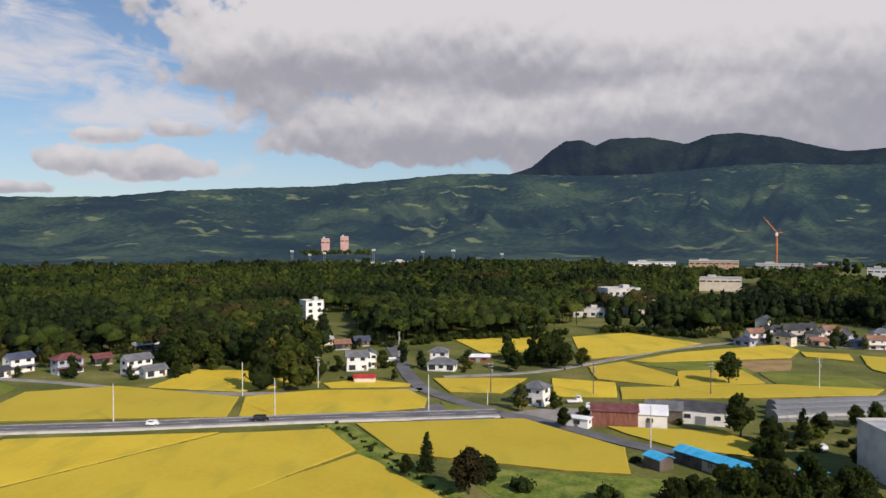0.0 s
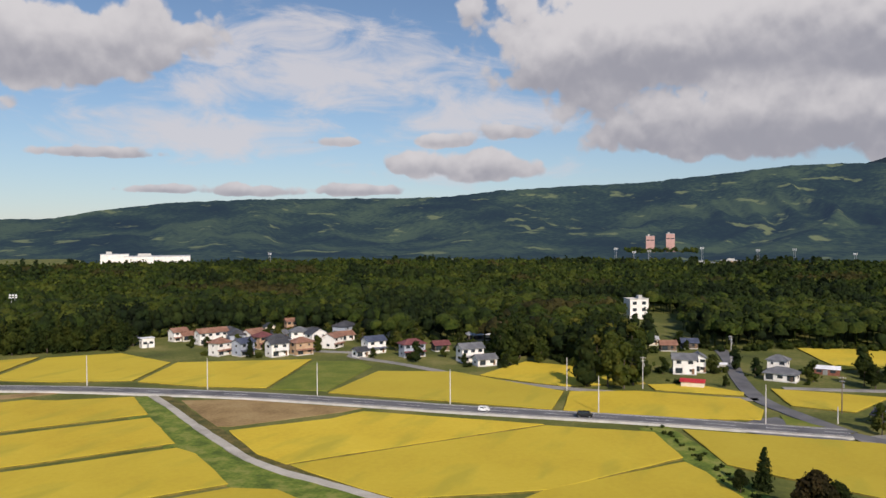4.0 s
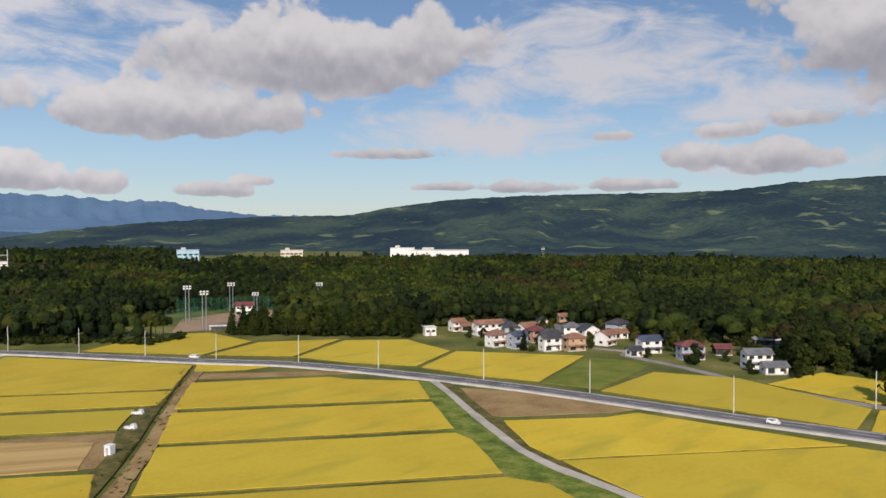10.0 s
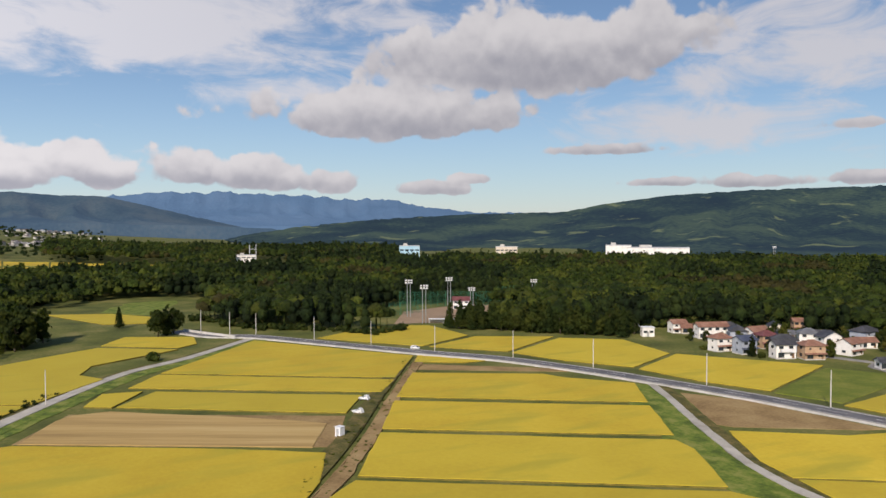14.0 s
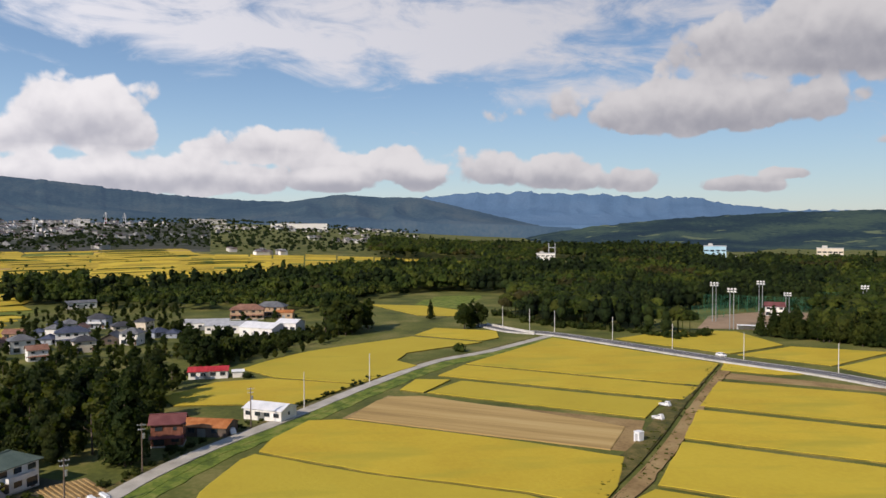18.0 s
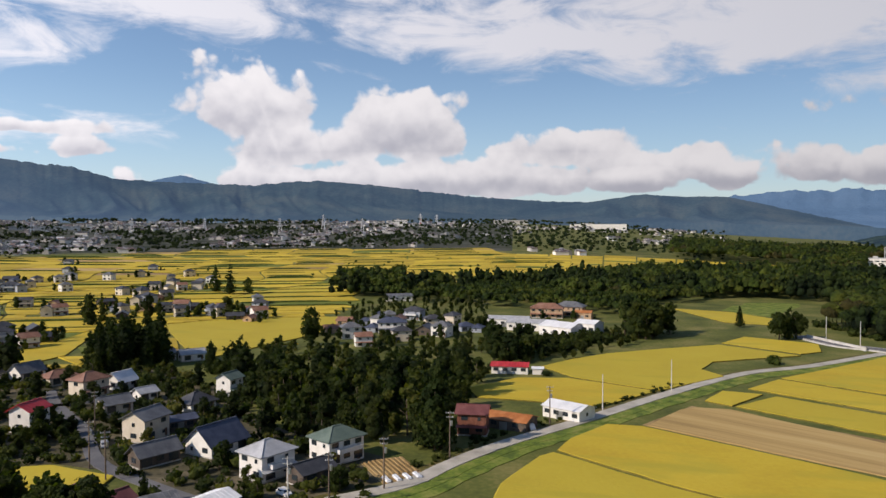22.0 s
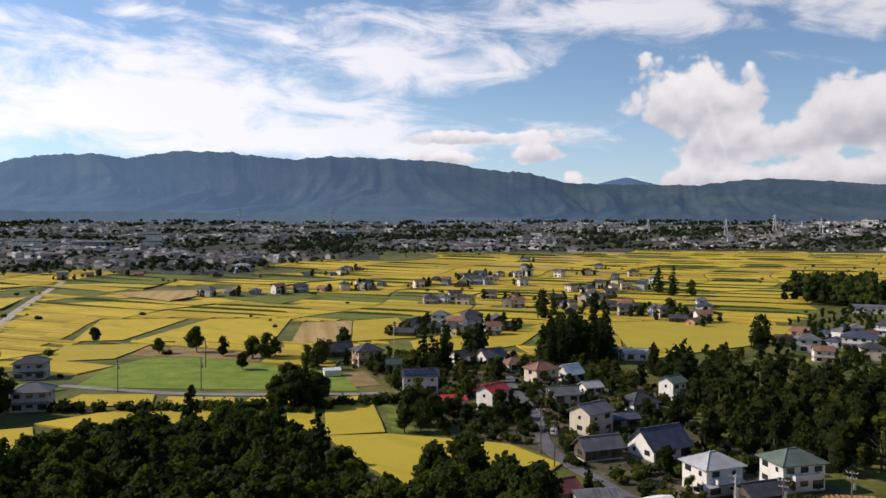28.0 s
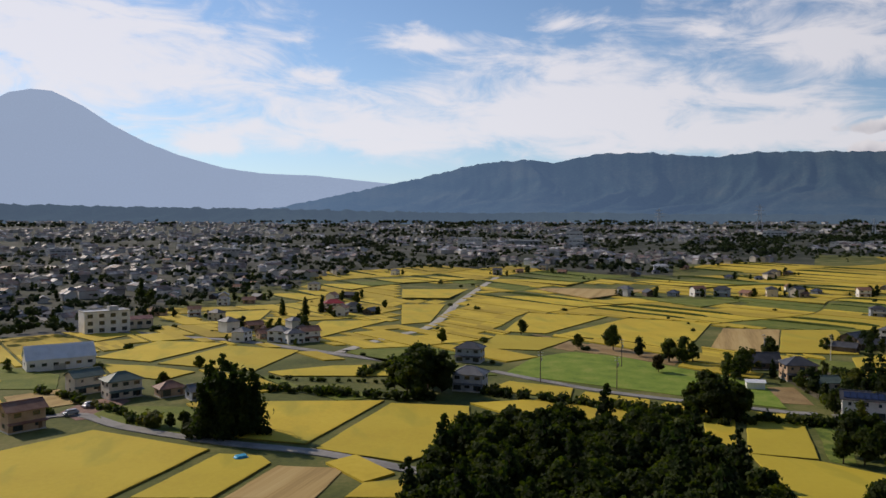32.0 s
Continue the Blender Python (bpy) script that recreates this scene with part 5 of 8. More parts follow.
def house(x, y, turn, w, d, floors=2, roof="gable", wall="plaster", top="roof_grey", label="", group="", porch=True, balcony=False, solar=False, frames="frame", rise=None, across=False, seed=0, lite=False, panes=False):
    """A dwelling; its front looks along its own -y. across: the ridge runs from front to back."""
    rng = random.Random(seed + int(abs(x * 7) + abs(y * 3)))
    root = thing("house", at(x, y, turn), label or "house", "house", group)
    KEEP.append((x, y, max(w, d) * 0.62))
    h = 2.85 * floors + 0.25
    rise = rise or (d if not across else w) * 0.24
    w, d = w * 0.94, d * 0.94
    rw, rd = (w, d) if not across else (d, w)
    if not lite:
        part("foundation", boxes((-w / 2 - 0.06, w / 2 + 0.06, -d / 2 - 0.06, d / 2 + 0.06, -0.5, 0.4)), M["concrete"], root)
    for nm, bm, mt in (("wall", body_shape(rw, rd, h, roof, rise), wall), ("roof", roof_shape(roof, rw, rd, 0.65, rise), top), ("ridge", ridge_cap(roof, rw, rd, 0.65, rise), top)):
        if nm != "wall":
            bmesh.ops.translate(bm, verts=bm.verts[:], vec=(0, 0, h))
        if across:
            bmesh.ops.rotate(bm, verts=bm.verts[:], cent=(0, 0, 0), matrix=Matrix.Rotation(math.pi / 2, 3, "Z"))
        part(nm, bm, M[mt], root)
    for f in range(floors):
        z = 0.5 + 2.85 * f
        n = max(2, int(w / 3.2)) if not lite else 2
        for side in ((-1, 1) if not lite else (-1,)):
            for i in range(n):
                k = "tall" if (f == 0 and side < 0 and i % 2 == 0) else ("wide" if rng.random() < 0.7 else "small")
                window(root, k, -w / 2 + w * (i + 0.5) / n, side * (d / 2 + 0.02), z + (0.1 if k == "tall" else 0.75), 0 if side < 0 else 180, frames, panes)
        m = max(1, int(d / 3.6)) if not lite else 1 - f
        for side in (-1, 1):
            for i in range(m):
                window(root, "wide" if rng.random() < 0.6 else "small", side * (w / 2 + 0.02), -d / 2 + d * (i + 0.5) / m, z + 0.75, 90 * side, frames, panes)
    if porch and floors > 1:
        bm = boxes((-w / 2 - 0.3, w / 2 + 0.3, -d / 2 - 1.3, -d / 2 - 0.02, 2.75, 2.9))
        for v in bm.verts:
            if v.co.y < -d / 2 - 1:
                v.co.z -= 0.4
        part("lower_roof", bm, M[top], root)
    if balcony:
        y0 = -d / 2
        part("balcony", boxes((-w * 0.32, w * 0.32, y0 - 1.5, y0 - 1.38, 2.95, 4.05), (-w * 0.32, -w * 0.32 + 0.1, y0 - 1.38, y0 - 0.02, 2.95, 4.05),
                              (w * 0.32 - 0.1, w * 0.32, y0 - 1.38, y0 - 0.02, 2.95, 4.05), (-w * 0.32, w * 0.32, y0 - 1.38, y0 - 0.02, 2.92, 3.02)), M["frame_white" if rng.random() < 0.6 else "frame"], root, "balcony rail")
    if solar:
        a = math.atan2(rise, rd / 2)
        for i in range(int(w / 1.8)):
            p = part("solar_panel", boxes((-0.8, 0.8, -rd * 0.32, rd * 0.1, 0, 0.06)), M["solar"], root, "dark blue solar panel")
            p.matrix_basis = pose(-w / 2 + 1.2 + i * 1.72, -rd * 0.22, h + rise * 0.56 + 0.3, math.degrees(a), 0, 0)
    part("door", boxes((w * 0.3, w * 0.3 + 0.95, -d / 2 - 0.06, -d / 2 + 0.02, 0.3, 2.35)), M["wood"], root, "brown front door")
    return root


def shed(x, y, turn, w, d, h, top="roof_grey", wall="plaster", label="", category="shed", roof="gable", rise=None, openings=2, name="shed", frames="frame"):
    root = thing(name, at(x, y, turn), label, category)
    KEEP.append((x, y, max(w, d) * 0.55))
    rise = rise or d * 0.16
    part("wall", body_shape(w, d, h, roof, rise), M[wall], root)
    r = roof_shape(roof, w, d, 0.4, rise, 0.12)
    bmesh.ops.translate(r, verts=r.verts[:], vec=(0, 0, h))
    part("roof", r, M[top], root)
    n = int(w / 0.9)
    bm = bmesh.new()
    for i in range(n):
        u = -w / 2 - 0.3 + (w + 0.6) * (i + 0.5) / n
        for s in (-1, 1):
            drop = rise * 0.4 / (d / 2)
            if roof == "gable":
                tube(bm, (u, s * (d / 2 + 0.38), h - drop + 0.13), (u, 0.0, h + rise + 0.13), 0.05, 0.05, 4)
    if roof == "gable":
        part("roof_seams", bm, M[top], root)
    else:
        bm.free()
    for i in range(openings):
        window(root, "wide" if h < 5 else "tall", -w / 2 + w * (i + 0.5) / openings, -d / 2 - 0.02, h * 0.4, 0, frames)
    for s in (-1, 1):
        if openings:
            window(root, "small", s * (w / 2 + 0.02), 0, h * 0.45, 90 * s, frames)
    if openings:
        part("door", boxes((-w * 0.12, w * 0.06, -d / 2 - 0.06, -d / 2 + 0.02, 0, min(2.4, h * 0.8))), M["steel"], root, "grey sliding door")
    return root


def block(x, y, turn, w, d, h, floors, wall="plaster", label="", name="building", frames="frame", cap="concrete", z=None, bays=None):
    """A flat-roofed larger building with rows of windows."""
    root = thing(name, at(x, y, turn, z=z), label, "building")
    KEEP.append((x, y, max(w, d) * 0.55))
    part("wall", boxes((-w / 2, w / 2, -d / 2, d / 2, -1, h)), M[wall], root)
    part("parapet", boxes((-w / 2 - 0.2, w / 2 + 0.2, -d / 2 - 0.2, -d / 2 + 0.2, h, h + 0.6), (-w / 2 - 0.2, w / 2 + 0.2, d / 2 - 0.2, d / 2 + 0.2, h, h + 0.6),
                          (-w / 2 - 0.2, -w / 2 + 0.2, -d / 2 + 0.2, d / 2 - 0.2, h, h + 0.6), (w / 2 - 0.2, w / 2 + 0.2, -d / 2 + 0.2, d / 2 - 0.2, h, h + 0.6)), M[cap], root)
    part("roof", boxes((-w / 2 + 0.2, w / 2 - 0.2, -d / 2 + 0.2, d / 2 - 0.2, h, h + 0.15)), M["roof_pale"], root)
    part("roof_unit", boxes((w * 0.1, w * 0.3, -d * 0.1, d * 0.25, h + 0.15, h + 2.2)), M[cap], root)
    n = bays or max(2, int(w / 4.5))
    for f in range(floors):
        for i in range(n):
            window(root, "tall", -w / 2 + w * (i + 0.5) / n, -d / 2 - 0.02, 0.9 + f * h / floors, 0, frames)
    return root


# ---- houses ----
# ---- village by the farm road ----
house(-169.7, -65.2, 150, 10.5, 8, 2, "hip", "plaster", "roof_green", "white two-storey house with grey-green hipped roof", balcony=True, porch=False, group='houses of the village', panes=True)
house(-155.5, -75.5, 157, 9.5, 8, 2, "hip", "plaster", "roof_pale", "white house with pale grey hipped roof", balcony=True, group='houses of the village', panes=True)
house(-154.5, -64.9, 154, 9, 6, 1, "gable", "darkwall", "roof_dark", "low dark house with black tiled roof", group='houses of the village', panes=True)
house(-169.2, -95.8, 163, 12, 9.5, 1, "gable", "plaster", "roof_navy", "white house under a big navy tiled roof", rise=3.7, group='houses of the village', panes=True)
house(-174.4, -119, 174, 9.5, 7.5, 2, "gable", "cream", "roof_grey", "cream and tan two-storey house", porch=False, group='houses of the village', panes=True)
house(-157.1, -104.5, 155, 10.5, 5.5, 1, "gable", "darkwall", "roof_grey", "low house with stepped grey roofs", rise=2.0, group='houses of the village', panes=True)
house(-196.4, -145.6, 153, 9, 7, 1, "gable", "cream", "roof_grey", "single-storey house with grey roof", group='houses of the village', panes=True)
house(-204.4, -123.5, 157, 9, 7.5, 1, "hip", "plaster", "roof_dark", "small white house with dark hipped roof", rise=2.2, group='houses of the village', panes=True)
shed(-185.5, -117.1, 144, 8.55, 5.7, 2.6, "roof_navy", "darkwall", "low shed with dark blue roof")
house(-211.1, -145.6, 156, 6, 5, 1, "gable", "plaster", "roof_pale", "small white house with pale roof", group='houses of the village', panes=True)
house(-174, -154.1, 183, 8, 6.5, 2, "gable", "plaster", "roof_red", "white two-storey house with bright red roof", porch=False, group='houses of the village', panes=True)
shed(-165.2, -165.7, 149, 12.35, 6.65, 2.6, "roof_red", "plaster", "long low house with bright red roof", name='outbuilding', category='outbuilding')
house(-173.9, -186.4, 143, 12, 7, 2, "gable", "plaster", "roof_dark", "white house with dark solar roof", solar=True, porch=False, group='houses of the village', panes=True)
house(-223.2, -216.3, 175, 9, 7, 1, "gable", "plaster", "roof_dark", "white house with dark gabled roof", group='houses of the village', panes=True)
house(-230.9, -207.8, 168, 10, 7, 1, "gable", "plaster", "roof_grey", "grey-roofed white house", rise=2.6, group='houses of the village', panes=True)
house(-225.9, -190.4, 161, 10, 7, 1, "hip", "cream", "roof_brown", "house with brown hipped roof", group='houses of the village', panes=True)
house(-212.3, -166.9, 167, 10, 7.5, 2, "hip", "cream", "roof_brown", "two-storey house with brown hipped roof", group='houses of the village', panes=True)
house(-224.9, -164.4, 172, 8, 6.5, 1, "gable", "plaster", "roof_white", "white gabled house with pale roof", rise=2.6, group='houses of the village', panes=True)
house(-224.3, -124.1, 170, 6.5, 6, 2, "gable", "plaster", "roof_green", "small two-storey house with mossy roof", group='houses of the village', panes=True)
house(-274.2, -182.6, 155, 9, 6, 1, "gable", "plaster", "roof_grey", "white house behind tall cedars", group='houses of the village', panes=True)
house(-278, -172, 138, 10, 6, 1, "gable", "plaster", "roof_pale", "long white house behind cedars", group='houses of the village', panes=True)
house(-122.2, -99.4, 166, 12, 8.5, 1, "gable", "darkwall", "roof_maroon", "house with maroon tiled roof", rise=3.0, group='houses of the village', panes=True)
house(-126.1, -93, 163, 9, 6, 1, "gable", "darkwall", "roof_maroon", "low annexe with maroon roof", group='houses of the village', panes=True)
shed(-131, -75.4, 162, 10.45, 6.65, 3, "roof_white", "plaster", "barn with white sheet roof")
shed(-130.2, -86.3, 145, 8.55, 5.7, 2.6, "roof_grey", "plaster", "grey-roofed shed by the lane")
house(-199.5, -39.3, 94, 8.0, 6.2, 2, "gable", "brownwall", "roof_maroon", "red-brown two-storey house with maroon roof", porch=True, group='houses of the village', panes=True)
shed(-208.4, -31, 74, 12.35, 7.6, 2.6, "roof_orange", "darkwall", "low shed with rusty orange roof")
shed(-222.3, -16.7, 60, 12.35, 7.6, 3.2, "roof_white", "plaster", "white prefabricated workshop with pale roof", openings=4)
shed(-284, -43.4, 94, 13.3, 6.65, 2.8, "roof_red", "plaster", "low building with bright red roof", openings=4)
shed(-283.3, -33.2, 97, 3.8, 2.85, 2.2, "roof_white", "plaster", "small white store beside the rice", openings=0)
# ---- school and offices behind the fields ----
shed(-414.2, -66.1, 89, 24, 9, 4, "roof_pale", "plaster", "long building with pale grey roof", openings=6, name='hall', category='building')
shed(-401.1, -51, 86, 25, 10, 4, "roof_pale", "plaster", "long white-roofed hall", openings=6, name='hall', category='building')
shed(-386.2, -34.2, 60, 19, 12.5, 4.6, "roof_white", "plaster", "white gabled hall", openings=3, name='hall', category='building')
shed(-387, -21.1, 63, 11, 9, 6.4, "roof_white", "plaster", "white two-storey block with flat pale roof", openings=3, name='hall', category='building')
house(-456.9, -49.8, 92, 19.8, 9.9, 2, "hip", "tan", "roof_brown", "orange-brown school building with brown roof")
house(-470.1, -37.3, 80, 18, 9.9, 2, "hip", "tan", "roof_grey", "brown school building with grey roof")
shed(-453.6, -28.2, 84, 9.5, 6.65, 4, "roof_orange", "tan", "small orange-roofed annexe", openings=2)
shed(-528.5, -164, 118, 18, 8, 4, "roof_grey", "plaster", "long grey-roofed building among trees", openings=4, name='hall', category='building')
house(-372.3, -118.3, 108, 14.4, 8.1, 2, "hip", "plaster", "roof_navy", "white house with large blue roof")
# ---- hamlet along the lane ----
house(-290, 276.3, 66, 7.3, 5.7, 1, "gable", "plaster", "roof_grey", "white house with grey gabled roof", group='houses of the hamlet')
shed(-273.4, 271.8, 60, 5.7, 4.75, 4.5, "roof_white", "plaster", "white box-shaped store", roof='hip', rise=0.3)
house(-253.5, 293.2, 66, 15.4, 6.5, 2, "gable", "plaster", "roof_brown", "long white two-storey house with brown roof", group='houses of the hamlet', porch=False)
house(-270.8, 296.3, 62, 7.3, 5.7, 1, "gable", "cream", "roof_brown", "low brown-roofed house", group='houses of the hamlet')
house(-226, 266.9, 80, 8.1, 6.5, 2, "hip", "plaster", "roof_brown", "white house with brown hipped roof", group='houses of the hamlet')
house(-216.2, 270.4, 79, 8.1, 6.5, 2, "gable", "bluewall", "roof_navy", "grey-blue house with dark roof", group='houses of the hamlet')
house(-221, 290.5, 72, 8.1, 6.5, 2, "hip", "tan", "roof_maroon", "tan house with maroon roof", group='houses of the hamlet')
house(-201.2, 274.3, 66, 8.9, 6.1, 2, "gable", "plaster", "roof_dark", "white two-storey house with balcony", group='houses of the hamlet', balcony=True, porch=False)
house(-193.9, 282.2, 64, 8.9, 6.5, 2, "hip", "tan", "roof_brown", "tan two-storey house", group='houses of the hamlet')
house(-204, 309, 68, 8.9, 6.5, 2, "gable", "plaster", "roof_dark", "white house with dark steep roof", group='houses of the hamlet', across=True)
house(-199, 327.5, 56, 8.1, 5.7, 1, "gable", "plaster", "roof_brown", "white house with brown metal roof", group='houses of the hamlet')
house(-166.5, 298.2, 59, 9.7, 6.5, 2, "gable", "plaster", "roof_navy", "white two-storey house with dark gabled roof", group='houses of the hamlet')
house(-166.3, 285.7, 60, 5.7, 4.9, 1, "gable", "plaster", "roof_dark", "small white annexe with dark roof", group='houses of the hamlet')
house(-146.4, 296, 51, 10.5, 6.5, 2, "hip", "bluewall", "roof_maroon", "grey house with maroon hipped roof", group='houses of the hamlet')
house(-246.8, 323.1, 57, 6.5, 5.7, 1, "gable", "plaster", "roof_green", "white cottage at the wood edge", group='houses of the hamlet')
house(-231.5, 317.9, 56, 7.3, 5.7, 1, "gable", "bluewall", "roof_grey", "grey house at the wood edge", group='houses of the hamlet')
house(-244.1, 345, 55, 5.7, 4.9, 2, "gable", "tan", "roof_brown", "tall brown house among trees", group='houses of the hamlet')
house(-118.8, 294.3, 47, 10.5, 6.5, 2, "gable", "plaster", "roof_grey", "white two-storey house with grey tiled roof", group='houses of the hamlet')
house(-109.7, 287.5, 46, 8.9, 5.7, 1, "gable", "plaster", "roof_grey", "single-storey wing with grey roof", group='houses of the hamlet')
house(-137.8, 353.8, 31, 12.2, 6.5, 1, "hip", "darkwall", "roof_pale", "low house with pale roof among trees", group='houses of the hamlet')
house(-141.7, 315.4, 44, 7.3, 5.7, 1, "gable", "darkwall", "roof_maroon", "dark house with maroon roof among trees", group='houses of the hamlet')
house(-34.1, 300.2, 11, 8.9, 6.5, 2, "gable", "plaster", "roof_grey", "white house with several gables", group='houses of the hamlet', porch=False)
house(-29.5, 306.4, 10, 4.9, 7.3, 2, "gable", "plaster", "roof_grey", "white gabled wing with round window", group='houses of the hamlet', porch=False, across=True)
shed(-28.4, 275, 1, 7.56, 4.2, 2.16, "roof_red", "cream", "low shed with bright red roof", openings=0)
shed(-21.5, 311.5, 4, 3.36, 2.52, 2.7, "roof_white", "plaster", "small white shed", openings=0)
house(-0.4, 299.6, -10, 11.3, 7.3, 1, "hip", "plaster", "roof_grey", "wide farmhouse ground floor with grey tiles", group='houses of the hamlet', rise=1.6)
house(-1.6, 311.2, -10, 7.3, 5.7, 2, "hip", "plaster", "roof_grey", "grey-roofed two-storey farmhouse", group='houses of the hamlet', porch=False)
house(-47.3, 354.6, 18, 7.3, 5.7, 1, "gable", "darkwall", "roof_brown", "brown house at the wood edge", group='houses of the hamlet')
house(-39.2, 365.1, 16, 7.3, 5.7, 1, "gable", "darkwall", "roof_navy", "dark house with blue roof in the trees", group='houses of the hamlet')
house(-57.5, 369.3, 19, 7.3, 5.7, 1, "gable", "cream", "roof_pale", "pale house beside the lane", group='houses of the hamlet')
shed(14.7, 319.1, -3, 9.24, 5.04, 2.34, "roof_white", "brownwall", "low shed with pale roof", openings=2)
house(29.3, 238.7, -32, 6.9, 6.1, 2, "hip", "plaster", "roof_grey", "white two-storey house with slate roof", group='houses of the hamlet', porch=False)
house(25.6, 241.2, -31, 4.9, 4.9, 1, "gable", "darkwall", "roof_dark", "dark single-storey wing", group='houses of the hamlet')
# ---- workshops by the junction ----
shed(37.6, 211.3, -30, 6.3, 3.36, 2.7, "roof_white", "plaster", "small white flat-roofed store", roof='hip', rise=0.3, openings=1)
shed(48.1, 214.3, -11, 12.6, 8.4, 4.5, "roof_maroon", "brownwall", "red-brown sheet-metal warehouse", openings=0, name='warehouse', category='warehouse')
shed(58.1, 214.2, -15, 9.24, 10.08, 3.78, "roof_white", "plaster", "white workshop with pale sheet roof", openings=1, name='workshop', category='workshop')
shed(63.6, 219.4, -16, 10.08, 10.08, 3.78, "roof_grey", "darkwall", "grey-roofed lean-to workshop", openings=0, name='workshop', category='workshop')
shed(74.1, 216.6, -23, 15.96, 9.24, 4.14, "roof_dark", "plaster", "long white building with dark roof", openings=2, name='workshop', category='workshop', frames='frame')
shed(61.9, 170.9, -58, 21, 5.04, 2.88, "roof_blue", "darkwall", "long shed with bright blue sheet roof", openings=3)
shed(49.2, 173.9, -61, 5.04, 4.2, 2.7, "roof_blue", "darkwall", "small shed with bright blue roof", openings=0)
shed(79.3, 162.6, -36, 5.04, 3.36, 2.34, "roof_blue", "tan", "little shed with blue roof", openings=0)
block(99.9, 164.6, -1, 12, 16, 11, 3, "concrete", "pale grey box-shaped building beside trees", bays=2)
block(122.6, 532.5, 12, 24, 17, 15, 3, "concrete", "grey concrete building among the woods")
block(128.8, 502.6, 11, 20, 12, 9, 2, "concrete", "lower grey concrete wing")
block(92.9, 490, -1, 20, 10, 5, 1, "concrete", "low pale concrete wing")
block(-82.1, 476, 35, 12, 9, 12, 3, "plaster", "white apartment block in the woods")
# ---- houses beyond the western fields ----
house(-75, -247.7, 150, 10.8, 8.1, 2, "hip", "bluewall", "roof_grey", "grey two-storey house with tiled roof", group='houses beyond the fields')
house(-88.6, -299.5, 150, 10.8, 8.1, 2, "hip", "bluewall", "roof_dark", "large dark grey house by the track", group='houses beyond the fields')
house(-192.9, -238.8, 162, 10.8, 9, 2, "hip", "tan", "roof_dark", "grey-brown two-storey house with dark roof", group='houses beyond the fields')
house(-193.4, -260.9, 160, 13.5, 8.1, 1, "gable", "darkwall", "roof_dark", "dark wooden farmhouse", group='houses beyond the fields', rise=3)
house(-190.3, -221.9, 171, 8.1, 6.3, 1, "gable", "cream", "roof_green", "cottage with grey-green roof", group='houses beyond the fields')
shed(-168.6, -228.6, 155, 5.7, 3.8, 2.4, "roof_white", "plaster", "small white store on the yard", openings=0)
shed(69.3, -322, -158, 23.75, 12.35, 4.5, "roof_white", "plaster", "large white barn-like hall with pale roof", openings=6, name='hall', category='building', rise=4.5)
house(54.4, -225.6, -144, 9.9, 7.2, 2, "gable", "tan", "roof_brown", "brown two-storey house by the lane", group='houses beyond the fields')
house(49, -270.9, -142, 9.9, 7.2, 2, "gable", "cream", "roof_green", "cream house with green roof", group='houses beyond the fields')
house(36.1, -262.1, -150, 10.8, 8.1, 2, "hip", "cream", "roof_green", "two-storey house with green tiled roof", group='houses beyond the fields')
house(21.4, -260.5, -153, 8.1, 6.3, 1, "hip", "tan", "roof_brown", "brown-roofed cottage beside trees", group='houses beyond the fields')
house(11.8, -254.2, -155, 7.2, 6.3, 1, "gable", "bluewall", "roof_grey", "grey cottage beside trees", group='houses beyond the fields')
block(73.3, -423.8, -154, 22, 12, 11, 3, "plaster", "white building with lime green base")
shed(59.2, -438.9, -161, 13.3, 8.55, 5, "roof_maroon", "cream", "hall with pink roof", openings=3, name='hall', category='building')
house(-49.3, -493.7, 186, 12.6, 8.1, 2, "hip", "plaster", "roof_red", "white house with red roof beside dark trees", group='houses beyond the fields')
house(-411, -736.4, 156, 16.2, 9, 2, "hip", "plaster", "roof_pale", "white building with pale roof", group='houses beyond the fields')

# ---- further houses, copies of a few kinds ----
KINDS = []
for i, (kw, kd, kf, kr, kwall, ktop, kl) in enumerate([
        (10, 7.5, 2, "gable", "cream", "roof_dark", "cream house with dark tiled roof"), (11, 8, 2, "hip", "cream", "roof_dark", "cream house with dark hipped roof"),
        (9.5, 7, 1, "gable", "tan", "roof_brown", "low tan house with brown roof"), (12, 8, 2, "hip", "bluewall", "roof_dark", "grey two-storey house with dark tiled roof"),
        (10, 8, 2, "gable", "plaster", "roof_brown", "white house with brown roof"), (9, 7, 1, "hip", "bluewall", "roof_navy", "grey cottage with navy roof"),
        (13, 8, 1, "gable", "darkwall", "roof_dark", "dark wooden house with black roof"), (10, 8, 2, "hip", "plaster", "roof_grey", "white house with grey roof")]):
    KINDS.append(house(-396 + i * 17, -504 - 6 * i, 20 + 40 * i, kw, kd, kf, kr, kwall, ktop, kl, "houses of the plain", porch=i % 2 == 0, balcony=i == 3, lite=True))


def more_houses(spots, seed):
    rng = random.Random(seed)
    for x, y, turn in spots:
        k = rng.randrange(len(KINDS))
        copy_thing(KINDS[k], at(x, y, turn + rng.choice((-25, -15, 10, 20, 30, 60, 75)), rng.uniform(0.78, 0.98)))
        KEEP.append((x, y, 5))


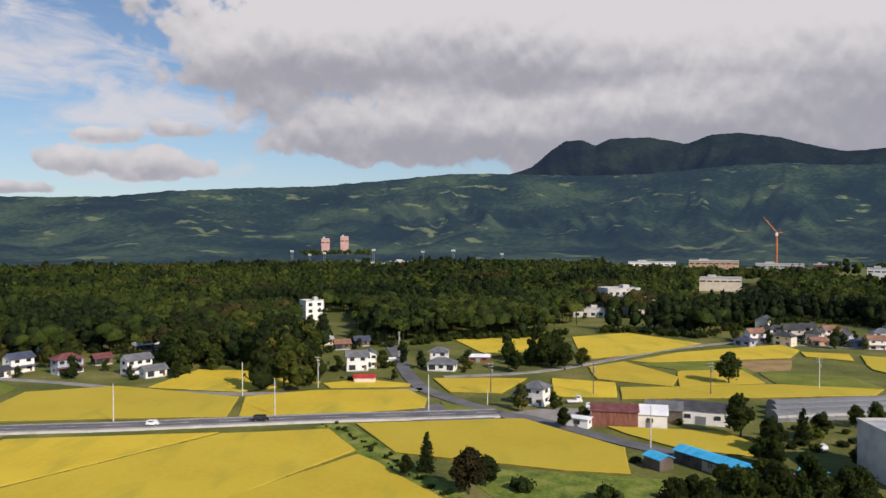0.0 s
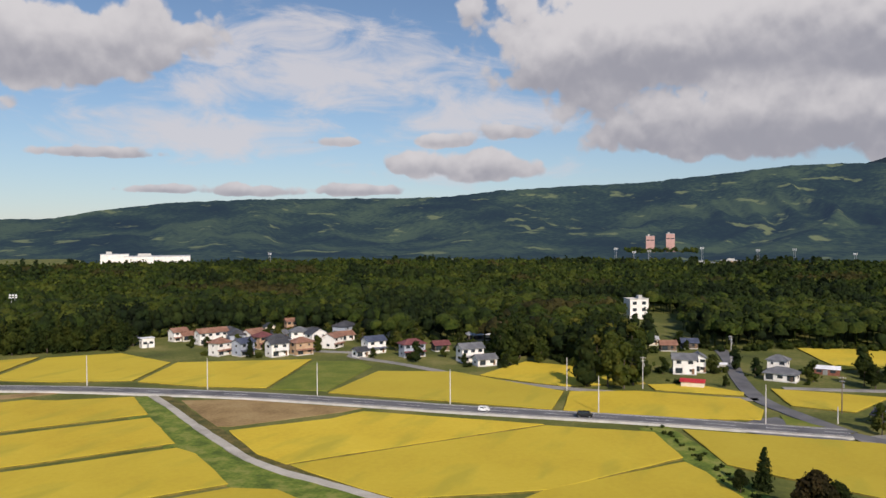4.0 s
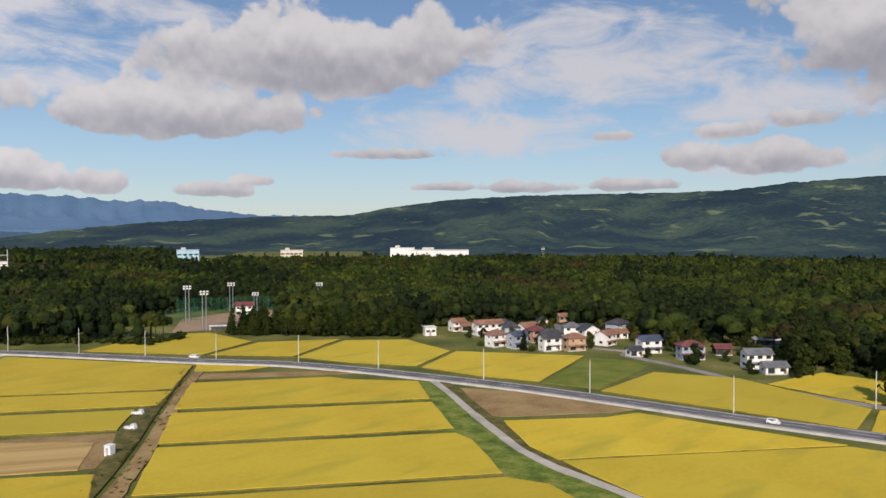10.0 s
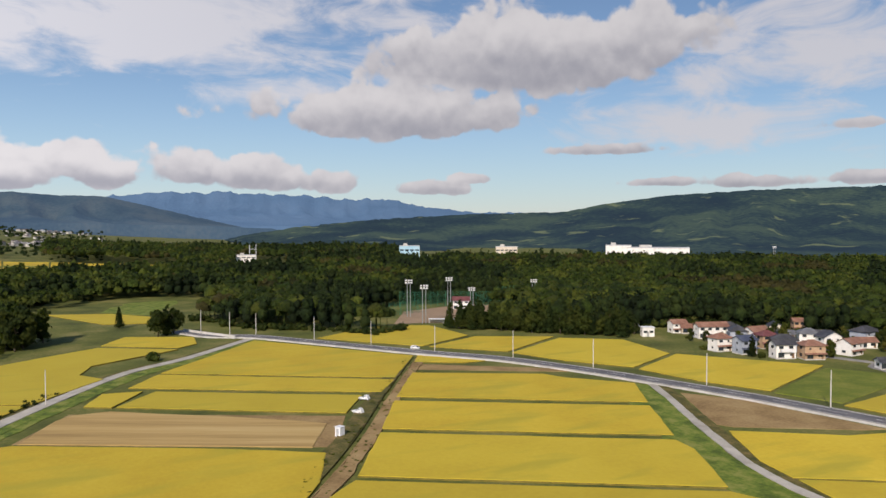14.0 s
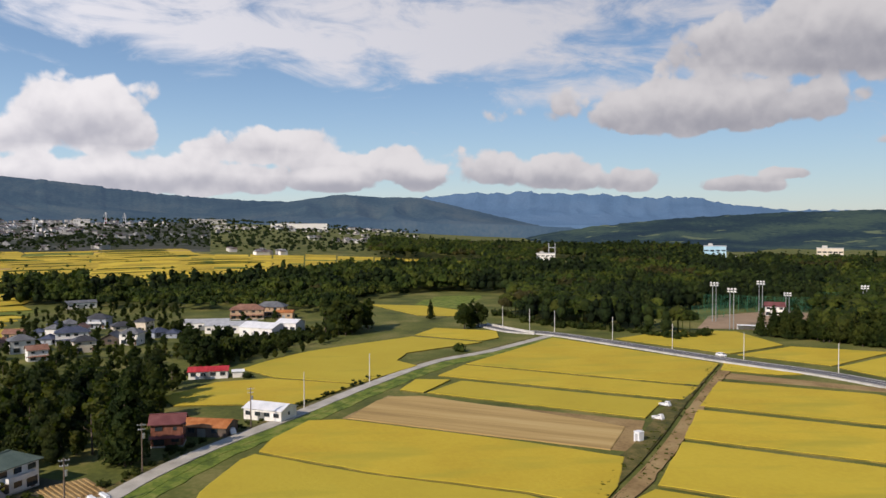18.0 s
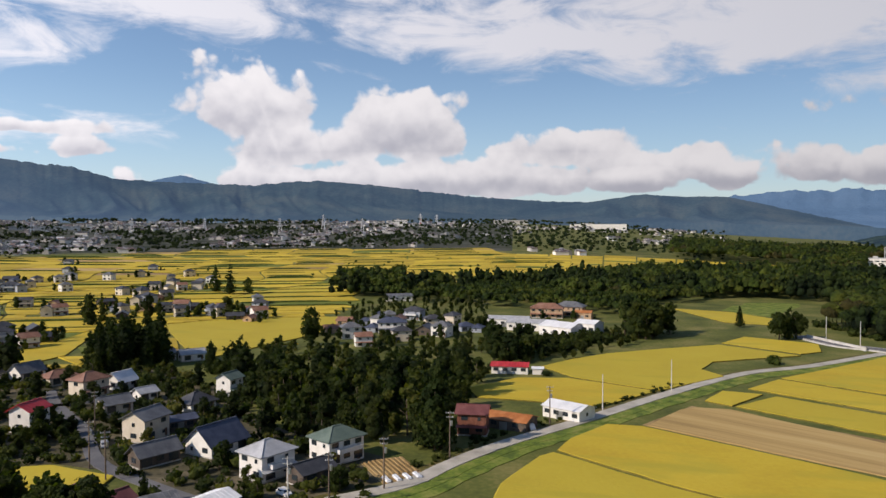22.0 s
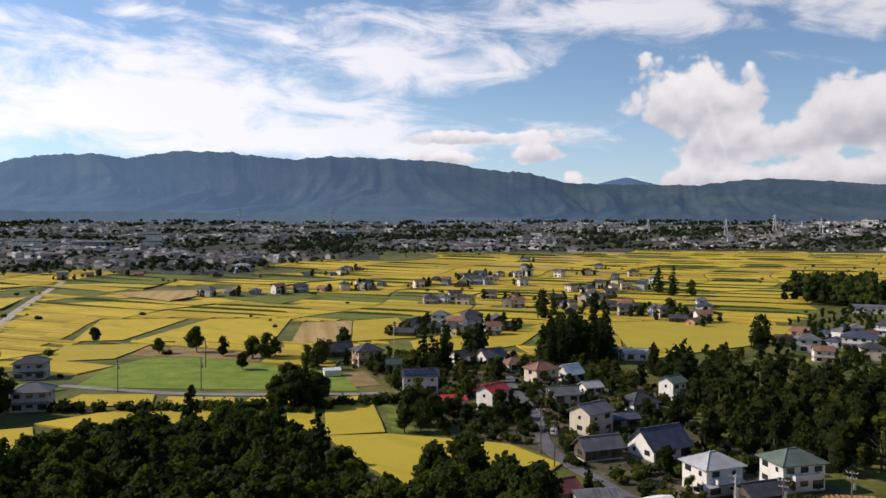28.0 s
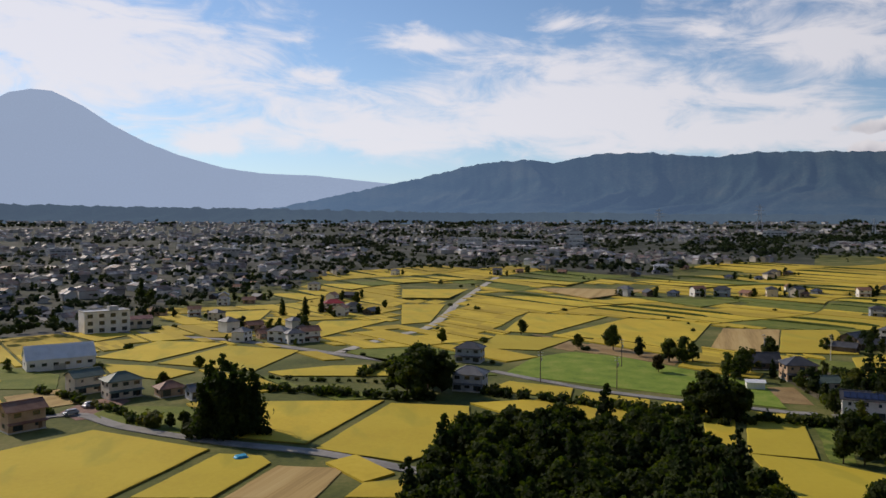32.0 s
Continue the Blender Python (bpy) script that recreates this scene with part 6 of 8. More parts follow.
more_houses([(-520, -506, 135), (-555, -521, 134), (-561, -504, 132), (-568, -487, 131), (-643, -542, 131), (-516, -436, 131), (-454, -502, 138), (-491, -520, 137), (-382, -375, 135), (-398, -400, 136), (-396, -338, 131), (-278, -310, 139), (-270, -290, 138), (-298, -309, 137), (-273, -274, 136), (-297, -285, 135), (-280, -264, 134), (-287, -260, 133), (-303, -268, 132), (-453, -350, 128), (-424, -318, 127), (-456, -328, 126), (-482, -330, 125), (-573, -378, 124), (-551, -355, 123), (-581, -357, 122), (-612, -365, 121), (-418, -240, 120), (-410, -263, 123), (-340, -258, 128)], 3)
more_houses([(-396, -210, 119), (-410, -212, 118), (-430, -302, 126), (-375, -129, 110), (-351, -132, 111), (-349, -106, 107), (-368, -91, 104), (-374, -101, 106), (-389, -84, 103), (-428, -123, 106), (-423, -142, 109), (-415, -97, 104), (-387, -77, 102), (-330, -118, 110), (152, 372, -22), (169, 401, -23), (175, 381, -25), (162, 361, -24), (181, 371, -26), (188, 394, -25), (191, 364, -28), (201, 391, -27), (195, 356, -29), (198, 349, -30), (213, 371, -30), (143, 361, -22), (228, 382, -31), (3, -376, -178), (-8, -385, -180), (-14, -372, 179)], 33)
more_houses([(-21, -365, 178), (-28, -369, 177), (-71, -476, 173), (-62, -491, 174), (-52, -468, 175), (-234, -744, 163), (-264, -764, 162), (-298, -784, 160), (-301, -738, 158), (-324, -898, 161), (-133, -766, 171), (-269, -910, 164), (-428, -640, 147), (-483, -650, 144), (-400, -502, 142), (-506, -660, 143), (-394, -753, 153), (-395, -718, 152), (-364, -745, 154), (-360, -693, 153), (-448, -753, 150), (-398, -844, 155), (-354, -790, 156), (-534, -528, 135), (-563, -533, 134), (-497, -513, 136)], 63)
more_houses([(-275, 294, 60), (-239, 294, 60), (-232, 298, 60), (-212, 290, 60), (-244, 327, 60), (-217, 314, 60), (-207, 340, 60), (-225, 333, 60), (-183, 342, 60), (-192, 305, 60), (-257, 309, 60), (-725, -611, 60), (-602, -463, 60), (-635, -454, 60), (-701, -487, 60), (-611, -405, 60), (-654, -414, 60), (-508, -378, 60), (-497, -354, 60), (-490, -328, 60), (-442, -278, 60), (-419, -247, 60), (-404, -224, 60), (-423, -224, 60), (-390, -341, 60), (-426, -390, 60), (-394, -292, 60), (-484, -252, 60)], 77)
more_houses([(-253.3, -287, 229), (-281.6, -293.5, 226), (-286.6, -284.3, 135), (-312.9, -299.4, 134), (-325.7, -290.9, 222), (-475.4, -491.1, 226), (-469.5, -466.8, 225), (-486, -474.4, 224), (-502.2, -475.2, 133), (-499, -462.4, 223), (-528.3, -480.4, 222), (-586.3, -491.1, 220), (-433.1, -372.5, 131), (-532.9, -378.9, 215), (-545.2, -376, 215), (-531.9, -353.6, 214), (-561.4, -347.4, 212), (-415.8, -309.1, 217), (-467.8, -326.8, 215), (-428.3, -285.9, 124), (-432.8, -277.6, 123), (-443.5, -257.8, 210), (-449.3, -625.7, 144), (-461, -627.7, 234), (-411.1, -532.9, 232), (-422.5, -515.8, 231), (-440.6, -487.9, 138), (-368.4, -394.4, 137), (-377.8, -391.3, 226), (-365.1, -148, 112)], 17)
more_houses([(-395.3, -152.3, 111), (-400.4, -142.9, 200), (-393.1, -132.3, 109), (-411.6, -132.2, 198), (-394, -121.2, 197), (-396.5, -103.1, 105), (-432.6, -228.3, 208), (-455.7, -235.3, 117), (-23.1, -658.6, 268), (-45.1, -640.9, 176), (-53.5, -557.7, 265), (-68.6, -577.7, 173), (-1.5, -583, 270), (14.6, -634.1, 271), (3.3, -658.5, 270), (10.9, -412.2, 272), (-1.7, -418.3, 180), (-6.3, -397.6, 269), (-24.4, -393.6, 266), (-22.2, -416.1, 267)], 18)
more_houses([(177.5, 421.7, -25), (169, 387.8, -25), (186.3, 409.4, -25), (177.1, 360.3, -25), (194.8, 383, -25)], 19)
TOWN_EDGE = [(133, -413), (101, -443), (40, -412), (7, -493), (-2, -640), (44, -979), (237, -1312), (482, -1409)]
rng = random.Random(4)
spots = []
for i in range(4000):
    x, y = rng.uniform(-72, 396), rng.uniform(-1140, -288)
    if len(spots) < 120 and inside(x, y, TOWN_EDGE) and free(x, y, 4.5):
        spots.append((x, y, rng.choice((160, 170, 250, 75))))
        KEEP.append((x, y, 6))
more_houses(spots, 11)

# ---- single trees and groves ----
for x, y, c in ((-165.5, -50.1, 8.5), (-272, -40, 9), (-262, -36, 8), (-278, -52, 6)):
    KEEP.append((x, y, c))
for p in smooth_line([(-215, -184), (-203, -172), (-194.5, -162), (-179, -142), (-173, -135.5), (-158.6, -122.2), (-152, -114), (-149, -108.5), (-146, -101.5), (-138.6, -84.1), (-132.8, -70.4)], 4.0):
    KEEP.append((p.x, p.y, 2.6))
MIX = ["round0", "round1", "round2", "round3", "cedar0", "cedar1"]
LEAFY = ["round0", "round1", "round2", "round3", "round1", "round3"]
CEDARS = ["cedar0", "cedar1", "cedar2", "cedar3"]
BUSHES = ["bush0", "bush1", "bush2"]
grove([(-30, -126), (-55, -180), (-82, -181), (-106, -168), (-100, -135), (-85, -111), (-48, -96), (-28, -102)], 5.5, ["round0", "round3", "round1", "cedar0", "round0", "round3"], 0.85, 1.08, 1, "trees of the small wood", 0)
grove([(-94, -101), (-108, -109), (-122, -111), (-118, -94), (-111, -83), (-85, -72), (-81, -87)], 5, LEAFY, 0.85, 1.2, 3, "trees of the small wood", 0.5)
grove_mass([(-240, -130), (-257, -123), (-270, -94), (-276, -72), (-270, -54), (-215, -47), (-186, -52), (-176, -58), (-184, -76), (-179, -90)], 9.0, ["mid0", "mid3", "mid0", "mid1", "mid3", "mid2"], 0.6, 1.2, 4, "dense small wood of dark broadleaf trees", 2.5)
grove_mass([(-250, -128), (-265, -108), (-275, -78), (-280, -58), (-262, -50), (-227, -47), (-213, -45), (-190, -54), (-186, -75), (-192, -97)], 10, ["mid0", "mid1", "mid3", "mid3"], 0.6, 1.05, 5, "trees of the village wood in many greens", 2.5)
grove([(-241.8, -191.3), (-264.5, -172.2), (-293.5, -193.7), (-271.3, -212.4)], 5.5, CEDARS, 0.85, 1.1, 6, "tall cedars of the village", 0.5)
grove([(-234.2, -138.9), (-246, -125.6), (-272.4, -140.6), (-261.1, -154.3)], 6, ["round0", "cedar1", "round3"], 0.6, 0.85, 15, "trees behind the village", 0.5)
grove([(-140, -161), (-156, -132), (-166, -133), (-176, -150), (-159, -153), (-158, -182)], 7, LEAFY, 0.35, 0.6, 7, "garden trees", 0)
grove([(-355, -70), (-364, -45), (-398, -6), (-437, 7), (-384, 9), (-326, -15), (-304, -37), (-302, -43)], 7, LEAFY, 0.25, 0.45, 8, "trees along the field", 1.5)
grove([(-104, -108), (-117, -116), (-124, -109), (-116, -97)], 6.5, ["round2", "round2", "round1"], 0.75, 1, 9, "garden trees", 0)
grove([(48, 156), (71, 159), (87, 149), (77, 131), (39, 132)], 6, LEAFY, 0.55, 0.85, 10, "trees by the sheds", 0)
grove([(74, 194), (86, 194), (76, 166), (70, 170)], 6, LEAFY, 0.5, 0.8, 11, "trees by the sheds", 0)
grove([(86, 209), (124, 215), (112, 194), (79, 179)], 7, ["bush0", "bush1", "bush2", "round0"], 0.5, 0.9, 12, "garden plants", 0)
grove_mass([(-346, 202), (-274, 259), (-283, 274), (-355, 218)], 4.6, ["round0", "round3", "cedar0"], 0.75, 1.05, 14, "dense row of dark trees by the sports ground", 0)
tree("cedar0", -3.9, 170.3, 0.62, 148)
tree("round0", -8.2, 167.6, 0.5, 74)
tree("round4", 5.2, 156.5, 0.6, 74)
tree("round1", 8.9, 161.1, 0.6, 74)
tree("bush2", 16.5, 158.9, 1.5, 74)
tree("bush0", 33.2, 151.3, 2, 74)
tree("round0", 77.8, 199.1, 1.15, 74)
tree("round0", 47.5, 311.6, 1.2, 74)
tree("round0", 47.7, 298.7, 0.92, 74)
tree("round3", 42, 305.1, 1.1, 74)
tree("round0", 28.3, 293, 0.86, 74)
tree("round1", 25.6, 299.1, 0.8, 74)
tree("round2", 55.5, 304.8, 0.8, 74)
clump([("cedar3", -182.8, -45.2, 1.1), ("cedar1", -184.6, -47, 1.15), ("round0", -184, -44.2, 1.0), ("cedar2", -186.2, -44.6, 1.0), ("round3", -186, -48.5, 1.1)], "very broad tall dark cedar beside the lane")
tree("round3", -324.6, -141.3, 1.1, 74)
tree("round0", -206, -273.3, 1, 74)
tree("round1", -157.2, -313.2, 1, 74)
tree("round2", -143.4, -319.5, 0.7, 74)
tree("round0", -167, -282, 0.9, 74)
tree("round4", -150.8, -261.1, 0.7, 111)
tree("cedar0", -17.2, -475.4, 0.75, 74)
tree("cedar1", -30.6, -472.4, 0.75, 74)
tree("cedar2", -41.6, -485.5, 0.7, 74)
tree("round0", -68, -533.2, 0.9, 74)
tree("cedar2", 77.6, -565.4, 1.1, 74)
tree("round0", 68.9, -544.5, 1.2, 74)
tree("cedar0", -436.7, 54.6, 0.75, 74)
tree("cedar1", -396.6, 71.1, 0.95, 74)
tree("round0", -398.2, 75.2, 1.3, 74)
tree("round3", -393.1, 66.8, 1.2, 74)
tree("bush0", -324.2, 53.5, 2, 111)
tree("round3", 101.2, 269.8, 1.03, 74)
tree("cedar0", 91.5, 193.6, 0.6, 74)
tree("bush1", 95.6, 196.2, 1.8, 74)
rng = random.Random(21)
for i in range(40):
    a, r = radians(rng.uniform(98, 200)), rng.uniform(180, 560)
    x, y = -r * math.sin(a), r * math.cos(a)
    if free(x, y, 1.0) and not any(inside(x, y, f) for f in FIELDS) and not (x > -72 and y > -72):
        k = rng.random()
        tree(rng.choice(BUSHES) if k < 0.62 else rng.choice(LEAFY), x, y, rng.uniform(0.8, 1.5) if k < 0.62 else rng.uniform(0.45, 0.8), rng.uniform(0, 360), "trees and bushes of the plain")
for x, y, c in list(KEEP)[:88]:
    for j in range(1):
        a, r = rng.uniform(0, 6.283), c + rng.uniform(1.0, 3.5)
        px, py = x + r * math.cos(a), y + r * math.sin(a)
        if free(px, py, 0.2) and not any(inside(px, py, f) for f in FIELDS):
            k = rng.random()
            tree(rng.choice(BUSHES) if k < 0.7 else rng.choice(("round0", "round2", "cedar0")), px, py, rng.uniform(0.7, 1.3) if k < 0.7 else rng.uniform(0.4, 0.65), rng.uniform(0, 360), "garden plants")

clump([("cedar3", 1.5, -206.5, 1.2), ("cedar1", -3.5, -206.5, 1.1), ("cedar2", 4.5, -209.5, 1.15), ("cedar0", -1, -210.5, 1.2), ("cedar3", -6, -209, 0.95), ("cedar1", 1, -203.5, 0.95), ("cedar2", 6.5, -206, 0.9), ("round1", 12, -213, 0.5), ("round0", 16, -217, 0.45), ("scrub0", 10, -208, 2.2), ("scrub1", -9, -206, 1.8), ("scrub0", 9, -212, 2.4), ("scrub3", 20, -220, 2.0), ("scrub2", 24, -224, 1.8)],
      "broad dark clump of tall conifers beside the lane")
clump([("round0", -53, -243, 1.26), ("round3", -58, -246, 1.34), ("round0", -62, -254, 1.43), ("mid3", -65, -246, 1.18), ("round1", -60, -262, 1.26), ("mid0", -50, -250, 1.01), ("mid0", -66, -272, 1.18), ("mid1", -55, -238, 0.76), ("mid3", -57, -241, 1.01), ("mid3", -61, -249, 1.18), ("mid3", -55, -249, 1.09), ("scrub0", -51, -236, 1.68), ("scrub1", -60, -237, 1.85)], "tall dark trees beside the grey house")
clump([("round0", -128, -199, 0.98), ("round3", -131, -194, 1.05), ("cedar1", -134, -196, 0.70), ("round0", -138, -192, 1.05), ("round3", -135, -203, 1.12), ("round0", -141, -199, 0.98), ("cedar0", -143, -206, 0.70), ("mid3", -130, -202, 0.77), ("mid0", -126, -195, 0.63), ("mid3", -134, -190, 0.77), ("mid0", -141, -194, 0.84), ("mid3", -138, -207, 0.77), ("scrub0", -127, -192, 1.54), ("scrub1", -131, -188, 1.40), ("scrub0", -137, -187, 1.68), ("mid3", -136, -198, 0.91)], "dense dark clump of tall trees by the lane")
clump([("round0", -138, -152, 0.71), ("round1", -142, -150, 0.77), ("round3", -144, -157, 0.83), ("mid0", -153, -167, 0.89), ("round0", -157, -164, 0.77), ("mid1", -169, -192, 0.77), ("mid3", -176, -195, 0.83), ("mid2", -176, -185, 0.71), ("round1", -151, -155, 0.71), ("mid2", -163, -176, 0.71)], "large green trees between rice and village")
clump([("fir0", -205, -219, 1.0), ("fir1", -204, -213, 0.9), ("fir2", -211, -214, 0.95), ("mid0", -228, -217, 1.4), ("mid3", -231, -213, 1.3), ("fir3", -221, -224, 0.9), ("mid0", -235, -220, 1.2)], "tall dark trees round the farmhouse")
clump([("mid0", -166, -281, 1.0), ("mid1", -170, -276, 1.1), ("mid0", -175, -278, 0.9), ("mid3", -161, -296, 0.7), ("mid1", -172, -249, 0.9), ("mid0", -172, -242, 1.0), ("mid2", -185, -254, 0.8), ("mid0", -179, -250, 1.1)], "dark trees at the edge of the meadow")
clump([("fir0", -359, -286, 1.1), ("fir1", -374, -290, 1.0), ("mid3", -377, -300, 1.3), ("fir2", -544, -320, 1.3), ("fir3", -534, -302, 1.3), ("mid0", -426, -242, 1.2), ("mid0", -355, -155, 1.5), ("mid3", -392, -273, 1.2), ("mid0", -540, -290, 1.4), ("mid1", -415, -236, 1.2)], "tall dark trees among the houses of the plain")
grove_mass([(-79, -115), (-92, -129), (-102, -131), (-100, -117), (-96, -96), (-81, -87), (-70, -98)], 5.5, ["round0", "round1", "round3", "round2"], 0.8, 1.1, 16, "dense small wood of dark broadleaf trees")
hedge([(-78, -241), (-103, -217), (-130, -198), (-158, -180)], seed=1)
hedge([(-8, -262), (-32, -248), (-56, -236)], seed=2)
hedge([(-6, -282), (-26, -273), (-51, -265)], gap=3.0, low=0.5, high=1.0, seed=3)
hedge([(-42, -278), (-58, -300), (-71, -318)], seed=4)
hedge([(63, -274), (38, -244), (20, -218)], gap=3.0, low=0.8, high=1.5, keys=("scrub0", "scrub3", "scrub2"), seed=5)
hedge([(-48, -166), (-70, -195), (-95, -205)], seed=6)
rng = random.Random(23)
spots = []
for x, y, c in KEEP:
    if math.hypot(x, y) > 290 and y < 60:
        for j in range(5):
            a, d = rng.uniform(0, 6.283), c + rng.uniform(0.5, 6.5)
            px, py = x + d * math.cos(a), y + d * math.sin(a)
            if rng.random() < 0.62 and free(px, py, 0.8):
                spots.append((rng.choice(("mid0", "mid1", "mid0", "mid3", "mid3", "scrub0", "scrub1")), px, py, rng.uniform(0.3, 0.72)))
clump(spots[:640], "dark garden trees round the houses of the plain")
spots = []
for x, y, c in KEEP:
    if y > 230 and -300 < x < 210:
        for j in range(3):
            a, d = rng.uniform(0, 6.283), c + rng.uniform(1.5, 9.0)
            px, py = x + d * math.cos(a), y + d * math.sin(a)
            if rng.random() < 0.6 and free(px, py, 0.5) and not any(inside(px, py, f) for f in FIELDS):
                spots.append((rng.choice(("mid0", "mid1", "mid2", "mid3", "scrub0", "scrub3")), px, py, rng.uniform(0.4, 0.85)))
clump(spots, "garden trees round the hamlet houses")

grove_mass([(-76, 284), (-60, 257), (-47, 257), (-48, 290), (-65, 368), (-92, 350)], 7.0, ["mid0", "mid1", "mid2", "mid3"], 1.0, 1.5, 31, "old broadleaf trees before the forest", 0.5)
grove_mass([(-107, 291), (-84, 279), (-108, 369), (-140, 390)], 7.5, ["mid0", "mid1", "fir1"], 0.9, 1.4, 32, "old broadleaf trees before the forest", 0.5)
grove_mass([(-181, 311), (-159, 300), (-146, 310), (-171, 358), (-209, 359)], 8.0, ["mid0", "mid1", "mid2"], 0.5, 0.9, 33, "garden trees round the hamlet houses", 0.5)
grove_mass([(23, 312), (48, 299), (54, 330), (29, 337)], 6.5, ["mid3", "mid0", "fir0", "mid0"], 0.55, 0.95, 34, "dark trees between lane and rice", 0.5)
grove_mass([(-333, -62), (-340, -42), (-309, -37), (-291, -54)], 7.0, ["mid0", "mid3", "mid1"], 0.8, 1.1, 41, "broad dark trees in front of the school", 1.0)
grove_mass([(-397, -5), (-410, 20), (-383, 19), (-369, -4)], 8.0, ["mid0", "mid3", "mid1"], 1.2, 1.7, 42, "broad dark trees beside the school", 1.0)
grove_mass([(-374, -46), (-410, -4), (-382, -3), (-341, -41)], 7.0, ["mid0", "mid2", "mid1"], 0.25, 0.45, 43, "bushes and small trees below the school", 1.0)
grove_mass([(-367, -45), (-402, -3), (-379, -3), (-356, -17), (-316, -38)], 4.2, ["scrub0", "scrub2", "scrub1"], 1.1, 2.2, 44, "thick green bushes below the school", 1.0)
grove_mass([(-322, -142.5), (-363, -67), (-528.5, -98.9), (-566, -140.3), (-524.6, -182), (-433.8, -174.8)], 9.0, ["mid0", "mid3", "mid1", "mid3"], 0.22, 0.45, 47, "dark garden trees between the houses", 1.5)
grove_mass([(-542, -188.2), (-567.8, -136.7), (-671.3, -162.2), (-674.6, -213.9)], 10.0, ["mid0", "mid3"], 0.6, 1.0, 48, "dark trees at the edge of the plain", 1.5)
grove_mass([(-260.3, -133), (-286.2, -97.5), (-321.1, -58.9), (-345, -66), (-338, -100), (-309, -121), (-324, -155), (-306.6, -157.5)], 7.0, ["mid0", "mid2", "mid1", "mid3"], 0.3, 0.6, 49, "dark trees behind the village wood", 1.5)
grove_mass(VILLAGE, 4.6, ["scrub0", "scrub1", "scrub2", "scrub0", "scrub3"], 0.6, 1.7, 45, "garden shrubs between the village houses", 0.4)
grove_mass(VILLAGE, 12.5, ["mid0", "mid3", "mid1", "mid2"], 0.4, 0.72, 46, "garden trees between the village houses", 0.6)
hedge([(p.x - 5.5 * 0.55, p.y - 5.5 * 0.83) for p in FARM[30::10]], gap=1.5, low=0.3, high=0.8, seed=11, width=1.6)
# ragged weeds along the ditch
hedge([(-276, 149), (-222, 111), (-183.5, 85.5), (-161, 69), (-146, 57), (-134, 47.5)], gap=0.5, low=0.1, high=0.28, keys=("scrub3", "scrub0"), seed=8, width=2.0)
hedge([(-280, 146), (-226, 108), (-187.5, 82), (-165, 65.5), (-150, 53.5), (-138, 44)], gap=0.6, low=0.1, high=0.3, keys=("scrub3", "scrub0"), seed=9, width=1.8)
hedge([(-32, 214), (-19, 192), (-8, 170), (2, 154)], gap=2.0, low=0.3, high=0.7, seed=10, width=2.2)

# ---- forest ----
FRONT = [(-31.2, 471), (-28, 499), (-24.5, 495), (-20.9, 447), (-18.7, 406), (-14, 419), (-9.5, 413), (-7.4, 390), (-0.6, 381), (3.6, 360), (5.3, 370), (8.2, 355), (12, 292), (14.8, 311), (16.7, 335), (19.8, 342), (25.2, 382), (27.3, 358), (29.9, 380), (34.1, 403), (38.3, 418), (42.4, 437), (46.4, 399), (50.2, 384), (53.9, 389), (58.7, 412), (63.6, 389), (65.2, 375), (67.7, 394), (74.4, 412), (78.4, 461), (80.9, 514), (82.6, 473), (84, 585), (85.9, 618), (91, 542), (99.3, 624), (107.1, 578)]


def forest_front(az):
    return profile(FRONT, az)


def forest_shape(seed, dark, fine):
    rng = np.random.default_rng(seed)
    shapes = []
    n = 62 if fine else 12
    if dark:
        for z, r in ((5.5, 2.5), (9.5, 1.7)):
            shapes.append(lump(rng, (0, 0, z), r, 0.5, 1.2, 1))
    else:
        for k in range(2 if fine else 1):
            a = rng.random() * 6.283
            shapes.append(lump(rng, (math.cos(a) * 1.3 * k, math.sin(a) * 1.3 * k, 7.0 + 1.2 * rng.random()), 2.9 + 0.7 * rng.random(), 0.8, 0.85, 1, -0.3))
    d = rng.normal(0, 1, (n, 3))
    d[:, 2] = np.abs(d[:, 2])
    d /= np.linalg.norm(d, axis=1)[:, None]
    if dark:
        u = rng.random((n, 1))
        p = np.concatenate([d[:, :2] * (3.1 - 2.5 * u), 3.5 + 9.4 * u], 1)
    else:
        p = np.array([0, 0, 7.0]) + d * np.array([4.0, 4.0, 3.4]) * (0.72 + 0.36 * rng.random((n, 1)))
    shapes.append(tufts(rng, p, d, 1.15 if fine else 2.2))
    if fine:
        shapes.append(triangles(tubes(((0, 0, -0.5), (0, 0, 7), 0.2, 0.14, 4))))
    return joined(shapes)


FINE = [forest_shape(100 + i, False, True) for i in range(5)]
FINE_DARK = [forest_shape(110 + i, True, True) for i in range(4)]
COARSE = [forest_shape(120 + i, False, False) for i in range(5)]
COARSE_DARK = [forest_shape(130 + i, True, False) for i in range(3)]
CLEAR = [(-406, 235, 50), (-378, 208, 38), (-390, 190, 30), (106, 449, 28), (72, 422, 18), (58, 480, 12), (-505, 60, 60), (-560, 85, 45), (-455, 45, 40)]
# open rice land beyond the woods


def far_paddies(az):
    return profile([(78, 1000), (89, 945), (92, 890), (97, 840), (106, 800)], az), profile([(78, 1060), (84, 1075), (89, 1090), (97, 1075), (107, 1110)], az)


def in_paddies(x, y, before=0.0):
    q, az = math.hypot(x, y), math.degrees(math.atan2(-x, y)) % 360
    lo, hi = far_paddies(az)
    return 79 < az < 107 and lo - before < q < hi


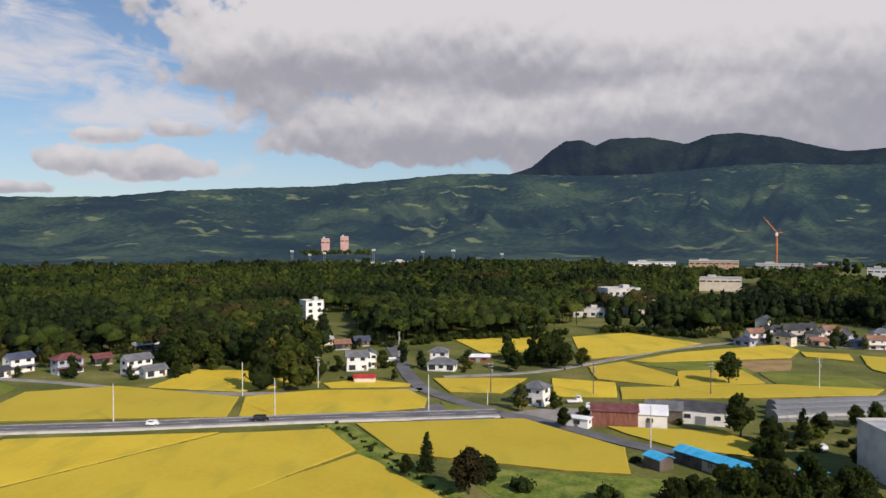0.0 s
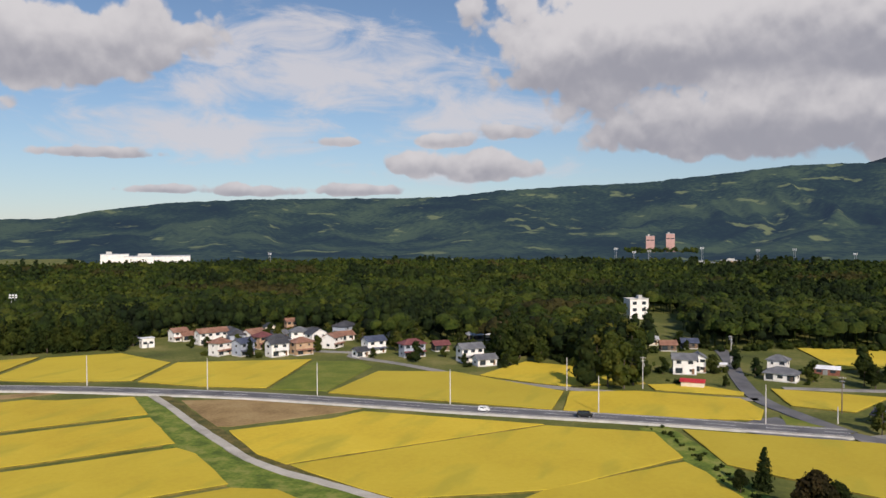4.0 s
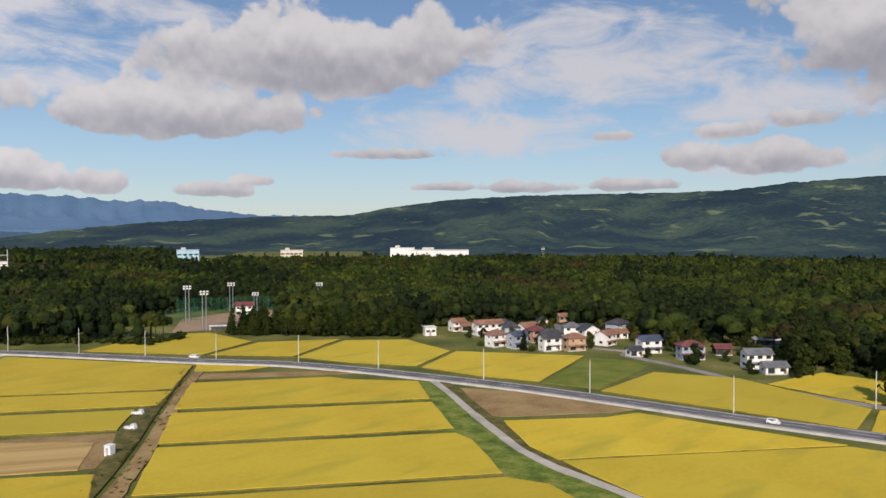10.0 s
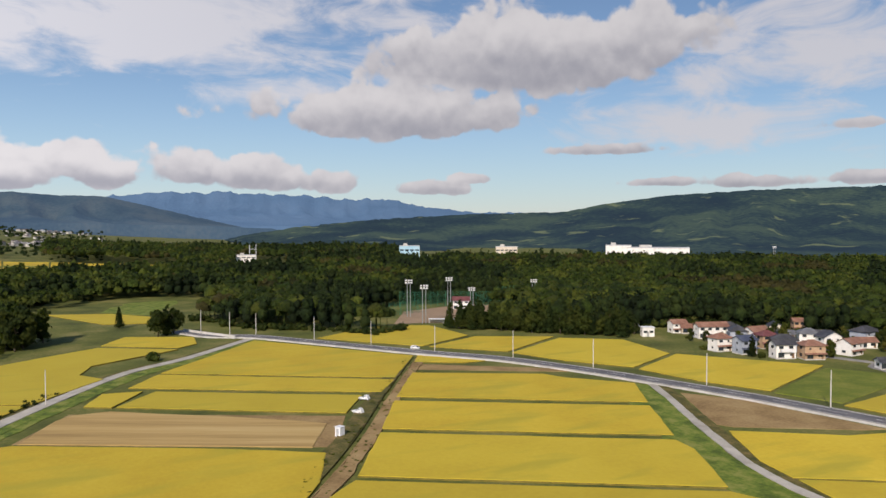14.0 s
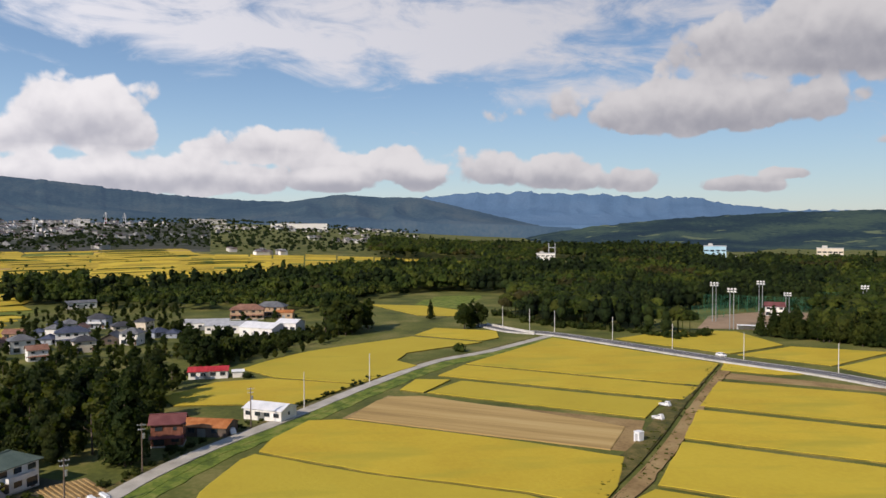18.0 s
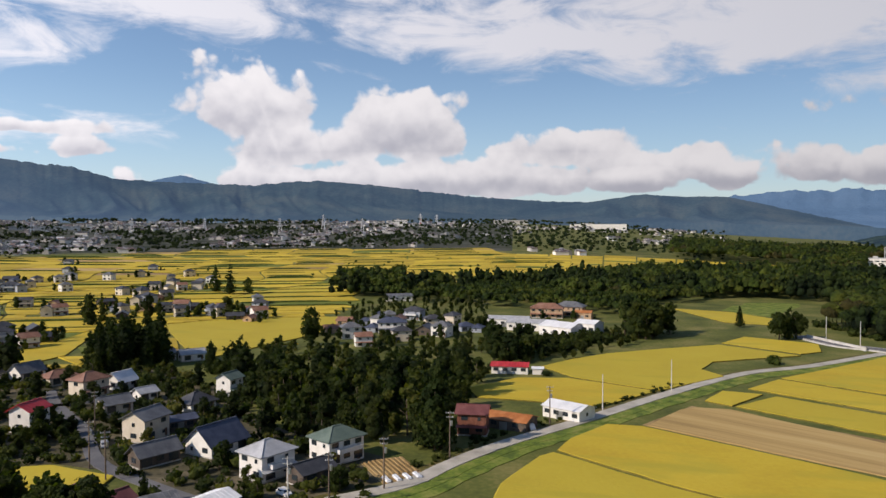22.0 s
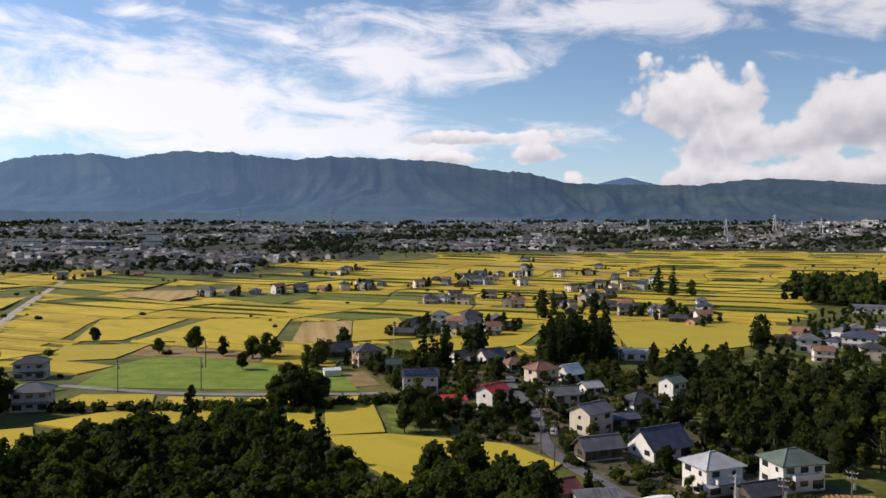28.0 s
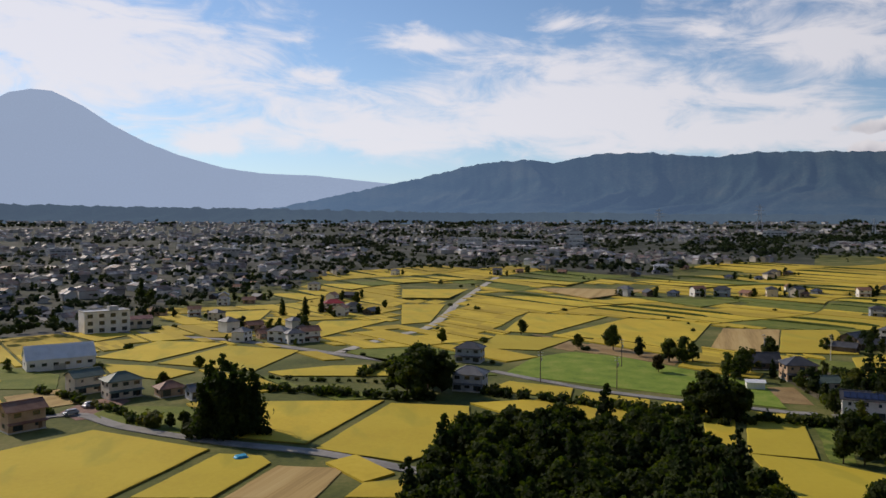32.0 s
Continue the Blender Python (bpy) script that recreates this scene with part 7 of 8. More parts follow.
# bearing, distance and half width (degrees) of openings kept in front of the large far buildings
SIGHT = [(9.8, 491, 2.3), (62.6, 1140, 1.2), (52, 1176, 1.2), (8, 1236, 1.4), (5, 1068, 2.3), (-16.7, 1092, 5), (-22.4, 1068, 3.8), (-19.8, 768, 2.4), (-28.5, 960, 2), (74, 1140, 2.0)]
rng = random.Random(8)
near = {"forest": [], "forest_dark": [], "forest_brown": []}
far = {"forest": [], "forest_dark": [], "forest_brown": []}
r = 283.0
while r < 1480:
    gap = 7.4 if r < 560 else 7.4 + (r - 560) * 0.006
    az = -36.0
    while az < 112:
        a = radians(az + rng.uniform(-0.4, 0.4) * gap / r * 57.3)
        q = r + rng.uniform(-0.45, 0.45) * gap
        x, y = -q * math.sin(a), q * math.cos(a)
        az += gap / r * 57.3
        if q < forest_front(math.degrees(a)) + 3 or any((x - cx) ** 2 + (y - cy) ** 2 < cr * cr for cx, cy, cr in CLEAR) or not free(x, y, 3.0):
            continue
        if any(rr - (330 if ca > 72 else 210 if ca > 40 or ca < -16 else 120) < q < rr + 25 and abs(az - ca) < wa for ca, rr, wa in SIGHT):
            continue
        if q > 1010 and az < 64 or in_paddies(x, y, 170):
            continue
        if az > 88 and q > 672 + (112 - az) * 9.6:
            continue
        kind = noise.noise((x * 0.012, y * 0.012, 2.0)) + 0.35 * noise.noise((x * 0.05, y * 0.05, 4.0))
        key = "forest_dark" if kind > (0.1 if 52 < az < 76 or -4 < az < 8 else 0.34) or (q < forest_front(math.degrees(a)) + 25 and kind > 0.0) else ("forest_brown" if kind < -0.42 else "forest")
        s = rng.uniform(0.92, 1.4)
        if q < 560:
            near[key].append((x, y, lift(x, y), s, rng.uniform(0, 6.28), rng.randrange(4)))
        else:
            far[key].append((x, y, lift(x, y) + 0.004 * (q - 560), s * min(1.3, gap / 7.0), rng.uniform(0, 6.28), rng.randrange(3)))
    r += gap
# wooded foot of the hill below the apartment towers
for i in range(70):
    a, q = radians(rng.uniform(5.5, 10.5)), rng.uniform(1400, 1480)
    far["forest"].append((-q * math.sin(a), q * math.cos(a), rng.uniform(7, 11), rng.uniform(1.0, 1.4), rng.uniform(0, 6.28), rng.randrange(3)))
edge = {"scrub0": [], "scrub1": []}
az = -36.0
while az < 108:
    q = forest_front(az)
    for j in range(2):
        d = q + rng.uniform(-1.0, 7.0)
        a = radians(az + rng.uniform(-0.3, 0.3))
        x, y = -d * math.sin(a), d * math.cos(a)
        if free(x, y, 1.0) and not any((x - cx) ** 2 + (y - cy) ** 2 < cr * cr for cx, cy, cr in CLEAR):
            edge["scrub0" if rng.random() < 0.6 else "scrub1"].append((x, y, lift(x, y) - 0.3, rng.uniform(1.0, 2.6), rng.uniform(0, 6.28), 0))
    az += 0.62
for key in edge:
    spread("undergrowth", [SHAPES[key][0]], edge[key], SHAPES[key][1], "dense undergrowth along the edge of the forest", "undergrowth")
for key, label in (("forest", "mixed green forest on the plain"), ("forest_dark", "dark cedar forest on the plain"), ("forest_brown", "forest with leaves turning brown")):
    spread("forest", FINE_DARK if key == "forest_dark" else FINE, near[key], M[key], label, "forest")
    spread("forest", COARSE_DARK if key == "forest_dark" else COARSE, far[key], M[key], label + " far off", "forest")

# ---- patchwork of paddies towards the town ----
M["bank"] = noisy("bank_weeds", [(0.022, 0.042, 0.008), (0.045, 0.07, 0.012), (0.08, 0.10, 0.02)], 0.2, 1.5, 0.95, bump=0.3)
# ground that stays free of paddies: woods, gardens and yards
YARDS = [VILLAGE, [(-260.3, -133), (-286.2, -97.5), (-321.1, -58.9), (-378.9, -70.1), (-356.7, -122.5), (-333.8, -142.1), (-306.6, -157.5)], [(-322, -142.5), (-363, -67), (-528.5, -98.9), (-566, -140.3), (-524.6, -182), (-433.8, -174.8)], [(-30, -126), (-55, -180), (-82, -181), (-106, -168), (-100, -135), (-70, -90), (-28, -102)], [(-70, -98), (-102, -131), (-125, -112), (-118, -90), (-85, -72)],
         [(-120, -50), (-205, -20), (-345, -20), (-345, -120), (-300, -160), (-262, -190), (-180, -178), (-150, -165), (-125, -115)],
         [(-430, -120), (-455, 0), (-360, 10), (-330, -60), (-360, -90)], [(16, -202), (-10, -200), (-12, -214), (18, -222), (30, -236), (58, -246), (64, -236)],
         [(-195, -205), (-205, -230), (-240, -228), (-238, -200), (-205, -185)], [(-48, -232), (-46, -262), (-62, -276), (-74, -268), (-70, -238)]]
ROAD_POINTS = []
for line in (MAIN, FARM, GRAVEL):
    ROAD_POINTS += [(p.x, p.y) for p in line[::2]]
for ob in scene.objects:
    if ob.name.startswith("road"):
        ROAD_POINTS += [(v.co.x, v.co.y) for v in list(ob.data.vertices)[::8]]
TAKEN = list(FIELDS) + YARDS


def open_land(x, y, pad):
    return free(x, y, pad) and not any(inside(x, y, f) for f in TAKEN) and all((x - a) ** 2 + (y - b) ** 2 > (pad + 2.2) ** 2 for a, b in ROAD_POINTS)


def town_reach(az):
    """Distance at which the paddies end and the town begins."""
    return profile([(84, 720), (100, 1200), (118, 1200), (128, 1116), (140, 1080), (147, 912), (152, 768), (160, 860), (172, 820), (180, 640), (190, 440), (205, 400)], az)


field("soil", [(-235.4, -340), (-251, -360.5), (-266.9, -354.4), (-246.3, -328.8)], -0.1)
field("stubble", [(-201.5, -307.8), (-245.5, -366.1), (-271.1, -354.4), (-221, -288.2)])
field("green", [(-279, -529), (-313, -549), (-336, -487), (-290, -461)])
field("stubble", [(-228, -610), (-284, -629), (-338, -616), (-305, -571), (-237, -522)])
TAKEN += FIELDS[-4:]
WOODS = [[(-693, -21), (-780, 120), (-535, 95), (-393, 7), (-410, -9)], [(-601, -219), (-621, -155), (-634, -86), (-699, -37), (-790, 21), (-450, 12), (-479, -25), (-495, -67), (-524, -131), (-526, -191)]]
rng = random.Random(31)
axis = radians(114)
ux, uy = -math.sin(axis), math.cos(axis)
vx, vy = uy, -ux
strips, banks, made = [], [], 0


def sway(a):
    """The columns of paddies bend along old streams."""
    return 38 * math.sin(a * 0.009) + 17 * math.sin(a * 0.027 + 1.3)


v = -960.0
while v < 1080:
    dv = rng.uniform(48, 130)
    u = -240.0 - rng.uniform(0, 30)
    while u < 1380:
        du = rng.uniform(17, 40)
        cx, cy = ux * (u + du / 2) + vx * (v + dv / 2), uy * (u + du / 2) + vy * (v + dv / 2)
        r, az = math.hypot(cx, cy), math.degrees(math.atan2(-cx, cy)) % 360
        quad = [(ux * a + vx * (b + sway(a)), uy * a + vy * (b + sway(a))) for a, b in ((u + 0.8, v + 0.9), (u + du - 0.8, v + 0.9), (u + du - 0.8, v + dv - 0.9), (u + 0.8, v + dv - 0.9))]
        edge = [(ux * a + vx * (b + sway(a)), uy * a + vy * (b + sway(a))) for a, b in ((u - 1.2, v), (u + 1.2, v), (u + 1.2, v + dv * 0.8), (u - 1.2, v + dv * 0.8))]
        u += du
        if not (98 < az < 206 and 150 < r < town_reach(az)) or (az < 105 and r < 672) or any(inside(cx, cy, w) for w in WOODS):
            continue
        pieces = [(quad, 0)]
        whole = []
        while pieces:
            q, level = pieces.pop()
            mx_, my_ = sum(p[0] for p in q) / 4, sum(p[1] for p in q) / 4
            tests = [(mx_, my_)] + [(mx_ * f + p[0] * (1 - f), my_ * f + p[1] * (1 - f)) for p in q for f in (0.05, 0.45)] + [((q[i][0] + q[i - 1][0]) / 2, (q[i][1] + q[i - 1][1]) / 2) for i in range(4)]
            if all(open_land(px, py, 0.3) for px, py in tests):
                whole.append((q, level))
            elif level < (2 if r < 345 else 3):
                m = [((q[i][0] + q[(i + 1) % 4][0]) / 2, (q[i][1] + q[(i + 1) % 4][1]) / 2) for i in range(4)]
                e = (mx_, my_)
                pieces += [((q[0], m[0], e, m[3]), level + 1), ((m[0], q[1], m[1], e), level + 1), ((e, m[1], q[2], m[2]), level + 1), ((m[3], e, m[2], q[3]), level + 1)]
        if not whole:
            continue
        if rng.random() < 0.8 and all(open_land(edge[0][0] + (edge[3][0] - edge[0][0]) * k / 6, edge[0][1] + (edge[3][1] - edge[0][1]) * k / 6, 0.5) for k in range(7)):
            banks.append(edge)
        k = rng.random()
        crop = "ripe" if k < 0.87 else "green" if k < 0.955 else "stubble" if k < 0.985 else "soil"
        if len(whole) == 1 and whole[0][1] == 0 and made < 250 and r < 744:
            field(crop, quad)
            made += 1
        else:
            strips += [(q, crop) for q, level in whole]
    v += dv
az = 79.0
while az < 107:
    da = rng.uniform(1.6, 3.6)
    lo, hi = far_paddies(az)
    r = lo - 150
    while r < hi:
        dr = rng.uniform(16, 30)
        quad = [(-q * math.sin(radians(b)), q * math.cos(radians(b))) for q, b in ((r + 1, az), (r + dr - 1, az), (r + dr - 1, az + da - 0.12), (r + 1, az + da - 0.12))]
        strips.append((quad, "ripe" if rng.random() < 0.88 else "green"))
        r += dr
    az += da
for crop in ("ripe", "green", "stubble", "soil"):
    verts, faces = [], []
    for quad, c in strips:
        if c == crop:
            n = len(verts)
            for z in (-0.6, CROPS[crop][0]):
                verts += [(x, y, lift(x, y) + z) for x, y in quad]
            faces += [(n + 4, n + 5, n + 6, n + 7)] + [(n + i, n + (i + 1) % 4, n + 4 + (i + 1) % 4, n + 4 + i) for i in range(4)]
    if verts:
        tagged(new("far_fields", mesh_from("far_fields", verts, faces, M["far_rice" if crop == "ripe" else CROPS[crop][1]])), CROPS[crop][2] + " far out on the plain", "fields", kind="stuff")

for edge in banks:
    t = rng.uniform(0.6, 1.9)
    mx_, my_ = sum(q[0] for q in edge) / 4, sum(q[1] for q in edge) / 4
    verts = []
    for k, z in ((1.0, -0.6), (0.85, t * 0.7), (0.55, t)):
        for i in range(4):
            for j in range(4):
                x = edge[i][0] + (edge[(i + 1) % 4][0] - edge[i][0]) * j / 4
                y = edge[i][1] + (edge[(i + 1) % 4][1] - edge[i][1]) * j / 4
                n = 0.5 * noise.noise((x, y, z))
                verts.append(((x - mx_) * k + n, (y - my_) * k + n, lift(x, y) + z + 0.6 * n))
    faces = [tuple(range(32, 48))]
    for ring in (0, 16):
        faces += [(ring + i, ring + (i + 1) % 16, ring + 16 + (i + 1) % 16, ring + 16 + i) for i in range(16)]
    bank = new("field_bank", mesh_from("field_bank", verts, faces, M["bank"]))
    bank.location = (mx_, my_, 0)
    tagged(bank, "dark green weedy bank between two paddies", "field bank", "banks between the paddies")

# ---- far town ----
M["far_wall"] = noisy("far_house_walls", [(0.44, 0.42, 0.39), (0.62, 0.6, 0.57)], 0.05, 0.5, 0.9, per="island", per_amount=0.45)
M["far_roof"] = noisy("far_house_roofs", [(0.05, 0.052, 0.06), (0.15, 0.10, 0.085), (0.13, 0.135, 0.15), (0.42, 0.42, 0.43)], 0.05, 0.2, 0.6, per="island", per_amount=0.6, amount=1.6)


def far_house(w, d, h, rise):
    walls = triangles(body_shape(w, d, h, "gable", rise))
    roof = roof_shape("gable", w, d, 0.6, rise, 0.2)
    bmesh.ops.translate(roof, verts=roof.verts[:], vec=(0, 0, h))
    return walls, triangles(roof)


# gardens, lanes and yards of the built-up land
M["town_ground"] = noisy("town_gardens_and_yards", [(0.022, 0.032, 0.016), (0.05, 0.055, 0.032), (0.085, 0.085, 0.075)], 0.02, 0.15, 0.95, bump=0.2, amount=1.6)
ground.data.materials.append(M["town_ground"])
for p in ground.data.polygons:
    az, r = math.degrees(math.atan2(-p.center.x, p.center.y)) % 360, math.hypot(p.center.x, p.center.y)
    if 100 < az < 240 and r > town_reach(min(az, 205)) + 20:
        p.material_index = 1


PAIRS = [far_house(9.5, 7.2, 5.4, 1.9), far_house(8.5, 6.5, 3.0, 1.8), far_house(12, 8, 5.6, 2.0), far_house(20, 12, 5.0, 1.8)]
rng = random.Random(51)
town, copse, shaded = [], [], set()
# tall dark groves along the near edge of the town and between its quarters
for i in range(420):
    az, q = rng.uniform(108, 206), rng.random()
    r = town_reach(az) - 10 + 900 * q ** 1.8
    x, y = -r * math.sin(radians(az)), r * math.cos(radians(az))
    for j in range(rng.randrange(4, 9)):
        px, py = x + rng.uniform(-22, 22), y + rng.uniform(-11, 11)
        if free(px, py, 4) and not in_paddies(px, py, 160):
            copse.append((px, py, lift(px, py), rng.uniform(0.45, 0.9), rng.uniform(0, 6.28), rng.randrange(3)))
            shaded.update((int(px // 9) + a, int(py // 9) + b) for a in (-1, 0, 1) for b in (-1, 0, 1))
for i in range(13000):
    az = rng.uniform(84, 206)
    q = rng.random()
    r = town_reach(az) + 12 + (2800 - town_reach(az)) * q ** 1.35
    x, y = -r * math.sin(radians(az)), r * math.cos(radians(az))
    n = noise.noise((x * 0.004, y * 0.004, 1.0)) + 0.35 * noise.noise((x * 0.018, y * 0.018, 2.0))
    if not free(x, y, 4) or in_paddies(x, y, 160) or (int(x // 9), int(y // 9)) in shaded or any(inside(x, y, w) for w in WOODS):
        continue
    wooded = az < 108
    if n > (0.22 if wooded else -0.02 if az < 172 else -0.2) and len(town) < 3400:
        town.append((x, y, lift(x, y), rng.uniform(0.85, 1.15), radians(rng.choice((20, 35, 110, 125)) + rng.uniform(-8, 8)), min(3, int(rng.random() ** 2 * 4))))
    elif (n < -0.1 or rng.random() < (0.8 if wooded else 0.22)) and len(copse) < 8000:
        if noise.noise((x * 0.011, y * 0.011, 4.0)) < -0.14 and not wooded:
            continue
        for j in range(1 if wooded else 3):
            px, py = x + rng.uniform(-9, 9), y + rng.uniform(-9, 9)
            if free(px, py, 3) and not in_paddies(px, py, 160):
                copse.append((px, py, lift(px, py), rng.uniform(0.4, 0.85) * (1 + r / 3000), rng.uniform(0, 6.28), rng.randrange(3)))
spread("town_walls", [p[0] for p in PAIRS], town, M["far_wall"], "pale walls of the houses of the far town", "town", True)
spread("town_roofs", [p[1] for p in PAIRS], town, M["far_roof"], "grey and brown roofs of the far town", "town", True)
spread("town_trees", COARSE, copse, M["forest_dark"], "dark groves between the far houses", "trees")
hedges = []
for i in range(1300):
    az, r = rng.uniform(100, 200), rng.uniform(396, 1140)
    x, y = -r * math.sin(radians(az)), r * math.cos(radians(az))
    if r < town_reach(az) and noise.noise((x * 0.015, y * 0.015, 6.0)) > 0.4 and free(x, y, 1.0):
        hedges.append((x, y, lift(x, y) - 0.8, rng.uniform(0.18, 0.5), rng.uniform(0, 6.28), rng.randrange(4)))
spread("plain_bushes", FINE, hedges, M["forest"], "bushes and small trees among the paddies", "bushes")
woodland = []
for wood in WOODS:
    xs, ys = [p[0] for p in wood], [p[1] for p in wood]
    for i in range(int((max(xs) - min(xs)) * (max(ys) - min(ys)) / 34)):
        x, y = rng.uniform(min(xs), max(xs)), rng.uniform(min(ys), max(ys))
        wx_, wy_ = 22 * noise.noise((x * 0.02, y * 0.02, 1.0)), 22 * noise.noise((x * 0.02, y * 0.02, 7.0))
        if inside(x + wx_, y + wy_, wood) and free(x, y, 2.0) and all((x - cx) ** 2 + (y - cy) ** 2 > cr * cr for cx, cy, cr in CLEAR) and not in_paddies(x, y, 165):
            woodland.append((x, y, lift(x, y), rng.uniform(0.65, 1.0), rng.uniform(0, 6.28), rng.randrange(4)))
spread("woodland", COARSE, woodland, M["forest"], "mixed dark woodland behind the school", "wood")

# ---- far landmarks ----
M["pinkwall"] = noisy("pink_render", [(0.42, 0.25, 0.22), (0.52, 0.33, 0.29)], 0.1, 1.0, 0.9)
M["skyblue"] = noisy("sky_blue_panels", [(0.25, 0.48, 0.62), (0.55, 0.68, 0.74)], 0.04, 0.5, 0.8)
M["orange"] = noisy("orange_steel_paint", [(0.42, 0.12, 0.04), (0.55, 0.17, 0.06)], 0.5, 3.0, 0.6)


def far_block(x, y, turn, w, d, h, wall, label, z=None):
    """A large far building: body, parapet and two rows of windows."""
    root = thing("building", at(x, y, turn, z=z), label, "building")
    KEEP.append((x, y, max(w, d) * 0.4))
    part("wall", boxes((-w / 2, w / 2, -d / 2, d / 2, -12, h)), M[wall], root)
    part("roof", boxes((-w / 2 - 0.4, w / 2 + 0.4, -d / 2 - 0.4, d / 2 + 0.4, h, h + 0.7)), M["roof_pale"], root)
    part("roof_unit", boxes((-w * 0.3, -w * 0.1, -d * 0.2, d * 0.2, h + 0.7, h + 0.7 + min(3, h * 0.15))), M["concrete"], root)
    n = 0 if "factory" in label else max(2, min(8, int(w / 6)))
    for i in range(n):
        for k in (0.7,):
            p = part("window", boxes((-w * 0.38 / n, w * 0.38 / n, -0.12, 0.0, 0, min(2.0, h * 0.1))), M["glass"], root)
            p.location = (-w / 2 + w * (i + 0.5) / n, -d / 2, h * k)


def pylon(x, y, turn, h):
    root = thing("pylon", at(x, y, turn), "grey steel lattice power pylon", "pylon", "pylons across the plain")
    b = h * 0.11
    legs = [(sx_ * b, sy_ * b) for sx_ in (-1, 1) for sy_ in (-1, 1)]
    for lx, ly in legs:
        part("leg", tubes(((lx, ly, -1), (lx * 0.12, ly * 0.12, h), 1.1, 0.7, 4)), M["roof_white"], root)
    bm = bmesh.new()
    for k in range(6):
        z0, z1 = h * k / 6, h * (k + 1) / 6
        f0, f1 = 1 - 0.88 * k / 6, 1 - 0.88 * (k + 1) / 6
        for i, j in ((0, 1), (1, 3), (3, 2), (2, 0)):
            tube(bm, (legs[i][0] * f0, legs[i][1] * f0, z0), (legs[j][0] * f1, legs[j][1] * f1, z1), 0.3, 0.3, 3)
    part("bracing", bm, M["steel"], root)
    for k, l in ((0.66, 0.2), (0.79, 0.17), (0.92, 0.13)):
        part("crossarm", tubes(((-h * l, 0, h * k), (h * l, 0, h * k), 0.5, 0.5, 4)), M["roof_pale"], root)


def flood_mast(x, y, turn, h):
    root = thing("floodlight_mast", at(x, y, turn), "tall twin-legged floodlight mast over the sports ground", "floodlight", "floodlight masts")
    s = 0.9
    for sx_ in (-1, 1):
        part("post", tubes(((sx_ * s, 0, -0.5), (sx_ * s, 0, h), 0.28, 0.18, 6)), M["steel"], root)
    part("lamp_rack", boxes((-2.4, 2.4, -0.25, 0.1, h - 0.4, h - 0.25), (-2.4, 2.4, -0.25, 0.1, h + 0.9, h + 1.05)), M["steel"], root)
    for i in range(3):
        for z in (h - 0.2, h + 1.1):
            part("lamp", soft_box(-2.2 + i * 1.6, -1.1 + i * 1.6, -0.5, 0.05, z, z + 0.75, 0.06, 1), M["frame_white"], root)


def crane(x, y, turn, h):
    root = thing("tower_crane", at(x, y, turn), "orange tower crane over the works site", "crane")
    part("mast", tubes(((0, 0, 0), (0, 0, h * 0.72), 1.3, 1.1, 4)), M["orange"], root)
    part("jib", tubes(((0, 0, h * 0.72), (-h * 0.22, 0, h), 0.8, 0.4, 4)), M["orange"], root)
    part("counter_jib", tubes(((0, 0, h * 0.72), (h * 0.1, 0, h * 0.72), 0.8, 0.8, 4)), M["orange"], root)
    part("cab", soft_box(-1.6, 1.6, -1.6, 1.6, h * 0.66, h * 0.72, 0.2, 1), M["plaster"], root)


def suspension_tower(x, y, turn, h):
    root = thing("bridge_tower", at(x, y, turn), "white portal tower of a distant bridge", "bridge tower")
    for sx_ in (-1, 1):
        part("leg", boxes((sx_ * 4.5 - 0.5, sx_ * 4.5 + 0.5, -0.6, 0.6, -2, h + 4)), M["roof_pale"], root)
    for z in (h * 0.5, h * 0.86):
        part("crossbeam", boxes((-4.0, 4.0, -0.4, 0.4, z, z + 0.9)), M["roof_pale"], root)


def chimney(x, y, turn, h):
    root = thing("chimney", at(x, y, turn), "tall chimney banded red and white", "chimney")
    for k in range(5):
        part("band", tubes(((0, 0, h * k / 4.0), (0, 0, h * (k + 1) / 4.0 - 0.05), 2.6 - 0.2 * k, 2.4 - 0.2 * k, 10)), M["roof_red" if k % 2 else "plaster"], root)


far_block(-792, 734, 47, 33.9, 20, 25.5, "plaster", "tall white end of a factory above the woods")
far_block(-756, 772, 44, 81.1, 30, 22.4, "plaster", "long white factory above the woods")
far_block(-1012, 525, 63, 29.8, 20, 23.2, "skyblue", "pale blue and white building above the woods")
far_block(-967, 669, 55, 32.8, 12, 20.5, "cream", "low pale building with red roof")
far_block(-840, 464, 61, 16.8, 10, 13.9, "plaster", "white house roof above the woods")
far_block(-231, 1502, 8, 15.8, 13, 29, "pinkwall", "pink apartment tower", 14)
far_block(-198, 1535, 8, 16.0, 13, 33, "pinkwall", "pink apartment tower", 14)
far_block(-90, 1052, 5, 33.2, 14, 11.6, "plaster", "low white building above the woods")
far_block(-53, 1079, 3, 43.4, 14, 13.6, "tan", "low brown building above the woods")
far_block(285, 1042, 345, 62, 20, 13, "plaster", "white works buildings at the foot of the hill")
far_block(373, 1052, 340, 64, 24, 14, "tan", "pale works buildings at the foot of the hill")
far_block(426, 966, 336, 56, 16, 13, "concrete", "low pale works buildings")
far_block(482, 967, 334, 22.6, 14, 12, "brownwall", "red-brown works building")
far_block(254, 699, 340, 36, 14, 12, "cream", "wide pale hall with red roof and pointed gables")
far_block(481, 831, 330, 33.5, 16, 13.3, "plaster", "white building behind the trees")
far_block(-1041, 289, 74, 26.4, 10, 13.5, "plaster", "white building near the bridge")
far_block(-2176, -682, 107, 40, 20, 18, "plaster", "white dome-like hall in the town")
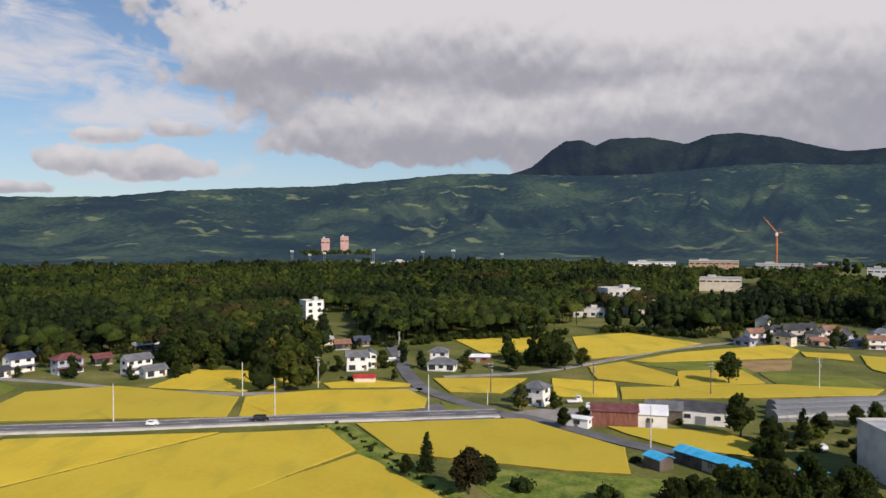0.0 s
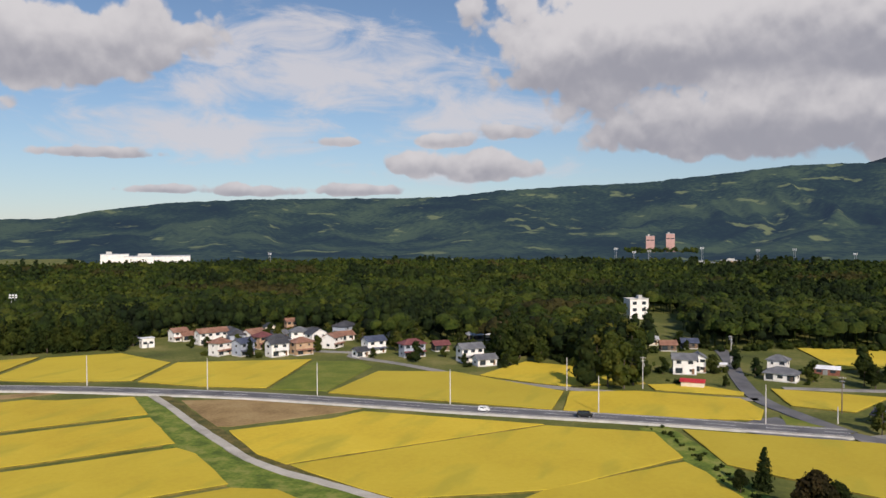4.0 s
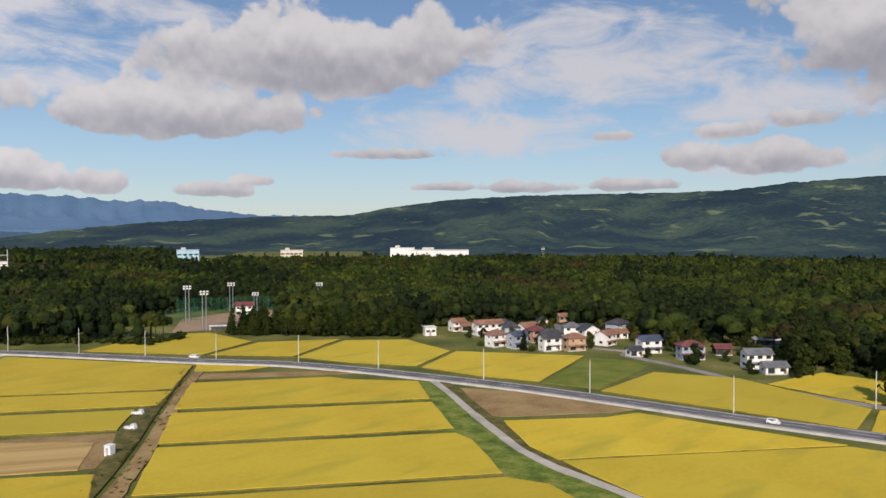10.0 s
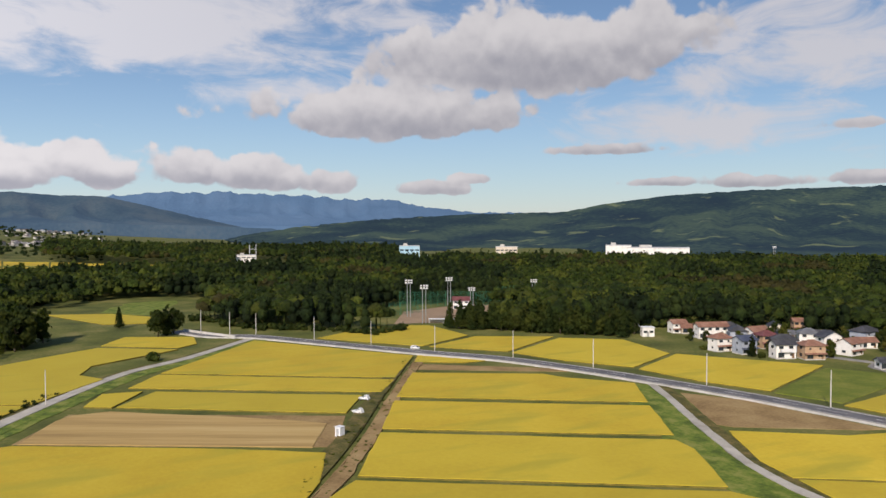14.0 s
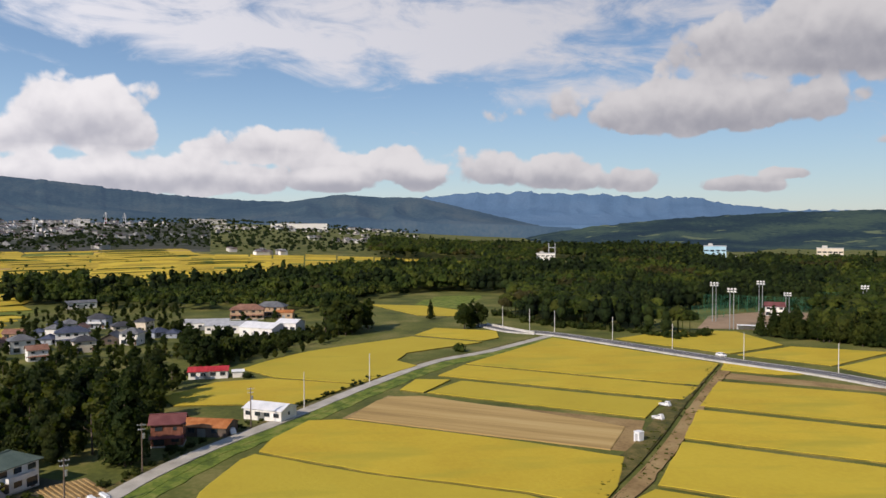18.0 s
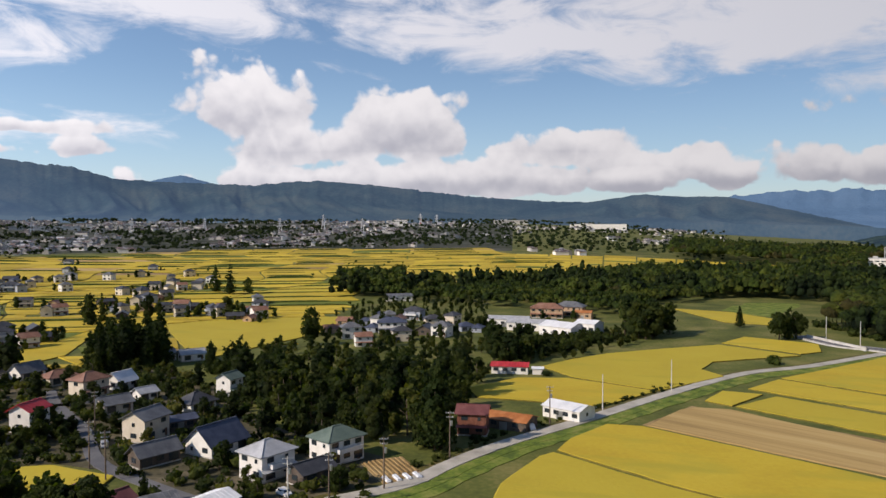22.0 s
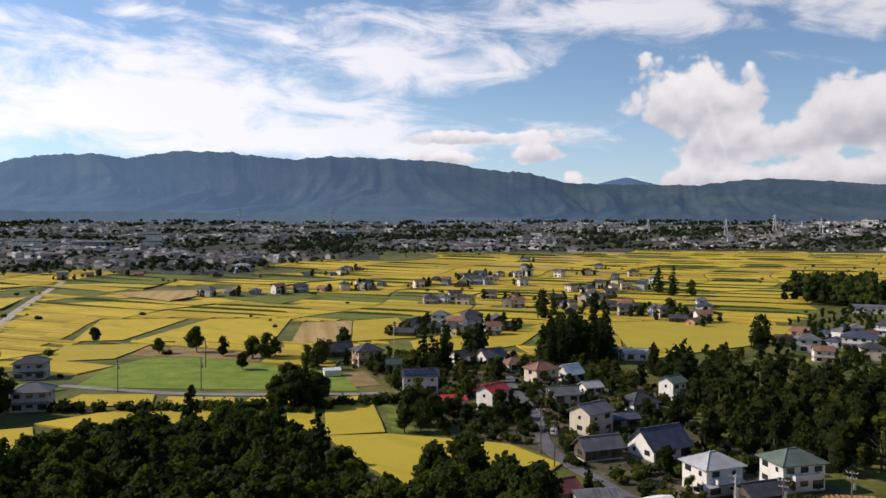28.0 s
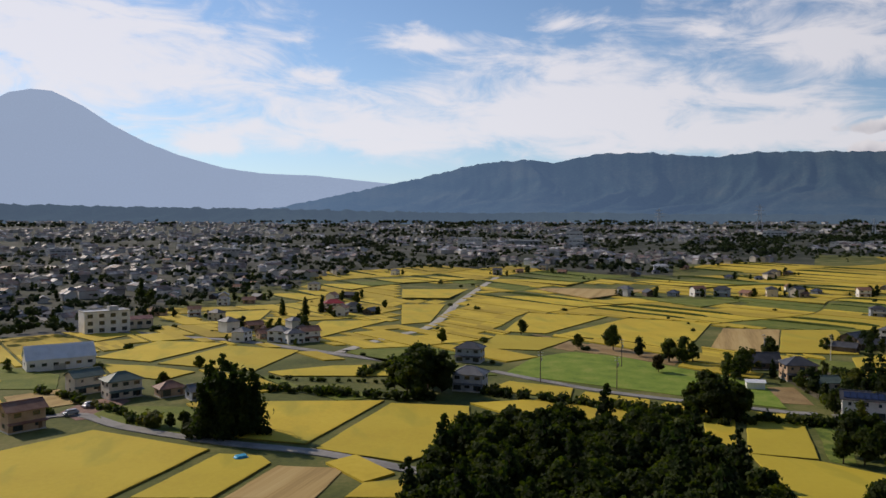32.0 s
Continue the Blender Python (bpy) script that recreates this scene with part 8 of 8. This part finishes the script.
far_block(-2397, -117, 93, 170, 40, 14, "plaster", "long white factory at the foot of the mountains")
far_block(-2488, -403, 99, 110, 30, 12, "concrete", "pale works at the foot of the mountains")
far_block(-926, -1256, 144, 40, 30, 17, "plaster", "white town block")
far_block(-492, -1160, 157, 24, 18, 15, "plaster", "tall white town block")
far_block(-432, -1247, 161, 60, 40, 9, "roof_pale", "long pale store roof")
far_block(-907, -1040, 139, 60.2, 40, 6.2, "plaster", "pale town hall")
far_block(-1523, -1357, 132, 149.5, 60, 8, "plaster", "long white roof in the town")
far_block(-344, -1274, 165, 40, 30, 13, "plaster", "long white town block")
far_block(-558, -1327, 157, 30.2, 30, 19.8, "plaster", "white town block")
far_block(49, -1079, 183, 37.7, 24, 10.1, "concrete", "pale domed hall in the town")
far_block(248, -1051, 193, 26, 20, 12, "roof_pale", "pale town block")
pylon(-1329, -1214, 132, 36.15)
pylon(-1451, -1066, 126, 34)
pylon(-1535, -940, 122, 34)
pylon(-1615, -795, 116, 34)
pylon(-1656, -706, 113, 42.3)
pylon(-1689, -622, 110, 34)
pylon(-1211, -1331, 138, 34)
pylon(-1112, -1565, 145, 64.65)
pylon(-922, -1684, 151, 57.15)
pylon(-2193, -625, 106, 36.75)
pylon(-2205, -579, 105, 34)
flood_mast(-191, 965, 11, 30.5)
flood_mast(-169, 969, 10, 26)
flood_mast(-151, 972, 9, 28.1)
flood_mast(-87, 956, 5, 31.9)
flood_mast(-25, 936, 2, 30)
flood_mast(13, 960, 359, 30.7)
flood_mast(74, 957, 356, 26.3)
flood_mast(-574, 770, 37, 26.7)
flood_mast(-401, 208, 63, 20.2)
flood_mast(-371, 202, 61, 19.4)
flood_mast(-419, 246, 60, 19.1)
flood_mast(-432, 271, 58, 10.8)
flood_mast(-420, 313, 53, 15.4)
flood_mast(-426, 342, 51, 8.9)
crane(447, 1023, 336, 73.1)
suspension_tower(-1096, 314, 74, 22.5)
chimney(-2193, -625, 106, 21.7)

# ---- poles ----
def road_pole(x, y, h=11.2):
    root = thing("road_pole", at(x, y), "tall plain pale concrete pole beside the road", "pole", "poles along the roads")
    part("shaft", tubes(((0, 0, -0.5), (0, 0, h), 0.19, 0.12, 10)), M["pole"], root)
    part("cap", tubes(((0, 0, h), (0, 0, h + 0.12), 0.14, 0.05, 10)), M["steel"], root)
    for z in (h * 0.72, h * 0.86):
        part("band", tubes(((0, 0, z), (0, 0, z + 0.12), 0.19, 0.19, 10)), M["steel"], root)


def utility_pole(x, y, turn, h=10.0, dark=True):
    root = thing("utility_pole", at(x, y, turn), "utility pole with crossarms and insulators", "pole", "utility poles")
    part("shaft", tubes(((0, 0, -0.5), (0, 0, h), 0.18, 0.12, 8)), M["darkpole" if dark else "pole"], root)
    for z, l in ((h - 0.5, 0.95), (h - 1.5, 0.75)):
        arm = part("crossarm", boxes((-l, l, -0.06, 0.06, z - 0.06, z + 0.06)), M["steel"], root)
        for k in (-0.9, -0.3, 0.3, 0.9):
            part("insulator", tubes(((l * k, 0, z + 0.06), (l * k, 0, z + 0.28), 0.07, 0.05, 6)), M["frame_white"], arm)
    part("transformer", tubes(((0.38, 0, h - 3.4), (0.38, 0, h - 2.3), 0.28, 0.28, 10)), M["steel"], root, "grey transformer can")


for x, y in [(-94.3, 217), (-49.7, 223.9), (-4.5, 229.3), (-139.2, 211.4), (-178.5, 204.3), (-221.9, 193), (-255.6, 180.2), (-286, 161), (-314.6, 144.3), (-342.8, 128), (-372.3, 108.9), (-381.1, 98.4), (-398.7, 88.3)]:
    road_pole(x, y)
for x, y, h in ((-261.4, 12.7, 10.8), (-231.7, -7.7, 10.8), (51.5, 189, 10.8), (-66.8, 252.7, 11.2), (13.8, 238.2, 4.8)):
    road_pole(x, y, h)
for x, y, t in [(-43.8, 265.8, 5), (-19.3, 331.4, 5), (15.7, 252.2, 0), (49.6, 251.8, 0), (88.3, 251.2, 0), (128.3, 259.6, 345), (-211.7, -20.8, 94), (-177.5, -40.2, 102), (-153.2, -48.1, 106), (-136.2, -61.3, 113), (-149.8, -115.9, 128), (-176.2, -135.7, 128), (-143.3, -106.6, 126), (-140.2, -54.7, 110), (-123.1, -238, 152), (-101.9, -253.9, 158), (-204.2, -273.7, 143), (-230.4, -267.8, 139), (-142.6, -274.7, 152)]:
    utility_pole(x, y, t, 11.0, t % 2 == 0)


# ---- cars ----
def car_paint(name, c, rough=0.25):
    m, nt, b = mat(name, rough, 0.0, 0.6)
    n = nt.nodes.new("ShaderNodeTexNoise")
    n.inputs["Scale"].default_value = 3.0
    mx = nt.nodes.new("ShaderNodeMix")
    mx.data_type = "RGBA"
    nt.links.new(n.outputs["Fac"], mx.inputs[0])
    mx.inputs[6].default_value, mx.inputs[7].default_value = (*[v * 0.85 for v in c], 1), (*c, 1)
    nt.links.new(mx.outputs[2], b.inputs["Base Color"])
    return m


M["white_paint"] = car_paint("white_car_paint", (0.75, 0.75, 0.75))
M["black_paint"] = car_paint("black_car_paint", (0.012, 0.012, 0.014))
M["silver_paint"] = car_paint("silver_car_paint", (0.4, 0.41, 0.43))
M["red_lens"] = car_paint("red_lens", (0.4, 0.01, 0.01))
WHEEL = mesh_of("wheel", tubes(((0, -0.11, 0), (0, 0.11, 0), 0.32, 0.32, 16)), M["rubber"])
RIM = mesh_of("rim", tubes(((0, -0.12, 0), (0, 0.12, 0), 0.19, 0.19, 10)), M["steel"])


def car(x, y, turn, paint, l=4.3, w=1.7, h=1.55, boxy=False, flatbed=False, label="", z=None):
    """A parked car, its length along its own x."""
    root = thing("car", at(x, y, turn, z=z), label, "car")
    side = [(-l / 2, 0.35), (-l / 2, 0.85), (-l * 0.46, 0.95), (-l * (0.44 if boxy else 0.36), h - 0.05), (-l * 0.34, h), (l * (0.22 if not boxy else 0.3), h), (l * (0.32 if not boxy else 0.38), 0.98), (l * 0.47, 0.82), (l / 2, 0.7), (l / 2, 0.35)]
    if flatbed:
        side = [(-l / 2, 0.4), (-l / 2, 0.95), (l * 0.08, 0.95), (l * 0.1, h), (l * 0.36, h), (l * 0.46, 1.0), (l / 2, 0.8), (l / 2, 0.4)]
    bm = bmesh.new()
    rows = []
    for s in (-1, 1):
        rows.append([bm.verts.new((px, s * (w / 2 - (0.12 if pz > 1.0 else 0.0)), pz)) for px, pz in side])
    bm.faces.new(rows[0])
    bm.faces.new(rows[1][::-1])
    for i in range(len(side)):
        j = (i + 1) % len(side)
        bm.faces.new((rows[0][j], rows[0][i], rows[1][i], rows[1][j]))
    bmesh.ops.recalc_face_normals(bm, faces=bm.faces[:])
    bmesh.ops.bevel(bm, geom=bm.edges[:], offset=0.04, segments=1, affect="EDGES")
    body = part("body", bm, paint, root)
    x0, x1 = (l * 0.12, l * 0.33) if flatbed else (-l * 0.34, l * 0.24)
    for s in (-1, 1):
        part("side_window", boxes((x0, x1, s * (w / 2 - 0.1) - 0.04, s * (w / 2 - 0.1) + 0.05, 1.0, h - 0.12)), M["glass"], root)
    p = part("windscreen", boxes((-0.03, 0.03, -w / 2 + 0.16, w / 2 - 0.16, 0, 0.5)), M["glass"], root)
    p.matrix_basis = pose(l * (0.42 if flatbed else 0.31), 0, 1.0, 0, -30, 0)
    for sx_ in (-0.32, 0.32):
        for s in (-1, 1):
            wh = new("wheel", WHEEL)
            wh.parent, wh.location = root, (l * sx_, s * (w / 2 - 0.1), 0.32)
            r_ = new("rim", RIM)
            r_.parent = wh
    for s in (-1, 1):
        part("headlight", boxes((l / 2 - 0.04, l / 2 + 0.02, s * w * 0.34 - 0.16, s * w * 0.34 + 0.16, 0.62, 0.78)), M["frame_white"], root)
        part("tail_light", boxes((-l / 2 - 0.02, -l / 2 + 0.04, s * w * 0.38 - 0.1, s * w * 0.38 + 0.1, 0.7, 0.92)), M["red_lens"], root)
    return root


car(-81, 211.4, 6, M["white_paint"], 3.4, 1.5, 1.6, True, label="small white car driving on the main road", z=0.62)
car(-52, 216.2, 8, M["black_paint"], 4.6, 1.8, 1.75, True, label="black off-road car on the main road", z=0.62)
car(-293.4, 155.4, 30, M["white_paint"], 4.2, label="white car on the main road", z=0.62)
car(-206.4, -25.2, 32, M["white_paint"], 3.4, 1.5, 1.8, True, label="white box van parked by the sheds")
car(-209.4, -30, 100, M["black_paint"], 4.2, label="dark car parked by the sheds")
car(-218.5, 98.2, 35, M["white_paint"], 3.4, 1.45, 1.75, flatbed=True, label="white light truck parked beside the ditch")
car(-204.1, 89.8, 30, M["white_paint"], 3.4, 1.45, 1.75, flatbed=True, label="white light truck parked on the field track")
car(-165.1, -124.1, 40, M["silver_paint"], 4.2, label="silver car parked by the house")
car(93.5, 187.4, 80, M["white_paint"], 4.2, label="white car parked in the yard")
car(41.4, 240.6, 10, M["white_paint"], 5.0, 1.9, 2.4, flatbed=True, label="white lorry parked on the yard")
car(45.2, 233.4, 0, M["white_paint"], 3.4, 1.5, 1.7, True, label="white van parked on the yard")
car(-130.2, -94.2, 20, M["white_paint"], 4.2, label="white car parked beside the barn")
car(-145, -66.4, 60, M["white_paint"], 3.4, label="white car parked in the garden")


car(45.6, -238.7, 35, M["silver_paint"], 4.3, label="silver car parked beside the lane", z=0.3)
car(42.8, -247.9, 50, M["white_paint"], 3.4, 1.5, 1.7, True, label="white van parked on the paved yard", z=0.15)


# ---- field cabin, sports ground, greenhouse, plots ----
def cabin(x, y, turn):
    root = thing("field_cabin", at(x, y, turn), "small white plastic field toilet cabin", "cabin")
    part("body", soft_box(-0.9, 0.9, -0.9, 0.9, 0, 2.4, 0.08), M["roof_white"], root)
    part("roof", soft_box(-1.0, 1.0, -1.0, 1.0, 2.4, 2.65, 0.08), M["roof_white"], root)
    part("door", boxes((-0.4, 0.4, -0.95, -0.89, 0.1, 2.1)), M["roof_pale"], root)
    part("vent_pipe", tubes(((0.6, 0.6, 2.6), (0.6, 0.6, 3.1), 0.05, 0.05, 6)), M["steel"], root)


cabin(-184.7, 76.3, 25)
pitch = [(-376, 186), (-427, 218), (-446, 278), (-408, 294), (-367, 224)]
M["sand"] = noisy("brown_sand", [(0.26, 0.18, 0.11), (0.36, 0.26, 0.17)], 0.08, 1.0, 0.95)
bm = bmesh.new()
bm.faces.new([bm.verts.new((x, y, 0.2)) for x, y in pitch])
play = mesh_of("sports_ground", bm, M["sand"])
tagged(new("sports_ground", play), "brown sand sports ground", "sports ground", kind="structure")


def dugout(x, y, turn):
    root = thing("dugout", at(x, y, turn), "long low dugout with pale flat roof", "dugout")
    part("roof", boxes((-8, 8, -1.6, 1.6, 2.4, 2.65)), M["roof_white"], root)
    part("back_wall", boxes((-8, 8, 1.3, 1.5, 0, 2.4)), M["concrete"], root)
    part("bench", boxes((-7.5, 7.5, 0.5, 1.0, 0.4, 0.5)), M["wood"], root)
    for i in range(7):
        part("post", boxes((-8 + i * 2.6, -7.8 + i * 2.6, -1.5, -1.3, 0, 2.4)), M["steel"], root)


dugout(-366, 211.2, 60)
M["net"] = noisy("green_net", [(0.03, 0.14, 0.08), (0.05, 0.19, 0.11)], 0.2, 2.0, 0.8)


def net_fence(x, y, turn, length, h):
    root = thing("net_fence", at(x, y, turn), "tall green ball-stop net on steel posts", "net")
    n = int(length / 5)
    for i in range(n + 1):
        part("post", tubes(((-length / 2 + i * length / n, 0, -0.5), (-length / 2 + i * length / n, 0, h), 0.11, 0.09, 6)), M["net"], root)
    bm = bmesh.new()
    for k in range(int(h / 0.45) + 1):
        tube(bm, (-length / 2, 0, k * 0.45), (length / 2, 0, k * 0.45), 0.02, 0.02, 3)
    for i in range(int(length / 0.45) + 1):
        tube(bm, (-length / 2 + i * 0.45, 0, 0), (-length / 2 + i * 0.45, 0, h), 0.02, 0.02, 3)
    part("mesh", bm, M["net"], root)


net_fence(-439.2, 258, 62, 66, 10)
net_fence(-434.4, 314.4, 75, 40, 12)
net_fence(-415.2, 213.6, 110, 30, 8)
house(-422.4, 256.8, 60, 11, 8, 2, "gable", "plaster", "roof_maroon", "white clubhouse with brown roof", porch=False)


def greenhouse(x, y, turn, l, w, h):
    root = thing("greenhouse", at(x, y, turn), "long greenhouse with grey film and steel hoops", "greenhouse", "row of greenhouses")
    bm = bmesh.new()
    prof = [(math.cos(math.pi * k / 8) * w / 2, 1.2 + math.sin(math.pi * k / 8) * (h - 1.2)) for k in range(9)]
    prof = [(w / 2, 0)] + prof + [(-w / 2, 0)]
    a = [bm.verts.new((-l / 2, py, pz)) for py, pz in prof]
    b = [bm.verts.new((l / 2, py, pz)) for py, pz in prof]
    for i in range(len(prof) - 1):
        bm.faces.new((a[i], a[i + 1], b[i + 1], b[i]))
    bm.faces.new(a)
    bm.faces.new(b[::-1])
    part("film", bm, M["film"], root)
    for k in range(int(l / 3) + 1):
        bm = bmesh.new()
        xx = -l / 2 + k * 3.0
        for (p0, z0), (p1, z1) in zip(prof, prof[1:]):
            tube(bm, (xx, p0 * 1.01, z0 * 1.01), (xx, p1 * 1.01, z1 * 1.01), 0.05, 0.05, 4)
        part("hoop", bm, M["steel"], root)


M["film"] = noisy("greenhouse_film", [(0.13, 0.135, 0.14), (0.24, 0.245, 0.25)], 0.2, 2.0, 0.4, spec=0.5, stretch=(0.3, 1, 1))
for i in range(3):
    greenhouse(116 + 2.8 * i, 221 + 6.6 * i, 8, 44, 6.0, 2.9)

# vegetable plot with soil ridges and film rows
plot = thing("vegetable_plot", at(-165.5, -50.1, 38, 1.3), "brown vegetable plot with ridges and white film rows", "garden plot")
part("bed", soft_box(-6.5, 6.5, -4, 4, -0.2, 0.15, 0.05, 1), M["soil"], plot)
for i in range(9):
    part("ridge", soft_box(-6, 2.5, -3.6 + i * 0.85, -3.15 + i * 0.85, 0.1, 0.35, 0.1, 1), M["soil"], plot)
for i in range(4):
    part("film_cover", soft_box(3.2, 6.2, -3.4 + i * 1.8, -2.4 + i * 1.8, 0.12, 0.55, 0.2, 2), M["roof_white"], plot, "white plastic film row")
tarp = thing("tarpaulin", at(-3.6, -185.4, 20), "crumpled blue tarpaulin beside the lane", "tarpaulin")
bm = soft_box(-1.6, 1.6, -1.1, 1.1, 0, 1.0, 0.35, 3)
for v in bm.verts:
    v.co += Vector((noise.noise(v.co * 1.7), noise.noise(v.co * 1.7 + Vector((5, 0, 0))), noise.noise(v.co * 2.0))) * 0.22
part("sheet", bm, M["roof_blue"], tarp)
